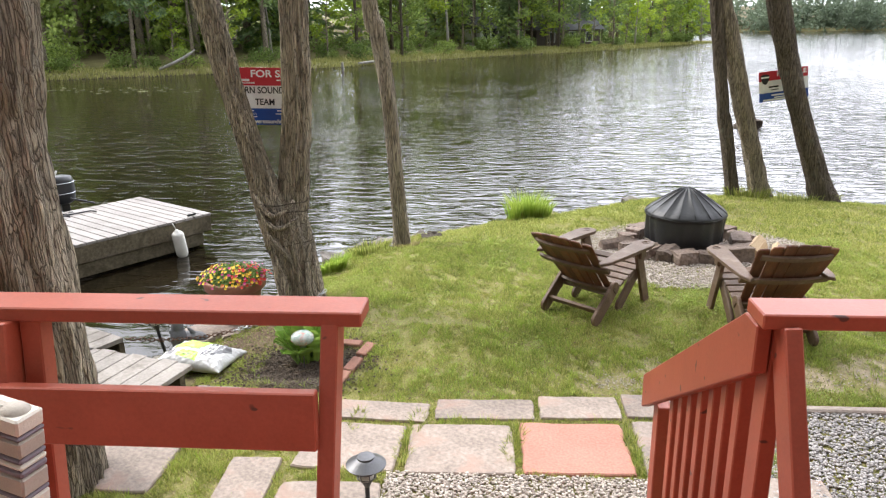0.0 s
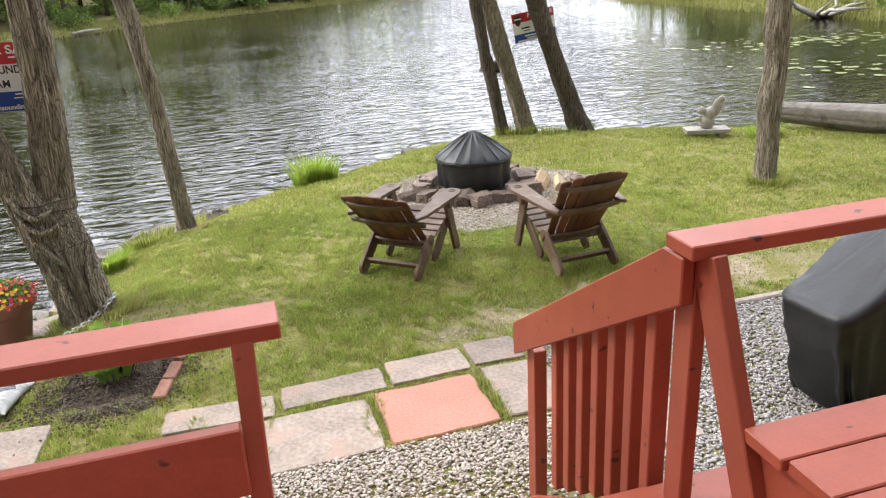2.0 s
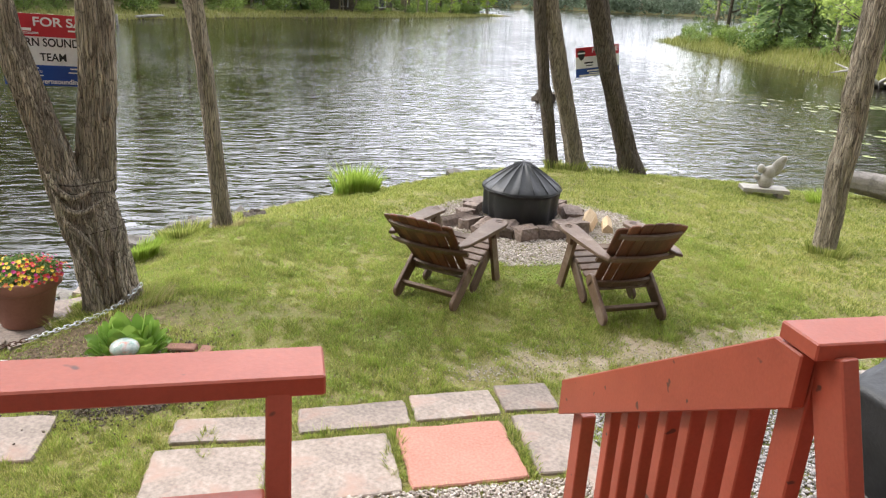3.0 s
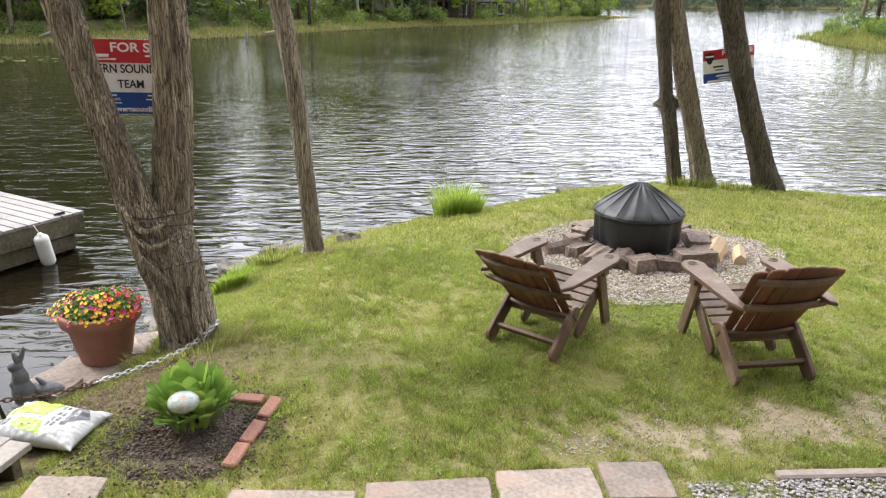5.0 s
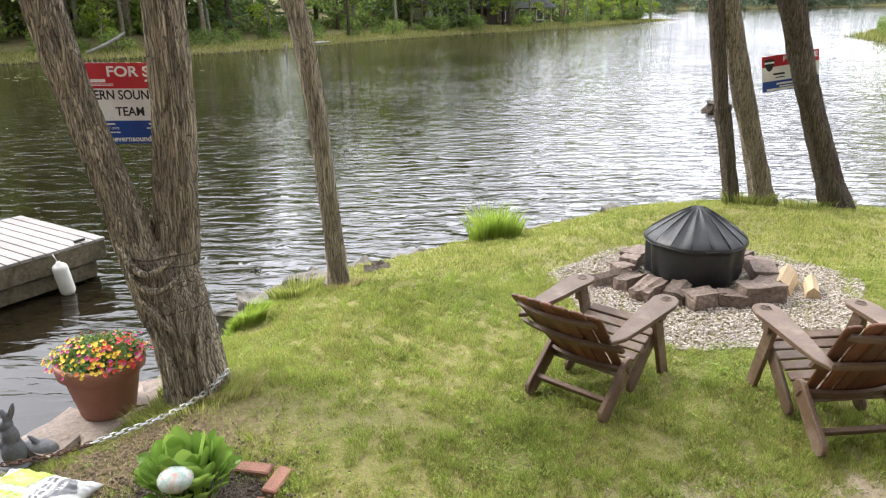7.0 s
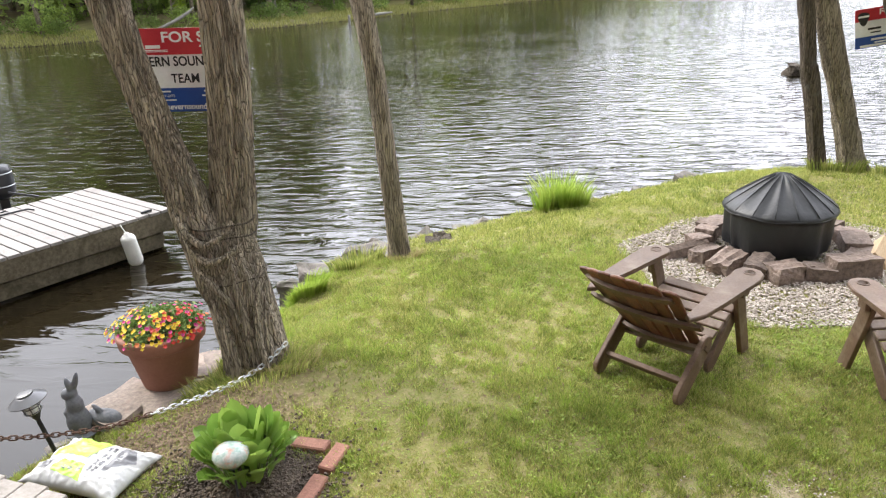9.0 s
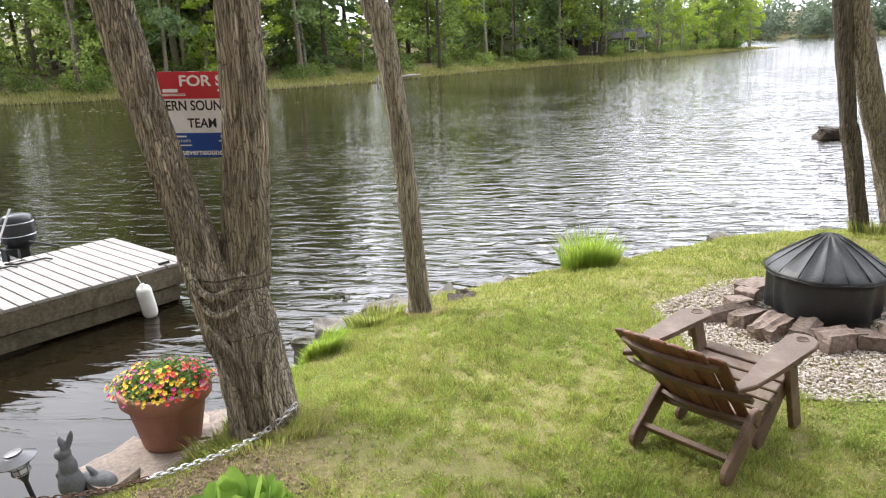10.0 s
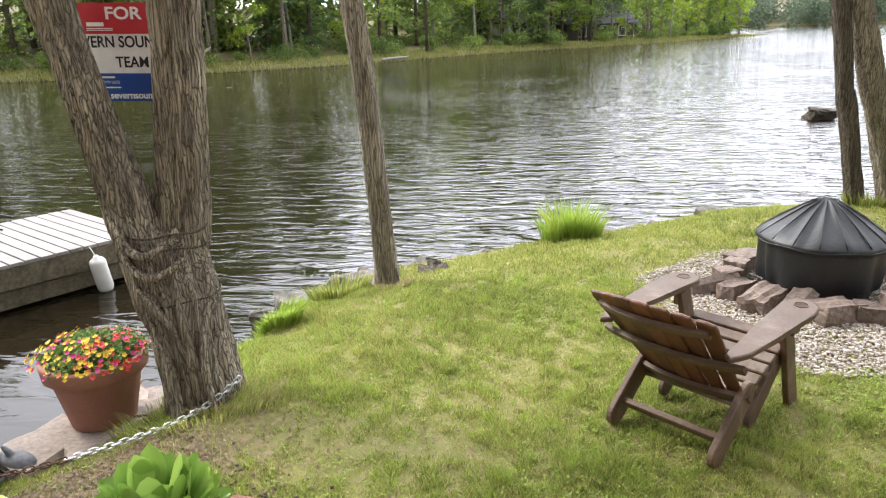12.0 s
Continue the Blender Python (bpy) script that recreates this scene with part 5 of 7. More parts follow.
for x, y, t in BRICKS:
    tagged(part("edging_brick", box(0.205, 0.085, 0.06, None, 0.008), M_BRICK, m=pose(x, y, gz(x, y) + 0.010, 3, -3, t)), "old red brick edging the flower bed", "brick", "bricks edging the bed")

ball = thing("garden_globe", pose(-1.24, 4.98, gz(-1.24, 4.98) + 0.03), "speckled white glass globe light on a thin stake", "garden ornament")
part("stake", lathe([(0.006, -0.05), (0.006, 0.18)], 8), M_LAMP, ball)
part("foot_plate", lathe([(0.045, -0.02), (0.05, -0.012), (0.01, -0.004)], 20), M_LAMP, ball)
part("globe", lathe([(0.025, 0.17)] + [(0.088 * math.sin(a), 0.245 - 0.056 * math.cos(a)) for a in np.linspace(0.4, 3.0, 12)], 24), surface("speckled_globe", (0.16, 0.30, 0.24), (0.50, 0.50, 0.48), 24, 0.2, spots=(0.52, 0.20, 0.15), relief=0.05), ball, smooth=True)


def path_lamp(m):
    ob = thing("solar_path_lamp", m, "grey metal solar path lamp on a stake", "path lamp", "solar path lamps")
    part("stake", lathe([(0.013, -0.20), (0.013, 0.15), (0.03, 0.185), (0.036, 0.20)], 12), M_BLACK, ob)
    part("lens", lathe([(0.036, 0.20), (0.040, 0.21), (0.046, 0.275), (0.03, 0.285)], 20), M_GLASSY, ob, smooth=True)
    for z in (0.215, 0.245, 0.272):
        part("cage_ring", tube([(0.050 * math.cos(a), 0.050 * math.sin(a), z, 0.003) for a in np.linspace(0, 2 * math.pi, 25)], 6), M_LAMP, ob)
    for k in range(6):
        a = k * math.pi / 3
        part("cage_bar", tube([(0.042 * math.cos(a), 0.042 * math.sin(a), 0.20, 0.003), (0.052 * math.cos(a), 0.052 * math.sin(a), 0.285, 0.003)], 6), M_LAMP, ob)
    part("cap", lathe([(0.105, 0.285), (0.106, 0.29), (0.055, 0.322), (0.045, 0.326), (0.045, 0.335), (0.02, 0.338)], 32), M_LAMP, ob)
    return ob


lamp = path_lamp(pose(-0.47, 3.36, 0.015))
copy_thing(lamp, pose(-2.63, 5.56, gz(-2.63, 5.56) + 0.14, 4, -9, 0))

# ---- chain from the tree ----
chain = thing("chain", pose(0, 0, 0), "steel chain hung from the tree, rusty at its far end", "chain")
link_steel, link_rust = None, None
cp = np.array([(-1.385, 6.33, 0.16), (-1.50, 6.15, 0.09), (-1.66, 5.98, 0.05), (-1.93, 5.79, 0.02), (-2.25, 5.60, 0.0), (-2.55, 5.47, 0.02), (-2.85, 5.34, 0.08)])
dense = np.array([p[:3] for p in smooth_line([(*p, 0) for p in cp], 40)])
dense[:, 2] = np.maximum(dense[:, 2], ground_z(dense[:, 0], dense[:, 1]) + 0.02)
arc = np.r_[0, np.cumsum(np.linalg.norm(np.diff(dense, axis=0), axis=1))]
count = int(arc[-1] / 0.036)


def chain_link():
    pts = [(0.013 * math.cos(a) , 0.0, 0.013 * math.sin(a) + (0.012 if math.sin(a) > 0 else -0.012), 0.0042) for a in np.linspace(0, 2 * math.pi, 17)]
    return tube(pts, 6, cap=False)


for i in range(count):
    s = (i + 0.5) * 0.036
    p = Vector([np.interp(s, arc, dense[:, k]) for k in range(3)])
    q = Vector([np.interp(s + 0.01, arc, dense[:, k]) for k in range(3)]) - p
    m = Matrix.Translation(p) @ q.to_track_quat("Z", "X").to_matrix().to_4x4() @ Matrix.Rotation(math.pi / 2 * (i % 2) + 0.3, 4, "Z")
    rust = s > 0.95
    if rust and link_rust is None:
        link_rust = part("link", chain_link(), M_RUST, chain, smooth=True, m=m)
    elif not rust and link_steel is None:
        link_steel = part("link", chain_link(), M_METAL, chain, smooth=True, m=m)
    else:
        link_mesh("link", (link_rust if rust else link_steel).data, None, chain, m=m)

# ---- soil bag, statues, log ----


def soil_bag():
    ob = thing("soil_bag", pose(-2.16, 5.235, gz(-2.1, 5.2) + 0.03, 0, 0, -14), "full white and lime-green plastic bag of potting soil", "bag")
    n, mm = 90, 60

    def skin(u, v, side):
        h = 0.075 * (max(0, 1 - u ** 4) * max(0, 1 - v ** 4)) ** 0.6
        x, y = u * (0.285 + 0.026 * abs(v) ** 3), v * (0.175 + 0.026 * abs(u) ** 3)
        z = 0.055 + side * h
        if side > 0:
            z += 0.016 * noise.noise(Vector((u * 3, v * 3, side))) + 0.009 * noise.noise(Vector((u * 8, v * 8, 4))) + 0.004 * noise.noise(Vector((u * 20, v * 14, 9)))
        return x, y, max(0.0, z)

    grid = {}
    bm = bmesh.new()
    for side in (1, -1):
        for i in range(n + 1):
            for j in range(mm + 1):
                if side < 0 and (i in (0, n) or j in (0, mm)):
                    grid[side, i, j] = grid[1, i, j]
                    continue
                grid[side, i, j] = bm.verts.new(skin(-1 + 2 * i / n, -1 + 2 * j / mm, side))
        for i in range(n):
            for j in range(mm):
                bm.faces.new((grid[side, i, j], grid[side, i + 1, j], grid[side, i + 1, j + 1], grid[side, i, j + 1]))
    sack = part("sack", bm, M_BAG_WHITE, ob, smooth=True)

    def print_panel(name, mat, corners, label):
        """A printed area that follows the bag's skin inside a quadrilateral of (u, v) corners."""
        pm = bmesh.new()
        rows = []
        a, b, c, d = [Vector(q) for q in corners]
        for i in range(21):
            row = []
            for j in range(21):
                q = a.lerp(b, i / 20).lerp(d.lerp(c, i / 20), j / 20)
                x, y, z = skin(q.x, q.y, 1)
                row.append(pm.verts.new((x, y, z + 0.0025)))
            rows.append(row)
        for p, q in zip(rows, rows[1:]):
            for k in range(20):
                pm.faces.new((p[k], q[k], q[k + 1], p[k + 1]))
        part(name, pm, mat, sack, label, smooth=True)

    print_panel("print_panel", M_BAG_GREEN, [(-0.86, -0.05), (-0.02, -0.05), (0.16, 0.82), (-0.55, 0.86)], "lime-green printed panel")
    print_panel("print_panel", M_BAG_GREEN, [(-0.52, -0.72), (0.22, -0.88), (0.10, -0.30), (-0.42, -0.28)], "lime-green printed panel")
    print_panel("print_panel", M_BAG_GREY, [(0.48, -0.42), (0.90, 0.30), (0.72, 0.70), (0.50, 0.78)], "dark grey printed panel")
    print_panel("print_panel", M_BAG_GREY, [(-0.86, -0.62), (-0.62, -0.72), (-0.56, -0.34), (-0.78, -0.40)], "dark grey printed panel")
    for u0 in (0.24, 0.36):
        for k in range(4):
            v0 = -0.55 + 0.31 * k
            print_panel("print_bar", M_BAG_GREY, [(u0 - 0.02, v0), (u0 + 0.05, v0), (u0 + 0.05, v0 + 0.22), (u0 - 0.02, v0 + 0.22)], "")
    for k in range(3):
        print_panel("print_bar", M_BAG_GREY, [(-0.30 + 0.15 * k, -0.62), (-0.19 + 0.15 * k, -0.64), (-0.19 + 0.15 * k, -0.50), (-0.30 + 0.15 * k, -0.48)], "")
    print_panel("print_bar", M_BAG_WHITE, [(0.58, 0.05), (0.66, 0.18), (0.64, 0.45), (0.57, 0.45)], "")


soil_bag()


def blob_union(balls, voxel):
    """A plain cast figure: overlapping ellipsoids joined into one skin."""
    bm = bmesh.new()
    for x, y, z, rx, ry, rz, tilt in balls:
        m = pose(x, y, z, 0, tilt, 0) @ Matrix.Diagonal((rx, ry, rz, 1))
        bmesh.ops.create_uvsphere(bm, u_segments=20, v_segments=14, radius=1, matrix=m)
    me = bpy.data.meshes.new("figure")
    bm.to_mesh(me)
    bm.free()
    tmp = bpy.data.objects.new("figure", me)
    scene.collection.objects.link(tmp)
    skin = tmp.modifiers.new("skin", "REMESH")
    skin.mode, skin.voxel_size = "VOXEL", voxel
    dg = bpy.context.evaluated_depsgraph_get()
    dg.update()
    joined = bpy.data.meshes.new_from_object(tmp.evaluated_get(dg))
    bpy.data.objects.remove(tmp)
    out = bmesh.new()
    out.from_mesh(joined)
    bmesh.ops.smooth_vert(out, verts=out.verts, factor=0.5, use_axis_x=True, use_axis_y=True, use_axis_z=True)
    return out


rabbit = part("rabbit_statue", blob_union([(0, 0, 0.10, 0.075, 0.07, 0.11, 0), (0.0, 0, 0.21, 0.055, 0.05, 0.085, 0), (-0.02, 0, 0.295, 0.055, 0.042, 0.042, -20), (0.035, 0.01, 0.38, 0.016, 0.024, 0.07, 18), (0.0, -0.015, 0.37, 0.015, 0.022, 0.05, -10), (-0.05, 0, 0.17, 0.025, 0.05, 0.03, 0), (0, 0, 0.012, 0.10, 0.085, 0.02, 0)], 0.009), M_GREY_STATUE, smooth=True, m=pose(-2.62, 5.84, gz(-2.62, 5.84) + 0.03, 0, 0, -5) @ Matrix.Scale(1.0, 4))
tagged(rabbit, "grey stone rabbit statue sitting upright by the water", "statue")
rabbit2 = part("rabbit_statue", blob_union([(0, 0, 0.07, 0.13, 0.075, 0.075, 0), (0.09, 0, 0.09, 0.06, 0.05, 0.05, 0), (0.03, 0.02, 0.15, 0.022, 0.02, 0.07, 50), (0.0, 0, 0.012, 0.13, 0.085, 0.018, 0)], 0.009), M_GREY_STATUE, smooth=True, m=pose(-2.49, 5.92, gz(-2.49, 5.92) + 0.02, 0, 0, 170) @ Matrix.Scale(0.88, 4))
tagged(rabbit2, "grey stone rabbit statue lying low by the water", "statue")

stat = part("garden_statue", blob_union([(0, 0, 0.10, 0.12, 0.10, 0.12, 0), (0.03, 0, 0.24, 0.09, 0.09, 0.12, 10), (-0.10, 0, 0.30, 0.06, 0.06, 0.07, 0), (0.14, 0, 0.34, 0.09, 0.06, 0.17, 20), (0.2, 0, 0.46, 0.06, 0.05, 0.08, 40), (-0.14, 0, 0.16, 0.06, 0.05, 0.04, 0)], 0.014), M_PALE_STATUE, smooth=True, m=pose(6.08, 9.12, gz(6.08, 9.12) + 0.115, 0, 0, -20) @ Matrix.Scale(0.85, 4))
tagged(stat, "pale cast-stone squirrel statue on a small bench", "statue")
plinth = thing("statue_bench", pose(6.08, 9.12, gz(6.08, 9.12) - 0.01, 0, 0, -20), "low pale stone bench under the statue", "plinth")
part("top", box(0.6, 0.28, 0.05, pose(0, 0, 0.105)), M_PALE_STATUE, plinth)
for s in (-0.2, 0.2):
    part("foot", box(0.08, 0.2, 0.09, pose(s, 0, 0.045)), M_PALE_STATUE, plinth)
log = part("driftwood_log", tube(smooth_line([(7.30, 9.25, 0.28, 0.14), (7.6, 8.9, 0.27, 0.165), (8.1, 8.2, 0.26, 0.20), (8.7, 7.4, 0.26, 0.23), (9.5, 6.4, 0.27, 0.25)], 14), 30, 0.12, 13, 77), M_LOG)
log.location.z = 0.02
tagged(log, "long grey weathered driftwood log lying on the lawn", "log")

# ---- covered barbecue ----


def grill():
    ob = thing("covered_barbecue", pose(3.37, 3.26, 0.0, 0, 0, 2), "barbecue grill under a black vinyl cover", "barbecue")
    bm = bmesh.new()
    n, rings = 96, []

    def shelf(x):
        """Height of the cover's top: low over the side shelves, high over the lid."""
        return 0.70 + 0.40 * ease((0.84 - abs(x - 0.04)) / 0.75)

    for j in range(19):
        u = min(1.0, j / 12)
        inset = max(0.0, (j - 12) / 6)
        ring = []
        for k in range(n):
            a = 2 * math.pi * k / n
            c, sn = math.cos(a), math.sin(a)
            ca, sa = math.copysign(abs(c) ** 0.28, c), math.copysign(abs(sn) ** 0.28, sn)
            hx, hy = 0.63 + 0.165 * u ** 0.8, 0.22 + 0.03 * u
            x, y = hx * ca * (1 - 0.97 * inset ** 1.4), hy * sa * (1 - 0.97 * inset ** 0.8)
            sag = 1 - u
            fold = sag * (0.030 * math.sin(15 * a + 2 * math.sin(3 * a)) + 0.03 * noise.noise(Vector((3 * c, 3 * sn, u * 1.5)))) + 0.026 * noise.noise(Vector((x * 5, y * 5, u * 4))) + 0.012 * noise.noise(Vector((x * 13, y * 13, u * 6)))
            top = float(shelf(x)) - 0.02 + 0.03 * math.sqrt(inset) + 0.012 * noise.noise(Vector((x * 5, y * 7, 2)))
            z = 0.06 + 0.03 * math.sin(7 * a) * sag + (top - 0.06) * u
            ring.append(bm.verts.new((x + fold * c, y + fold * sn, z)))
        rings.append(ring)
    for lo, hi in zip(rings, rings[1:]):
        for k in range(n):
            bm.faces.new((lo[k], lo[(k + 1) % n], hi[(k + 1) % n], hi[k]))
    bm.faces.new(rings[-1])
    cover = part("cover", bm, M_BLACK_COVER, ob, smooth=True)
    for sx in (-0.38, 0.38):
        for sy in (-0.18, 0.18):
            part("leg", box(0.04, 0.04, 0.45, pose(sx, sy, 0.28)), M_BLACK, ob)
            part("caster", lathe([(0.02, -0.02), (0.035, -0.015), (0.035, 0.015), (0.02, 0.02)], 16), M_BLACK, ob, m=pose(sx, sy, 0.036, 0, 90, 0))


grill()

# ---- striped canvas chair on the deck ----


def canvas_chair():
    ob = thing("canvas_deck_chair", pose(-0.755, 1.02, DECK_Z, 0, 0, -14), "folding deck chair with striped canvas back", "chair")
    for s in (-0.27, 0.27):
        part("back_post", beam((s, 0.0, 0.0), (s, 0.02, 0.90), 0.025, 0.035, (0, 1, 0)), M_LAMP, ob)
        part("front_leg", beam((s, -0.46, 0.0), (s, -0.46, 0.62), 0.025, 0.035, (0, 1, 0)), M_LAMP, ob)
        part("arm", box(0.05, 0.52, 0.022, pose(s, -0.22, 0.63)), M_GREYWOOD, ob)
        part("seat_rail", beam((s, -0.46, 0.42), (s, 0.0, 0.40), 0.025, 0.03), M_LAMP, ob)
    part("seat_canvas", box(0.54, 0.46, 0.012, pose(0, -0.23, 0.42), 0.004), M_STRIPE_BASE, ob)
    bands = [(0.0, 0.035, M_CANVAS_EDGE), (0.035, 0.06, M_STRIPE_BASE), (0.06, 0.072, M_STRIPE_A), (0.072, 0.10, M_STRIPE_B), (0.10, 0.108, M_STRIPE_A), (0.108, 0.14, M_STRIPE_BASE), (0.14, 0.152, M_STRIPE_A), (0.152, 0.162, M_STRIPE_B), (0.162, 0.172, M_STRIPE_A), (0.172, 0.20, M_STRIPE_BASE), (0.20, 0.208, M_STRIPE_A), (0.208, 0.235, M_STRIPE_B)]
    back = part("back_canvas", box(0.585, 0.030, 0.245, None, 0.012), M_STRIPE_BASE, ob, m=pose(0, 0.02, 1.0, 0, 7, 0))
    for a, b, mat in bands:
        part("stripe", box(0.624, 0.046, b - a - 0.001, pose(0, 0, -0.117 + (a + b) / 2), 0.003), mat, back)
    for sx in (-0.286, 0.286):
        part("sleeve", lathe([(0.012, -0.124), (0.020, -0.118), (0.020, 0.0), (0.020, 0.118), (0.013, 0.125)], 14), M_STRIPE_BASE, back, smooth=True, m=pose(sx, 0, 0))
    part("lower_canvas", box(0.57, 0.012, 0.30, pose(0, -0.02, 0.74, -6)), M_CANVAS_EDGE, ob)


canvas_chair()

# ---- sale signs ----


def lettering(text, size, material, parent, m, width=None, bold=0.0):
    cu = bpy.data.curves.new("text", "FONT")
    cu.body, cu.size, cu.align_x, cu.align_y, cu.extrude, cu.offset = text, size, "CENTER", "CENTER", 0.0008, bold
    tmp = bpy.data.objects.new("text", cu)
    scene.collection.objects.link(tmp)
    dg = bpy.context.evaluated_depsgraph_get()
    dg.update()
    me = bpy.data.meshes.new_from_object(tmp.evaluated_get(dg))
    bpy.data.objects.remove(tmp)
    if width:
        xs = [v.co.x for v in me.vertices]
        k = width / (max(xs) - min(xs))
        for v in me.vertices:
            v.co.x *= k
    me.materials.clear()
    return link_mesh("lettering", me, material, parent, m=m)


def sale_sign(m, w, h, label, variant):
    ob = thing("sale_sign", m, label, "sign", "real estate signs")
    up = pose(0, 0, 0, 90, 0, 0)
    part("board", box(w, 0.006, h, None, 0.001), M_SIGN_WHITE, ob)
    part("red_band", box(w, 0.004, h * 0.31, pose(0, -0.0045, h * 0.345), 0), M_SIGN_RED, ob)
    part("blue_band", box(w, 0.004, h * 0.29, pose(0, -0.0045, -h * 0.355), 0), M_SIGN_BLUE, ob)
    f = -0.008
    if variant == 1:
        lettering("FOR SALE", h * 0.17, M_SIGN_WHITE, ob, pose(0.085, f, h * 0.39) @ up, 0.43, 0.002)
        lettering("SEVERN SOUND", h * 0.16, M_INK, ob, pose(-0.085, f + 0.003, h * 0.105) @ up, 0.50, 0.0015)
        lettering("TEAM", h * 0.155, M_INK, ob, pose(-0.015, f + 0.003, -h * 0.10) @ up, 0.175, 0.0012)
        lettering("717-2472", h * 0.045, M_SIGN_WHITE, ob, pose(-w * 0.2, f, -h * 0.305) @ up)
        lettering("severnsounding", h * 0.10, M_SIGN_WHITE, ob, pose(0.0, f, -h * 0.44) @ up, 0.31, 0.0012)
        for x, z, bw, bh in ((-w * 0.27, h * 0.285, w * 0.13, 0.020), (-w * 0.24, h * 0.245, w * 0.2, 0.004), (-w * 0.24, h * 0.228, w * 0.2, 0.004), (w * 0.22, h * 0.285, w * 0.16, 0.012), (-w * 0.24, -h * 0.25, w * 0.14, 0.010), (-w * 0.22, -h * 0.355, w * 0.18, 0.007), (w * 0.2, -h * 0.25, w * 0.14, 0.010), (w * 0.2, -h * 0.305, w * 0.18, 0.008)):
            part("print_bar", box(bw, 0.002, bh, pose(x, f, z), 0), M_SIGN_WHITE, ob)
    else:
        lettering("FOR SALE", h * 0.20, M_SIGN_WHITE, ob, pose(w * 0.17, f, h * 0.37) @ up, w * 0.60, 0.002)
        emblem = part("emblem", lathe([(0.004, -0.08), (0.03, -0.06), (0.055, 0.0), (0.062, 0.03), (0.052, 0.052), (0.02, 0.065)], 20, 0.02), M_INK, ob, m=pose(-w * 0.37, f - 0.001, h * 0.26))
        part("emblem_band", box(0.11, 0.006, 0.02, pose(-w * 0.37, f - 0.002, h * 0.31), 0), M_SIGN_WHITE, ob)
        for x, z, bw, bh in ((-w * 0.20, -0.01, w * 0.20, 0.022), (-w * 0.18, -h * 0.12, w * 0.16, 0.012)):
            part("print_bar", box(bw, 0.002, bh, pose(x, f + 0.004, z), 0), M_INK, ob)
        for x, z, bw, bh in ((0, -h * 0.30, w * 0.5, 0.022), (-w * 0.05, -h * 0.38, w * 0.3, 0.015), (0, -h * 0.45, w * 0.85, 0.025)):
            part("print_bar", box(bw, 0.002, bh, pose(x, f, z), 0), M_SIGN_WHITE, ob)
    return ob


sale_sign(pose(-1.90, 6.655, 1.905, 0, 1.5, 6), 0.70, 0.51, "red, white and blue sale sign fixed behind the forked tree", 1)
sale_sign(pose(4.2, 10.85, 1.65, 0, -8, -3), 0.655, 0.42, "tilted red, white and blue sale sign behind a leaning tree", 2)

# ---- woods on the far shores ----


def far_broadleaf(seed, height, mat, bark, leaf=0.20, count=1500, low=0.16):
    ob = thing("tree", pose(0, 0, 0), "tall green broadleaf tree on the far shore", "tree", "woods on the far shore")
    r = random.Random(seed)
    pts = [(0, 0, -0.5, height * 0.013)]
    x = y = 0.0
    for k in range(1, 7):
        x, y = x + r.uniform(-0.12, 0.12), y + r.uniform(-0.12, 0.12)
        pts.append((x, y, height * 0.9 * k / 6, height * 0.012 * (1 - k / 6.6)))
    bm = tube(pts, 8)
    blobs, radii = [], []
    for k in range(17):
        f = low + (0.98 - low) * (k + r.random()) / 17
        a = r.uniform(0, 6.28)
        reach = height * 0.17 * math.sin(math.pi * min(1, 0.25 + 0.75 * (f - low) / (1 - low))) ** 0.6 * r.uniform(0.5, 1.1)
        z = height * f
        tx, ty = np.interp(z, [p[2] for p in pts], [p[0] for p in pts]), np.interp(z, [p[2] for p in pts], [p[1] for p in pts])
        ex, ey = tx + reach * math.cos(a), ty + reach * math.sin(a)
        tube([(tx, ty, z - reach * 0.4, 0.05), (ex, ey, z, 0.015)], 5, bm=bm)
        blobs.append((ex, ey, z))
        radii.append(height * r.uniform(0.055, 0.095))
    part("trunk", bm, bark, ob)
    v, f = leaf_cloud(blobs, radii, count, leaf, seed, 0.55)
    link_mesh("crown", raw_mesh("crown", v, f, 4, mat), None, ob)
    return ob


def far_conifer(seed, height, count=1900):
    ob = thing("conifer", pose(0, 0, 0), "dark green conifer on the far shore", "tree", "woods on the far shore")
    rng = np.random.default_rng(seed)
    bm = tube([(0, 0, -0.5, height * 0.014), (0, 0, height * 0.5, height * 0.009), (0, 0, height, 0.02)], 8)
    part("trunk", bm, M_BARK_DARK, ob)
    f = rng.uniform(0.06, 1.0, count) ** 0.9
    branch = rng.integers(0, 90, count)
    ang = branch * 2.399 + rng.normal(0, 0.12, count)
    level = (branch + 0.5) / 90
    f = 0.06 + 0.94 * level
    reach = height * 0.2 * (1 - f) ** 0.75 + 0.25
    d = reach * rng.uniform(0.1, 1, count) ** 0.7
    p = np.stack([d * np.cos(ang), d * np.sin(ang), height * f - 0.28 * d + rng.normal(0, 0.08, count)], 1)
    t = np.stack([np.cos(ang), np.sin(ang), -0.35 + 0 * ang], 1) + rng.normal(0, 0.25, (count, 3))
    t /= np.linalg.norm(t, axis=1)[:, None]
    b = np.cross(t, rng.normal(size=(count, 3)))
    b /= np.linalg.norm(b, axis=1)[:, None]
    s = rng.uniform(0.22, 0.42, count)[:, None]
    n = np.cross(t, b)
    v = np.stack([p - t * s, p - b * s * 0.3 + n * 0.05, p + t * s, p + b * s * 0.3 + n * 0.05], 1).reshape(-1, 3)
    link_mesh("needles", raw_mesh("needles", v, np.arange(count * 4), 4, M_NEEDLE), None, ob)
    return ob


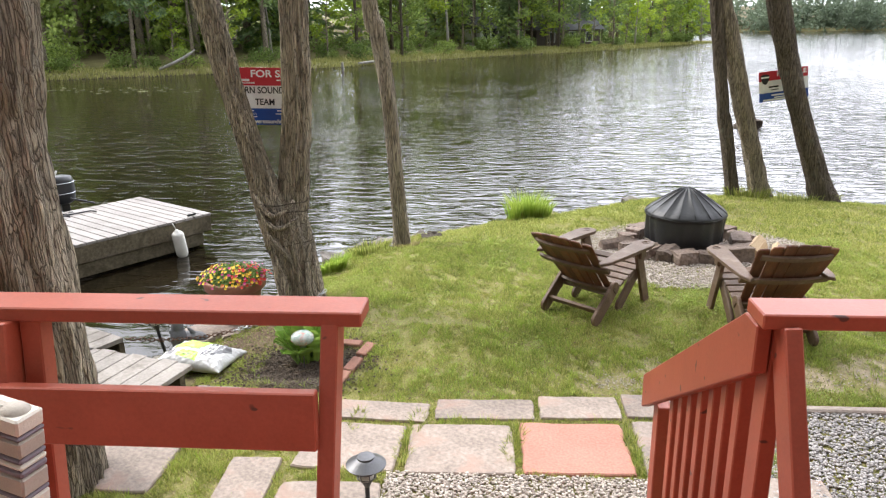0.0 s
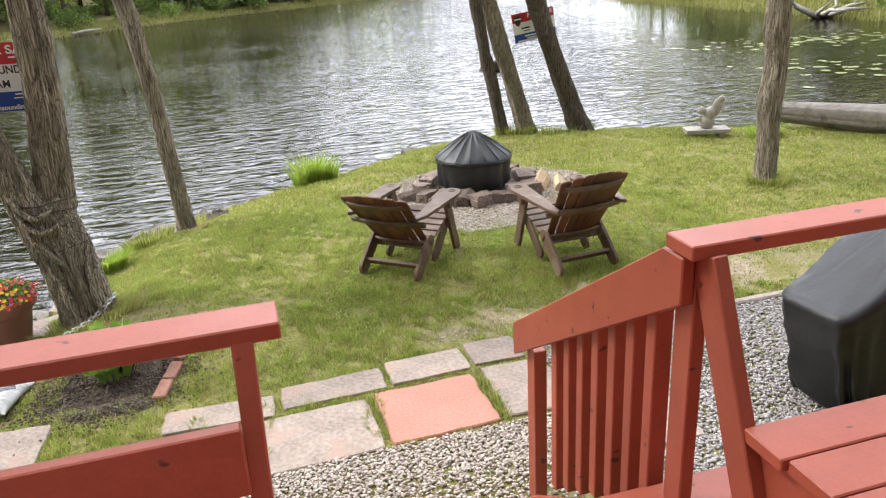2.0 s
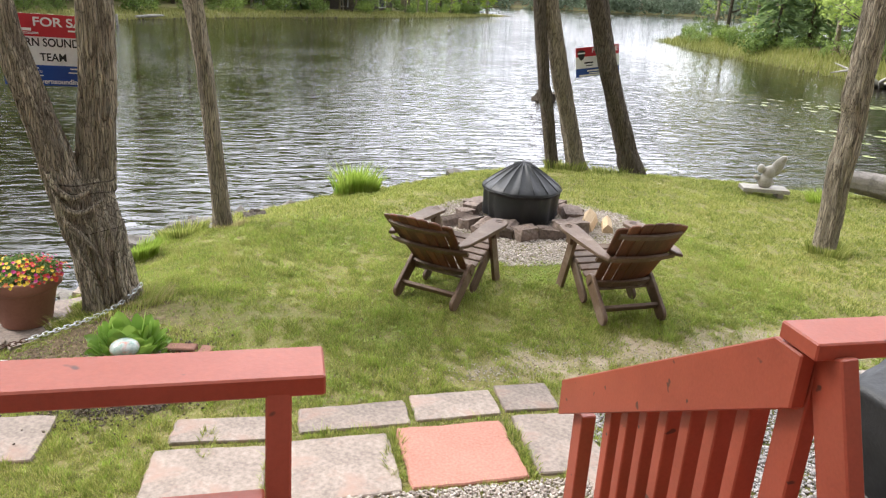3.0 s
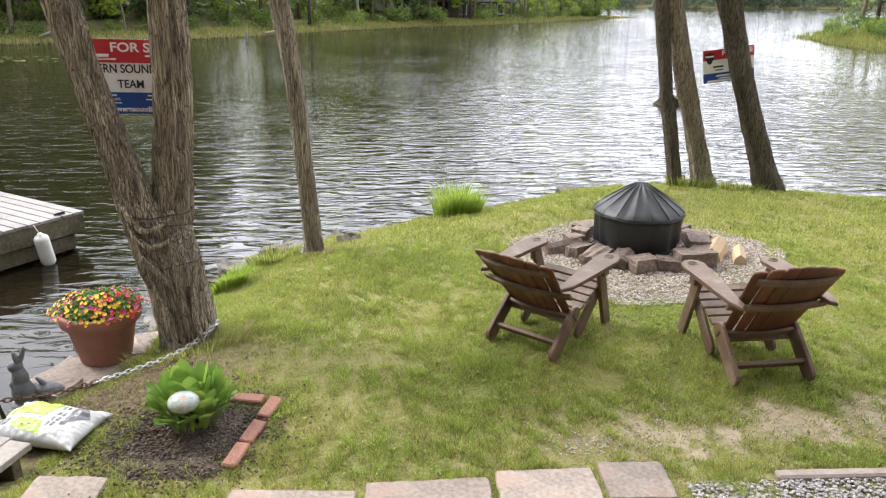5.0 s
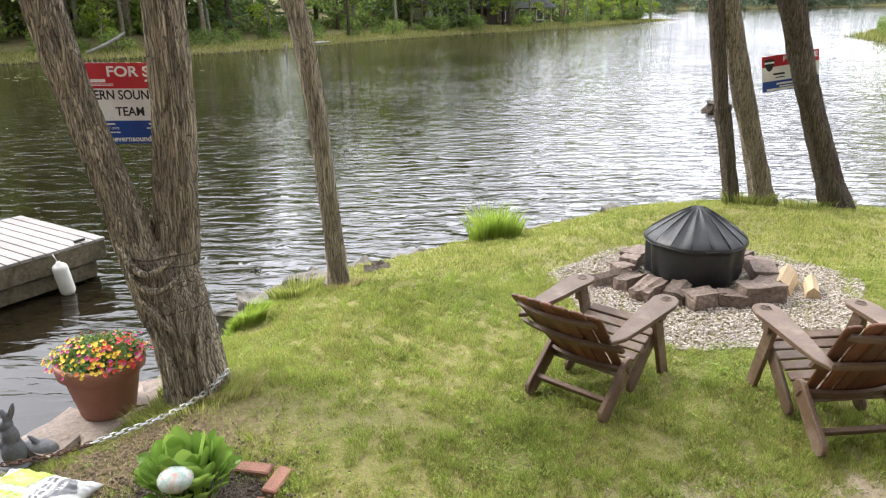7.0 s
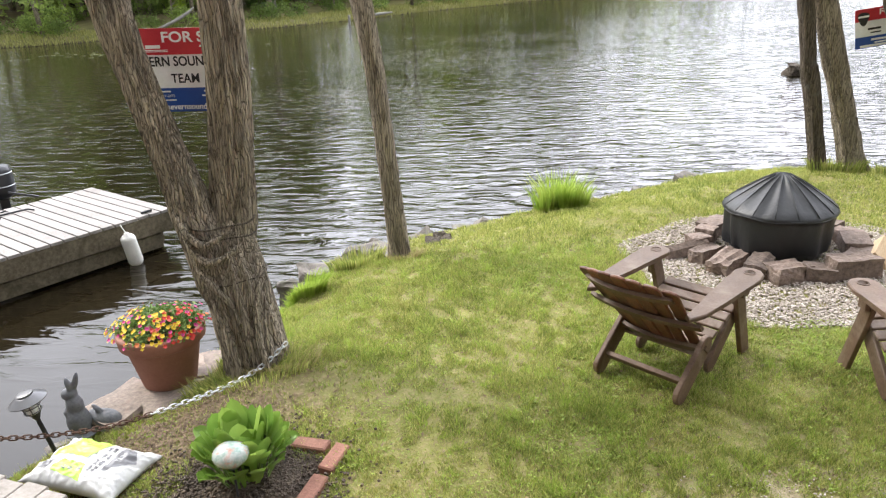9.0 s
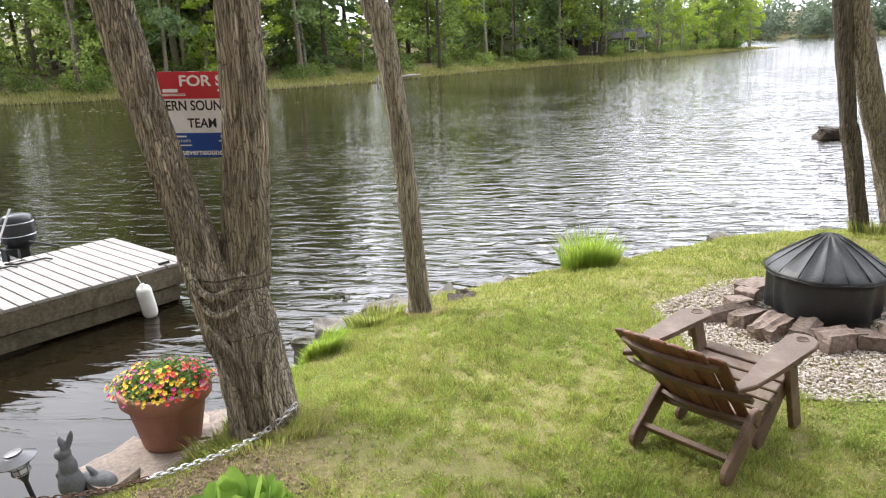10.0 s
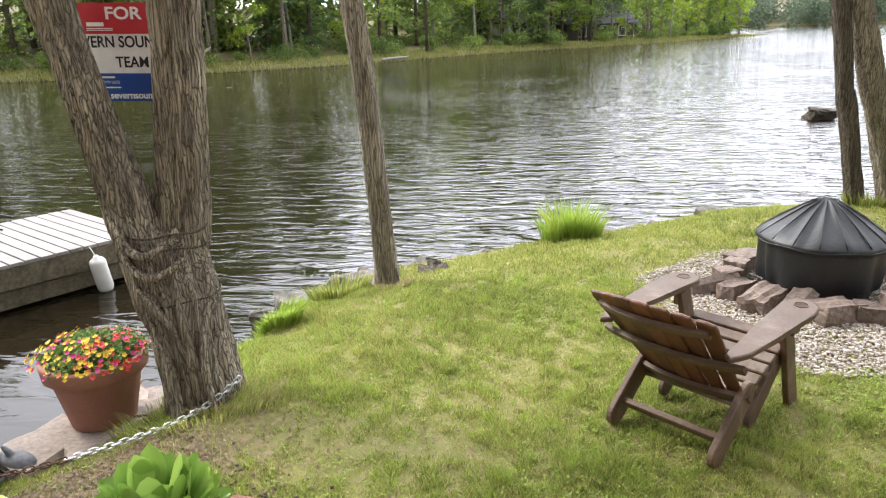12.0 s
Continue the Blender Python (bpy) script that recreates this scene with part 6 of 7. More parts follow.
def shrub(seed, mat, size):
    ob = thing("shrub", pose(0, 0, 0), "leafy green shrub on the lake bank", "shrub", "shrubs on the banks")
    r = random.Random(seed)
    blobs = [(r.uniform(-1, 1) * size * 0.6, r.uniform(-1, 1) * size * 0.5, size * r.uniform(0.15, 0.75)) for _ in range(9)]
    bm = bmesh.new()
    for b in blobs:
        tube([(0, 0, -0.2, 0.025), (b[0] * 0.6, b[1] * 0.6, b[2] * 0.7, 0.015), (*b, 0.008)], 5, bm=bm)
    part("stem", bm, M_BARK_DARK, ob)
    v, f = leaf_cloud(blobs, [size * 0.33] * 9, 620, 0.085 * size ** 0.5, seed, 0.9)
    link_mesh("foliage", raw_mesh("foliage", v, f, 4, mat), None, ob)
    return ob


WOODS = [far_broadleaf(1, 16, M_LEAF, M_BARK_DARK), far_broadleaf(2, 14, M_LEAF, M_BARK), far_conifer(3, 17), far_conifer(4, 13), far_broadleaf(5, 13, M_LEAF_BRIGHT, M_BIRCH, 0.18, 1100, 0.3), far_conifer(6, 9), far_broadleaf(7, 7, M_LEAF_BRIGHT, M_BARK, 0.15, 800, 0.18), far_broadleaf(8, 17, M_NEEDLE, M_BARK, 0.24, 1500, 0.26)]
SHRUBS = [shrub(11, M_BUSH, 1.3), shrub(12, M_BUSH, 2.0), shrub(13, M_LEAF, 1.6)]
used = set()


def plant(template, x, y, scale, turn):
    m = pose(x, y, gz(x, y), 0, 0, turn)
    if template in used:
        ob = copy_thing(template, m)
    else:
        used.add(template)
        ob = template
        ob.matrix_basis = m
    ob.scale = (scale, scale, scale)
    return ob


rnd = random.Random(21)


def along(line, s):
    lens = [math.dist(a, b) for a, b in zip(line, line[1:])]
    s *= sum(lens)
    for (a, b), ln in zip(zip(line, line[1:]), lens):
        if s <= ln:
            v = Vector(b) - Vector(a)
            return Vector(a) + v * (s / ln), Vector((-v.y, v.x)).normalized()
        s -= ln
    return Vector(line[-1]), Vector((0, 1))


WEST = FAR_SHORE[1:12]
for i in range(215):
    p, nrm = along(WEST, min(0.985, (i + rnd.random()) / 214))
    depth = rnd.choice((3.5, 5.5, 8, 11, 15, 20, 26, 33)) + rnd.uniform(-1.5, 1.5)
    if p.x > 20:
        depth = rnd.uniform(2, 9)
        if rnd.random() < 0.25:
            continue
    q = p + nrm * depth
    k = rnd.choice((0, 0, 1, 1, 1, 2, 3, 4, 7, 7) if depth > 7 else (0, 1, 1, 4, 5, 6, 6, 7, 7))
    plant(WOODS[k], q.x, q.y, rnd.uniform(0.8, 1.15) * (1.45 if depth > 9 else 1.0), rnd.uniform(0, 360))
for i in range(150):
    p, nrm = along(WEST, min(0.93, (i + rnd.random()) / 150))
    q = p + nrm * rnd.choice((2, 2.5, 3.5, 5, 7, 9, 12)) * rnd.uniform(0.8, 1.2)
    plant(rnd.choice(SHRUBS), q.x, q.y, rnd.uniform(0.5, 1.25), rnd.uniform(0, 360))
EAST = [(27.5, 20), (27.5, 27), (29, 40), (31, 52), (34, 65.5)]
for i in range(34):
    p, nrm = along(EAST, rnd.random() * 0.94)
    q = p - nrm * rnd.uniform(2.5, 16)
    plant(WOODS[rnd.choice((0, 1, 2, 3, 5, 7))], q.x, q.y, rnd.uniform(0.7, 1.1), rnd.uniform(0, 360))
for i in range(34):
    p, nrm = along(EAST, rnd.random())
    q = p - nrm * rnd.uniform(0.8, 4)
    plant(rnd.choice(SHRUBS), q.x, q.y, rnd.uniform(0.5, 1.0), rnd.uniform(0, 360))

# dense undergrowth and inner foliage of the near wood, uncountable
rng = np.random.default_rng(71)
s = rng.uniform(0, 0.86, 1300)
lens = np.array([math.dist(a, b) for a, b in zip(WEST, WEST[1:])])
cum = np.r_[0, np.cumsum(lens)] / lens.sum()
k = np.clip(np.searchsorted(cum, s) - 1, 0, len(lens) - 1)
dv = np.array([(b[0] - a[0], b[1] - a[1]) for a, b in zip(WEST, WEST[1:])])[k]
off = rng.uniform(9, 40, 1300)
fx = np.interp(s, cum, [p[0] for p in WEST]) - dv[:, 1] / lens[k] * off
fy = np.interp(s, cum, [p[1] for p in WEST]) + dv[:, 0] / lens[k] * off
fz = ground_z(fx, fy) + 17 * rng.uniform(0.01, 1, 1300) ** 1.5
v, f = leaf_cloud(np.stack([fx, fy, fz], 1), rng.uniform(1.0, 2.2, 1300), 75000, 0.27, 72, 0.7)
tagged(link_mesh("inner_woods", raw_mesh("inner_woods", v, f, 4, M_LEAF), None), "deep green inner foliage of the lakeside wood", "woods", kind="stuff")

# the distant wood across the open lake, uncountable, haze put in its colour
rng = np.random.default_rng(33)
fx = rng.uniform(-20, 420, 900)
fy = 262.5 - 0.05 * np.clip(fx - 170, 0, 400) + rng.uniform(0, 40, 900)
cz = ground_z(fx, fy)
hh = rng.uniform(11, 21, 900)
centres, radii = [], []
for k in range(5):
    centres.append(np.stack([fx + rng.normal(0, 1.5, 900), fy + rng.normal(0, 1, 900), cz + hh * (0.05 + 0.2 * k)], 1))
    radii.append(np.full(900, 2.9) * (1.1 - 0.13 * k))
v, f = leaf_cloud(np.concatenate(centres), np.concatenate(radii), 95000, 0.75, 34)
tagged(link_mesh("distant_woods", raw_mesh("distant_woods", v, f, 4, M_FARWOOD_HAZED), None), "green wooded shore across the lake, leaf colour paled for haze", "woods", kind="stuff")

# a cottage among the far trees


def cottage(m, w, d, h, label, wall):
    ob = thing("cottage", m, label, "house")
    part("wall", box(w, d, h, pose(0, 0, h / 2 - 0.4), 0.02), wall, ob)
    bm = bmesh.new()
    e, r = 0.5, d * 0.32
    vv = [bm.verts.new(p) for p in ((-w / 2 - e, -d / 2 - e, h - 0.45), (w / 2 + e, -d / 2 - e, h - 0.45), (w / 2 + e, d / 2 + e, h - 0.45), (-w / 2 - e, d / 2 + e, h - 0.45), (-w / 2 - e, 0, h + r), (w / 2 + e, 0, h + r))]
    for q in ((0, 1, 5, 4), (2, 3, 4, 5), (0, 4, 3), (1, 2, 5), (3, 2, 1, 0)):
        bm.faces.new([vv[i] for i in q])
    part("roof", bm, M_ROOF, ob)
    for x in (-w * 0.28, w * 0.05, w * 0.32):
        win = part("window", box(1.1, 0.08, 1.2, pose(x, -d / 2 - 0.02, 1.45), 0.01), M_PANE, ob)
        for s in (-0.6, 0.6):
            part("frame", box(0.1, 0.12, 1.4, pose(x + s, -d / 2 - 0.03, 1.45), 0.01), M_WHITE, win)
        for s in (-0.65, 0.65):
            part("frame", box(1.3, 0.12, 0.1, pose(x, -d / 2 - 0.03, 1.45 + s), 0.01), M_WHITE, win)
    return ob


for x, y, k, sc in ((4.0, 91.5, 0, 0.9), (6.5, 94.5, 6, 1.2), (8.0, 95.0, 1, 0.9), (10.5, 98.0, 7, 0.8), (12.5, 100.5, 6, 1.1), (3.0, 90.0, 6, 1.0)):
    plant(WOODS[k], x, y, sc, 40 * x)
cottage(pose(7.5, 105.0, gz(7.5, 105) - 0.8, 0, 0, 35), 11, 7, 2.8, "dark brown lakeside cottage half hidden by trees", M_DARK_SIDING)
cottage(pose(-1.5, 92.0, gz(-1.5, 92), 0, 0, 40), 4, 3, 2.4, "small white shed among the trees", M_WHITE)

# fallen pale trunk and driftwood on the banks
for pts, lab in (([(-24.9, 53.0, -0.25, 0.10), (-23.7, 53.3, 0.25, 0.12), (-22.8, 53.7, 0.75, 0.11), (-22.3, 54.0, 1.15, 0.05)], "pale fallen tree trunk on the far bank"), ([(-12.0, 64.0, -0.40, 0.10), (-11.0, 65.2, -0.32, 0.11), (-10.2, 66.4, -0.3, 0.06)], "grey driftwood trunk on the far bank")):
    tagged(part("fallen_trunk", tube(smooth_line(pts, 5), 10, 0.1), M_BIRCH), lab, "log", "fallen trunks")
for k in range(9):
    a = rnd.uniform(0, 6.28)
    tagged(part("driftwood_branch", tube([(27.2, 30.5, -0.6, 0.16), (27.2 + 1.3 * math.cos(a), 30.5 + 1.3 * math.sin(a), -0.3 + 0.5 * rnd.random(), 0.09), (27.2 + 2.3 * math.cos(a + 0.3), 30.5 + 2.3 * math.sin(a + 0.3), -0.2 + rnd.random(), 0.02)], 7), M_BIRCH), "bleached driftwood branch on the shore", "driftwood", "driftwood pile")
tagged(part("mooring_stake", tube([(-11.7, 56.0, WATER_Z - 0.4, 0.08), (-11.7, 56.0, WATER_Z + 0.55, 0.09), (-11.68, 56.0, WATER_Z + 0.7, 0.07)], 8), M_BIRCH), "weathered stake standing in the water", "stake")


def blades(px, py, height, width, seed, lean=0.5, z=None, segs=2):
    """Bent tapering grass blades rooted at the given places."""
    rng = np.random.default_rng(seed)
    n = len(px)
    a = rng.uniform(0, 2 * np.pi, n)
    h = height * rng.uniform(0.55, 1.25, n)
    l = h * lean * rng.uniform(0.2, 1.2, n)
    w = width * rng.uniform(0.7, 1.3, n)
    b = rng.uniform(0, 2 * np.pi, n)
    base = np.stack([px, py, (ground_z(px, py) if z is None else z) - 0.004], 1)
    side = np.stack([np.cos(b), np.sin(b), 0 * b], 1) * w[:, None] / 2
    d = np.stack([np.cos(a), np.sin(a), 0 * a], 1)
    mid = base + d * (l * 0.35)[:, None] + np.array([0, 0, 1]) * (h * 0.6)[:, None]
    tip = base + d * l[:, None] + np.array([0, 0, 1]) * h[:, None]
    v = np.stack([base - side, base + side, mid + side * 0.7, mid - side * 0.7, tip], 1).reshape(-1, 3)
    i = np.arange(n)[:, None] * 5
    tri = np.concatenate([i + 0, i + 1, i + 2, i + 0, i + 2, i + 3, i + 3, i + 2, i + 4], 1).ravel()
    return v, tri


def single_blades(px, py, height, width, seed, lean):
    """Thin leaning blades, one triangle each, for the mown lawn."""
    rng = np.random.default_rng(seed)
    n = len(px)
    a, b = rng.uniform(0, 2 * np.pi, n), rng.uniform(0, 2 * np.pi, n)
    h = height * rng.uniform(0.5, 1.3, n) * np.clip(1 + 0.18 * patchy(px, py, 3.0, 4) + 0.42 * patchy(px, py, 14.0, 6) + 0.40 * patchy(px, py, 38.0, 8), 0.35, 2.3)
    l, w = h * lean * rng.uniform(0.1, 1.2, n), width * rng.uniform(0.7, 1.4, n)
    base = np.stack([px, py, ground_z(px, py) - 0.003], 1)
    side = np.stack([np.cos(b), np.sin(b), 0 * b], 1) * w[:, None] / 2
    tip = base + np.stack([np.cos(a) * l, np.sin(a) * l, h], 1)
    return np.stack([base - side, base + side, tip], 1).reshape(-1, 3), np.arange(3 * n)


def lawn_stuff(name, px, py, height, width, seed, mat, label, lean=0.9):
    v, t = single_blades(px, py, height, width, seed, lean)
    return tagged(link_mesh(name, raw_mesh(name, v, t, 3, mat), None), label, "grass", kind="stuff")


def grass_stuff(name, px, py, height, width, seed, mat, label, lean=0.5):
    v, t = blades(px, py, height, width, seed, lean)
    return tagged(link_mesh(name, raw_mesh(name, v, t, 3, mat), None), label, "grass", kind="stuff")


# pale grass fringe of the far banks
s = rng.uniform(0, 0.97, 26000)
lens = np.array([math.dist(a, b) for a, b in zip(WEST, WEST[1:])])
cum = np.r_[0, np.cumsum(lens)] / lens.sum()
wx, wy = np.interp(s, cum, [p[0] for p in WEST]), np.interp(s, cum, [p[1] for p in WEST])
k = np.clip(np.searchsorted(cum, s) - 1, 0, len(lens) - 1)
dv = np.array([(b[0] - a[0], b[1] - a[1]) for a, b in zip(WEST, WEST[1:])])[k]
off = rng.uniform(0, 3.2, 26000) ** 1.2
nx, ny = -dv[:, 1] / lens[k], dv[:, 0] / lens[k]
grass_stuff("bank_grass", wx + nx * off, wy + ny * off, 0.30, 0.06, 41, M_REED, "yellow-green grass fringing the far bank")
s = rng.uniform(0, 1, 7000)
lens = np.array([math.dist(a, b) for a, b in zip(EAST, EAST[1:])])
cum = np.r_[0, np.cumsum(lens)] / lens.sum()
grass_stuff("reeds", np.interp(s, cum, [p[0] for p in EAST]) + rng.uniform(-0.6, 3, 7000), np.interp(s, cum, [p[1] for p in EAST]) + rng.uniform(-0.5, 0.5, 7000), 0.5, 0.05, 42, M_REED, "green reeds along the far bank")

# lily pads
pads = bmesh.new()
for i in range(230):
    if i < 120:
        x, y = 20.5 + rnd.gauss(0, 2.2), 23.2 + rnd.gauss(0, 1.0)
    elif i < 165:
        x, y = 16 + rnd.gauss(0, 1.2), 16.6 + rnd.gauss(0, 1.2)
    else:
        x, y = -20 + rnd.gauss(0, 4), 39.5 + rnd.gauss(0, 1.2)
    r, a0 = rnd.uniform(0.07, 0.16), rnd.uniform(0, 6.28)
    c = pads.verts.new((x, y, WATER_Z + 0.012))
    ring = [pads.verts.new((x + r * math.cos(a0 + q * 0.56), y + r * math.sin(a0 + q * 0.56), WATER_Z + 0.014)) for q in range(11)]
    for q in range(10):
        pads.faces.new((c, ring[q], ring[q + 1]))
tagged(part("lily_pads", pads, M_PAD), "pale green lily pads floating on the lake", "lily pads", kind="stuff")

# ---- lawn grass ----


def lawn_free(x, y):
    """Where grass grows: land by the house, off the slabs, gravel, soil and deck."""
    ok = inside(x, y, HOME) & (shore_distance(x, y, HOME_SHORE) > 0.12) & (y > 3.0)
    for x0, x1, y0, y1, kind in SLABS:
        ok &= ~((x > min(x0, x1) - 0.0) & (x < max(x0, x1) + 0.0) & (y > y0) & (y < y1))
    ok &= ~(((x - 2.36) / 1.24) ** 2 + ((y - 7.82) / 1.20) ** 2 < 0.95 + 0.12 * np.sin(5 * np.arctan2(y - 7.82, x - 2.36)) + 0.08 * wave(x, y, 6.0, 2))
    ok &= ~((x > 1.95) & (y < 4.57)) & ~((x > -0.42) & (y < 3.70))
    ok &= ~(((x + 1.28) / 0.30) ** 4 + ((y - 5.02) / 0.25) ** 4 < 1)
    ok &= ~((x < -2.1) & (x > -3.6) & (y > 4.3) & (y < 5.1)) & ~(np.hypot(x + 2.27, y - 6.38) < 0.33)
    return ok


def thin(x, y):
    """Share of grass that stands: worn patches by the path and scattered dry spots."""
    t = 0.76 + 0.10 * patchy(x, y, 2.2, 3) + 0.16 * patchy(x, y, 7.5, 5) + 0.30 * patchy(x, y, 26.0, 7)
    for cx, cy, rx, ry, k in ((1.55, 5.0, 0.6, 0.2, 0.6), (2.7, 4.95, 0.7, 0.2, 0.75), (3.7, 5.0, 1.0, 0.26, 1.2), (1.1, 4.85, 0.35, 0.12, 0.5), (-0.45, 7.0, 0.3, 0.2, 0.45), (0.0, 6.3, 0.35, 0.2, 0.4), (-0.6, 5.9, 0.35, 0.2, 0.5), (-0.75, 7.6, 0.18, 0.12, 0.7), (-1.25, 5.9, 0.42, 0.28, 0.85), (-2.0, 5.6, 0.6, 0.36, 0.8), (-1.6, 5.5, 0.4, 0.3, 0.55), (-1.45, 5.95, 0.4, 0.22, 0.7), (-1.0, 4.95, 0.22, 0.3, 0.6), (-1.1, 4.6, 0.5, 0.2, 0.5), (0.0, 5.0, 0.6, 0.2, 0.35)):
        t = t - k * np.exp(-((x - cx) / rx) ** 2 - ((y - cy) / ry) ** 2)
    return np.clip(t, 0.06, 1)


rng = np.random.default_rng(51)


def sow(n, x0, x1, y0, y1):
    x, y = rng.uniform(x0, x1, n), rng.uniform(y0, y1, n)
    keep = lawn_free(x, y) & (rng.uniform(0, 1, n) < thin(x, y))
    return x[keep], y[keep]


gx, gy = sow(1150000, -3.0, 4.2, 3.1, 8.2)
lawn_stuff("lawn_grass", gx, gy, 0.027, 0.0056, 52, M_GRASS, "short patchy green lawn grass")
gx, gy = sow(380000, -2.6, 9.5, 8.2, 12.0)
lawn_stuff("lawn_grass", gx, gy, 0.032, 0.009, 53, M_GRASS, "short green lawn grass")
gx, gy = sow(170000, 4.2, 9.5, 4.7, 8.2)
lawn_stuff("lawn_grass", gx, gy, 0.030, 0.009, 54, M_GRASS, "short green lawn grass")
gx, gy = sow(110000, -3.0, 4.2, 3.1, 8.2)
lawn_stuff("dry_grass", gx, gy, 0.022, 0.005, 55, M_DRYGRASS, "dry straw-coloured grass in the lawn", 1.5)
keep = rng.uniform(0, 1, len(gx)) < 0.05
gx, gy = gx[keep], gy[keep]
tx, ty = (gx[:, None] + rng.normal(0, 0.018, (len(gx), 12))).ravel(), (gy[:, None] + rng.normal(0, 0.018, (len(gx), 12))).ravel()
keep = lawn_free(tx, ty)
lawn_stuff("grass_tufts", tx[keep], ty[keep], 0.048, 0.006, 56, M_TUFT, "taller bright tufts scattered in the lawn", 0.9)


def flat_leaves(px, py, size, seed, lift, tilt):
    """Small pointed leaves lying about the turf, each a bent quad."""
    r = np.random.default_rng(seed)
    n = len(px)
    a, s = r.uniform(0, 2 * np.pi, n), size * r.uniform(0.5, 1.4, n)
    base = np.stack([px, py, ground_z(px, py) + lift * r.uniform(0.1, 1, n)], 1)
    d = np.stack([np.cos(a), np.sin(a), r.uniform(-tilt, tilt, n)], 1) * s[:, None]
    w = np.stack([-np.sin(a), np.cos(a), r.uniform(-tilt, tilt, n)], 1) * s[:, None] * 0.42
    v = np.stack([base - d, base + w, base + d, base - w], 1).reshape(-1, 3)
    return v, np.arange(4 * n)


def leaf_stuff(name, px, py, size, seed, lift, tilt, mat, label, category):
    v, f = flat_leaves(px, py, size, seed, lift, tilt)
    tagged(link_mesh(name, raw_mesh(name, v, f, 4, mat), None), label, category, kind="stuff")


M_CLOVER = leafy("clover_leaves", (0.07, 0.14, 0.022), (0.34, 0.43, 0.085), 3, 0.3, 0.75)
M_DEADLEAF = leafy("dead_leaves", (0.07, 0.045, 0.028), (0.36, 0.26, 0.16), 6, 0.15, 0.7)
gx, gy = sow(150000, -2.2, 4.2, 4.6, 8.4)
keep = rng.uniform(0, 1, len(gx)) < np.clip(0.35 + 0.5 * patchy(gx, gy, 4.0, 17), 0.03, 1)
leaf_stuff("lawn_clover", gx[keep], gy[keep], 0.0085, 58, 0.032, 0.5, M_CLOVER, "small round clover leaves among the lawn grass", "clover")
dx, dy = rng.normal(-1.85, 0.42, 5200), rng.normal(5.6, 0.26, 5200)
ex, ey = rng.uniform(-2.0, 3.6, 3200), rng.uniform(4.5, 8.6, 3200)
dx, dy = np.r_[dx, ex], np.r_[dy, ey]
keep = lawn_free(dx, dy)
leaf_stuff("leaf_litter", dx[keep], dy[keep], 0.012, 59, 0.022, 0.6, M_DEADLEAF, "brown dead leaves and bark scraps on the ground", "leaf litter")


def clump(name, x, y, rx, ry, n, height, width, seed, mat, label, lean=0.6):
    r = np.random.default_rng(seed)
    a, d = r.uniform(0, 6.28, n), np.sqrt(r.uniform(0, 1, n))
    px, py = x + rx * d * np.cos(a), y + ry * d * np.sin(a)
    v, t = blades(px, py, height, width, seed, lean)
    me = raw_mesh(name, v - np.array([x, y, gz(x, y)]), t, 3, mat)
    return tagged(link_mesh(name, me, None, m=pose(x, y, gz(x, y))), label, "grass")


for i, (x, y, h) in enumerate(((0.44, 9.80, 0.27), (0.53, 9.84, 0.36), (0.63, 9.82, 0.38), (0.73, 9.86, 0.33), (0.83, 9.9, 0.22))):
    clump("grass_tuft", x, y, 0.09, 0.10, 170, h, 0.013, 610 + i, M_TUFT, "tall bright green grass tuft on the bank", 0.6)
clump("grass_tuft", -1.72, 7.80, 0.20, 0.10, 1300, 0.17, 0.010, 62, M_TUFT, "lush low grass clump on the bank", 0.7)
clump("grass_tuft", -1.35, 8.35, 0.25, 0.15, 700, 0.12, 0.010, 63, M_GRASS, "lush low grass clump on the bank", 0.7)
clump("grass_tuft", -1.40, 6.20, 0.26, 0.12, 420, 0.075, 0.007, 64, M_DRYGRASS, "dry grass round the tree's foot", 0.9)
clump("grass_tuft", -1.6, 6.15, 0.45, 0.2, 900, 0.09, 0.006, 65, M_GRASS, "grass round the tree's foot", 0.9)
clump("grass_tuft", 3.8, 10.65, 0.32, 0.12, 500, 0.16, 0.010, 66, M_GRASS, "long grass round the trees' feet", 0.6)
clump("grass_tuft", 4.6, 10.55, 0.45, 0.12, 500, 0.12, 0.010, 67, M_GRASS, "long grass round the trees' feet", 0.6)
clump("grass_tuft", 6.75, 8.75, 0.22, 0.16, 500, 0.16, 0.010, 168, M_TUFT, "low leafy clump beside the statue", 0.9)
clump("grass_tuft", 5.28, 6.85, 0.22, 0.2, 700, 0.12, 0.008, 68, M_GRASS, "long grass round the tree's foot", 0.6)
clump("grass_tuft", -0.85, 8.2, 0.16, 0.10, 260, 0.07, 0.007, 69, M_DRYGRASS, "dry grass round the tree's foot", 0.8)
for i, (x, y) in enumerate(((0.30, 3.95), (0.34, 4.1), (1.04, 4.05), (1.05, 3.86), (-0.35, 3.9), (-0.3, 4.25), (-0.7, 4.24))):
    clump("grass_tuft", x, y, 0.04, 0.13, 160, 0.05, 0.005, 80 + i, M_GRASS, "grass growing in the joint between pavers", 0.8)

# ---- gravel ----


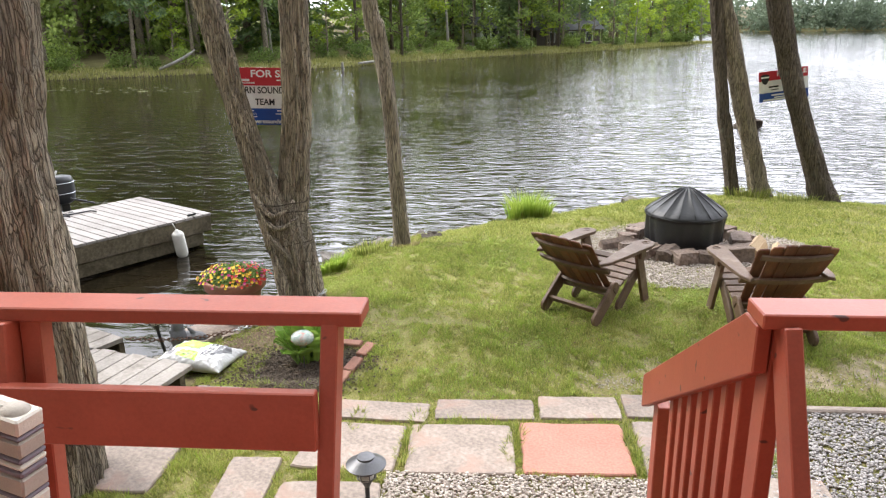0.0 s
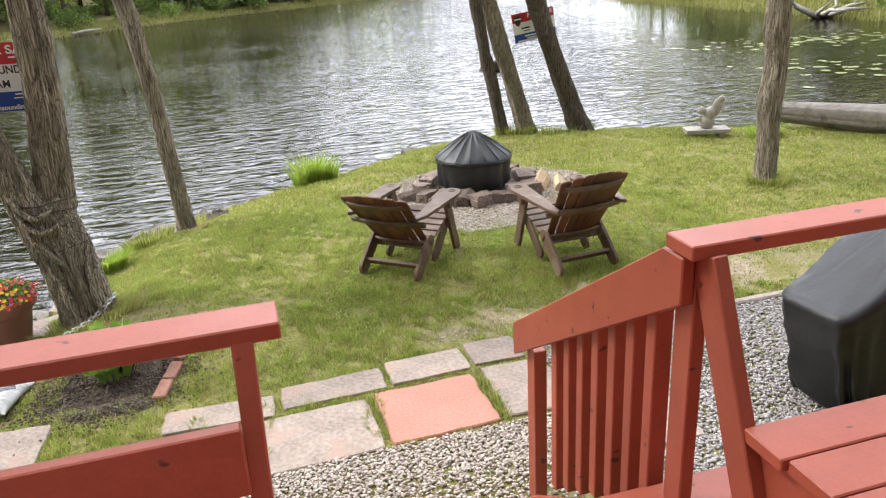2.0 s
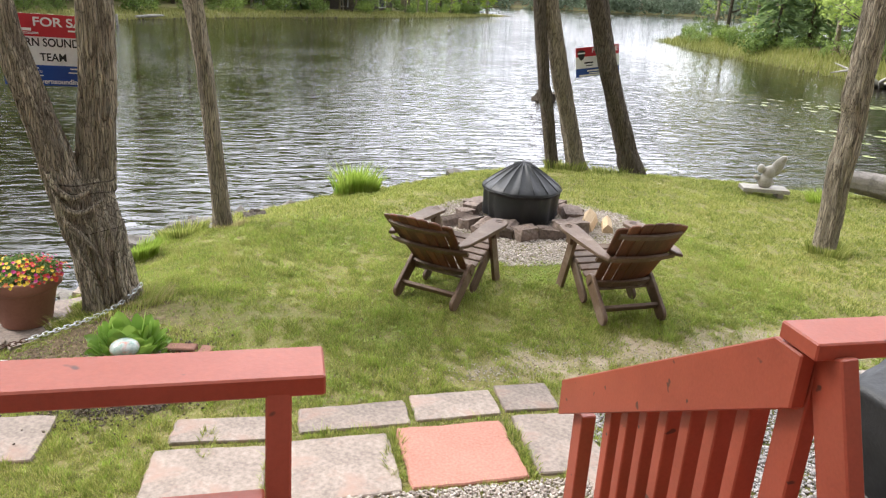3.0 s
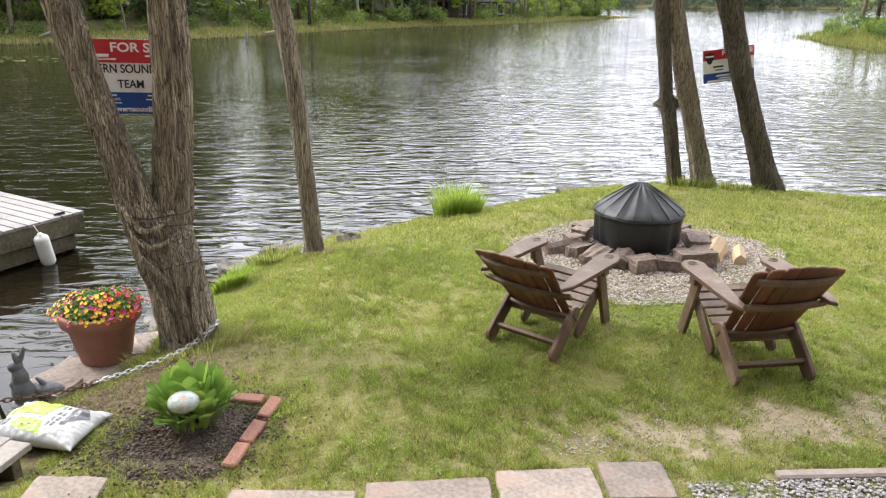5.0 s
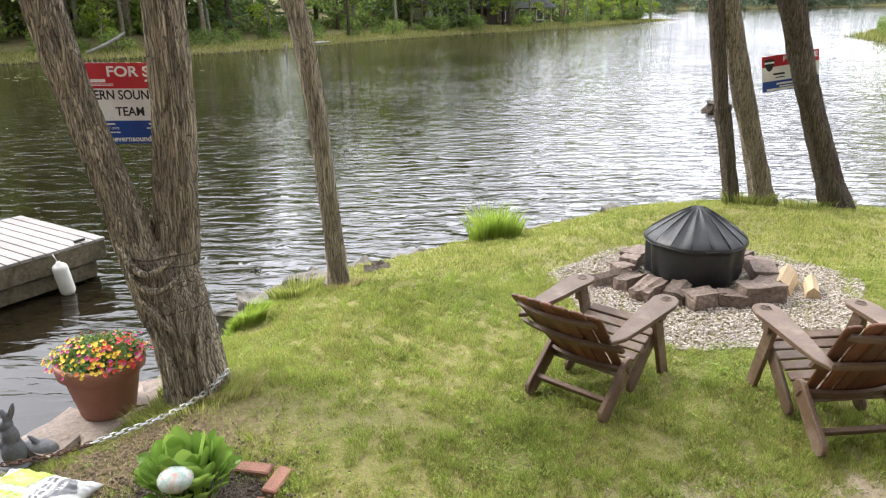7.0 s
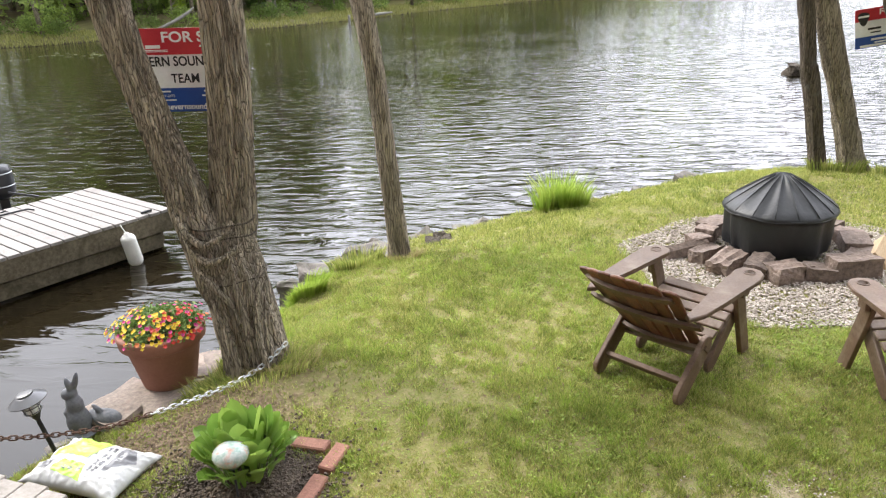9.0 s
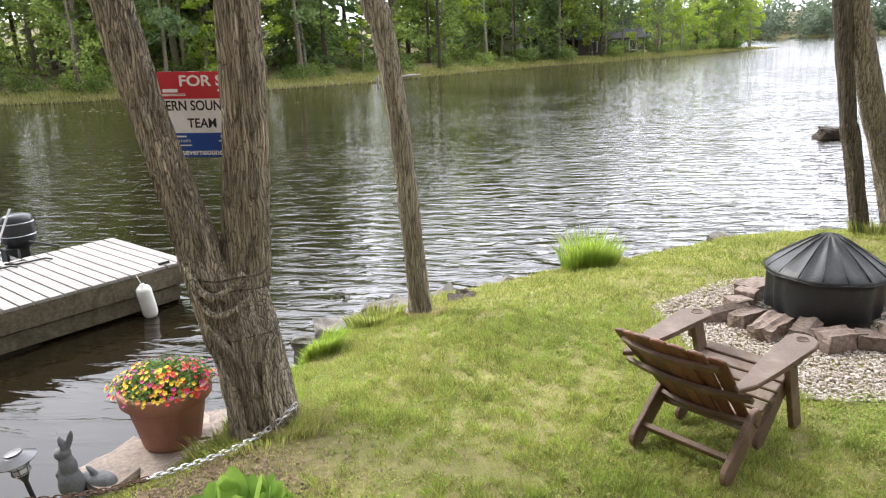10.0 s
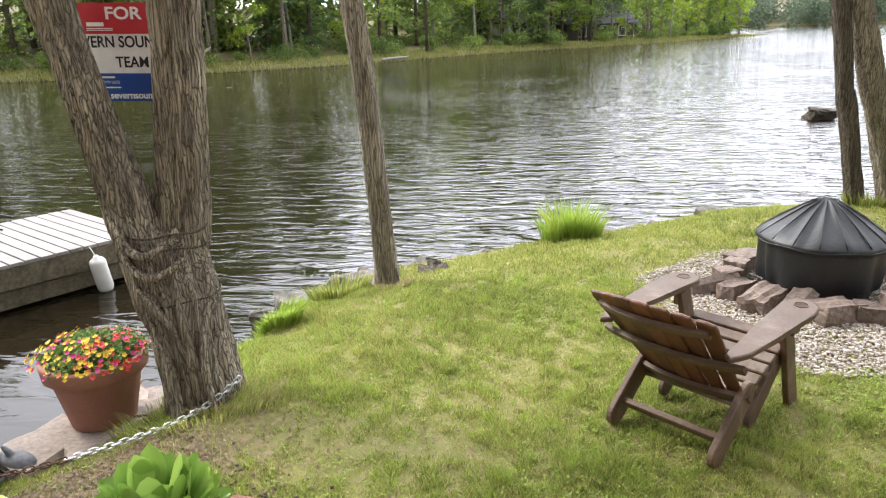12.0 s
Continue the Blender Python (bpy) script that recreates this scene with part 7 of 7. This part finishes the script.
def pebbles(x, y, size, seed, z=None):
    rng = np.random.default_rng(seed)
    n = len(x)
    ico = bmesh.new()
    bmesh.ops.create_uvsphere(ico, u_segments=5, v_segments=3, radius=1)
    bmesh.ops.triangulate(ico, faces=ico.faces[:])
    ico.verts.index_update()
    base = np.array([v.co for v in ico.verts])
    faces = np.array([[v.index for v in f.verts] for f in ico.faces])
    ico.free()
    s = size * rng.uniform(0.5, 1.25, (n, 1, 1)) * np.stack([rng.uniform(0.8, 1.5, n), rng.uniform(0.7, 1.1, n), rng.uniform(0.45, 0.75, n)], 1)[:, None]
    a = rng.uniform(0, 2 * np.pi, n)
    p = base[None] * s * rng.uniform(0.85, 1.15, (n, len(base), 1))
    c, sn = np.cos(a)[:, None], np.sin(a)[:, None]
    q = np.stack([p[..., 0] * c - p[..., 1] * sn, p[..., 0] * sn + p[..., 1] * c, p[..., 2]], 2)
    q += np.stack([x, y, ground_z(x, y) + (0.004 if z is None else z) + rng.uniform(0, 0.014, n)], 1)[:, None]
    f = (faces[None] + (np.arange(n) * len(base))[:, None, None]).ravel()
    return q.reshape(-1, 3), f


a, d = rng.uniform(0, 6.2832, 24000), np.sqrt(rng.uniform(0, 1.0, 24000))
edge = 1 + 0.05 * np.sin(5 * a) + 0.03 * np.sin(9 * a + 1)
px, py = 2.36 + 1.30 * d * edge * np.cos(a), 7.82 + 1.25 * d * edge * np.sin(a)
v, f = pebbles(px, py, 0.0105, 91)
tagged(link_mesh("fire_pit_gravel", raw_mesh("fire_pit_gravel", v, f, 3, M_PEBBLE), None), "pale beige gravel round the fire pit", "gravel", kind="stuff")
px, py = rng.uniform(1.5, 4.6, 24000), rng.uniform(2.9, 4.50, 24000)
v, f = pebbles(px, py, 0.0110, 92)
tagged(link_mesh("gravel_bed", raw_mesh("gravel_bed", v, f, 3, M_PEBBLE_GREY), None), "grey crushed gravel beside the deck stair", "gravel", kind="stuff")
px, py = rng.uniform(-0.42, 1.5, 9000), 3.70 - np.abs(rng.normal(0, 0.42, 9000))
v, f = pebbles(px, py, 0.0100, 93)
tagged(link_mesh("path_gravel", raw_mesh("path_gravel", v, f, 3, M_PEBBLE), None), "mixed beige gravel at the foot of the stair", "gravel", kind="stuff")
px, py = rng.normal(-1.28, 0.24, 3600), rng.normal(5.0, 0.20, 3600)
v, f = pebbles(px, py, 0.0095, 94, 0.018)
tagged(link_mesh("soil_crumbs", raw_mesh("soil_crumbs", v, f, 3, M_SOIL), None), "loose dark soil crumbs of the flower bed", "soil", kind="stuff")
px = np.concatenate([rng.normal(cx, rx, 260) for cx, cy, rx, ry in ((1.55, 5.02, 0.38, 0.1), (2.7, 4.95, 0.4, 0.1), (3.8, 5.2, 0.5, 0.14), (1.05, 4.84, 0.18, 0.06))])
py = np.concatenate([rng.normal(cy, ry, 260) for cx, cy, rx, ry in ((1.55, 5.02, 0.38, 0.1), (2.7, 4.95, 0.4, 0.1), (3.8, 5.2, 0.5, 0.14), (1.05, 4.84, 0.18, 0.06))])
v, f = pebbles(px, py, 0.006, 95)
tagged(link_mesh("dirt_grit", raw_mesh("dirt_grit", v, f, 3, M_PEBBLE), None), "fine pale grit in worn spots of the lawn", "gravel", kind="stuff")
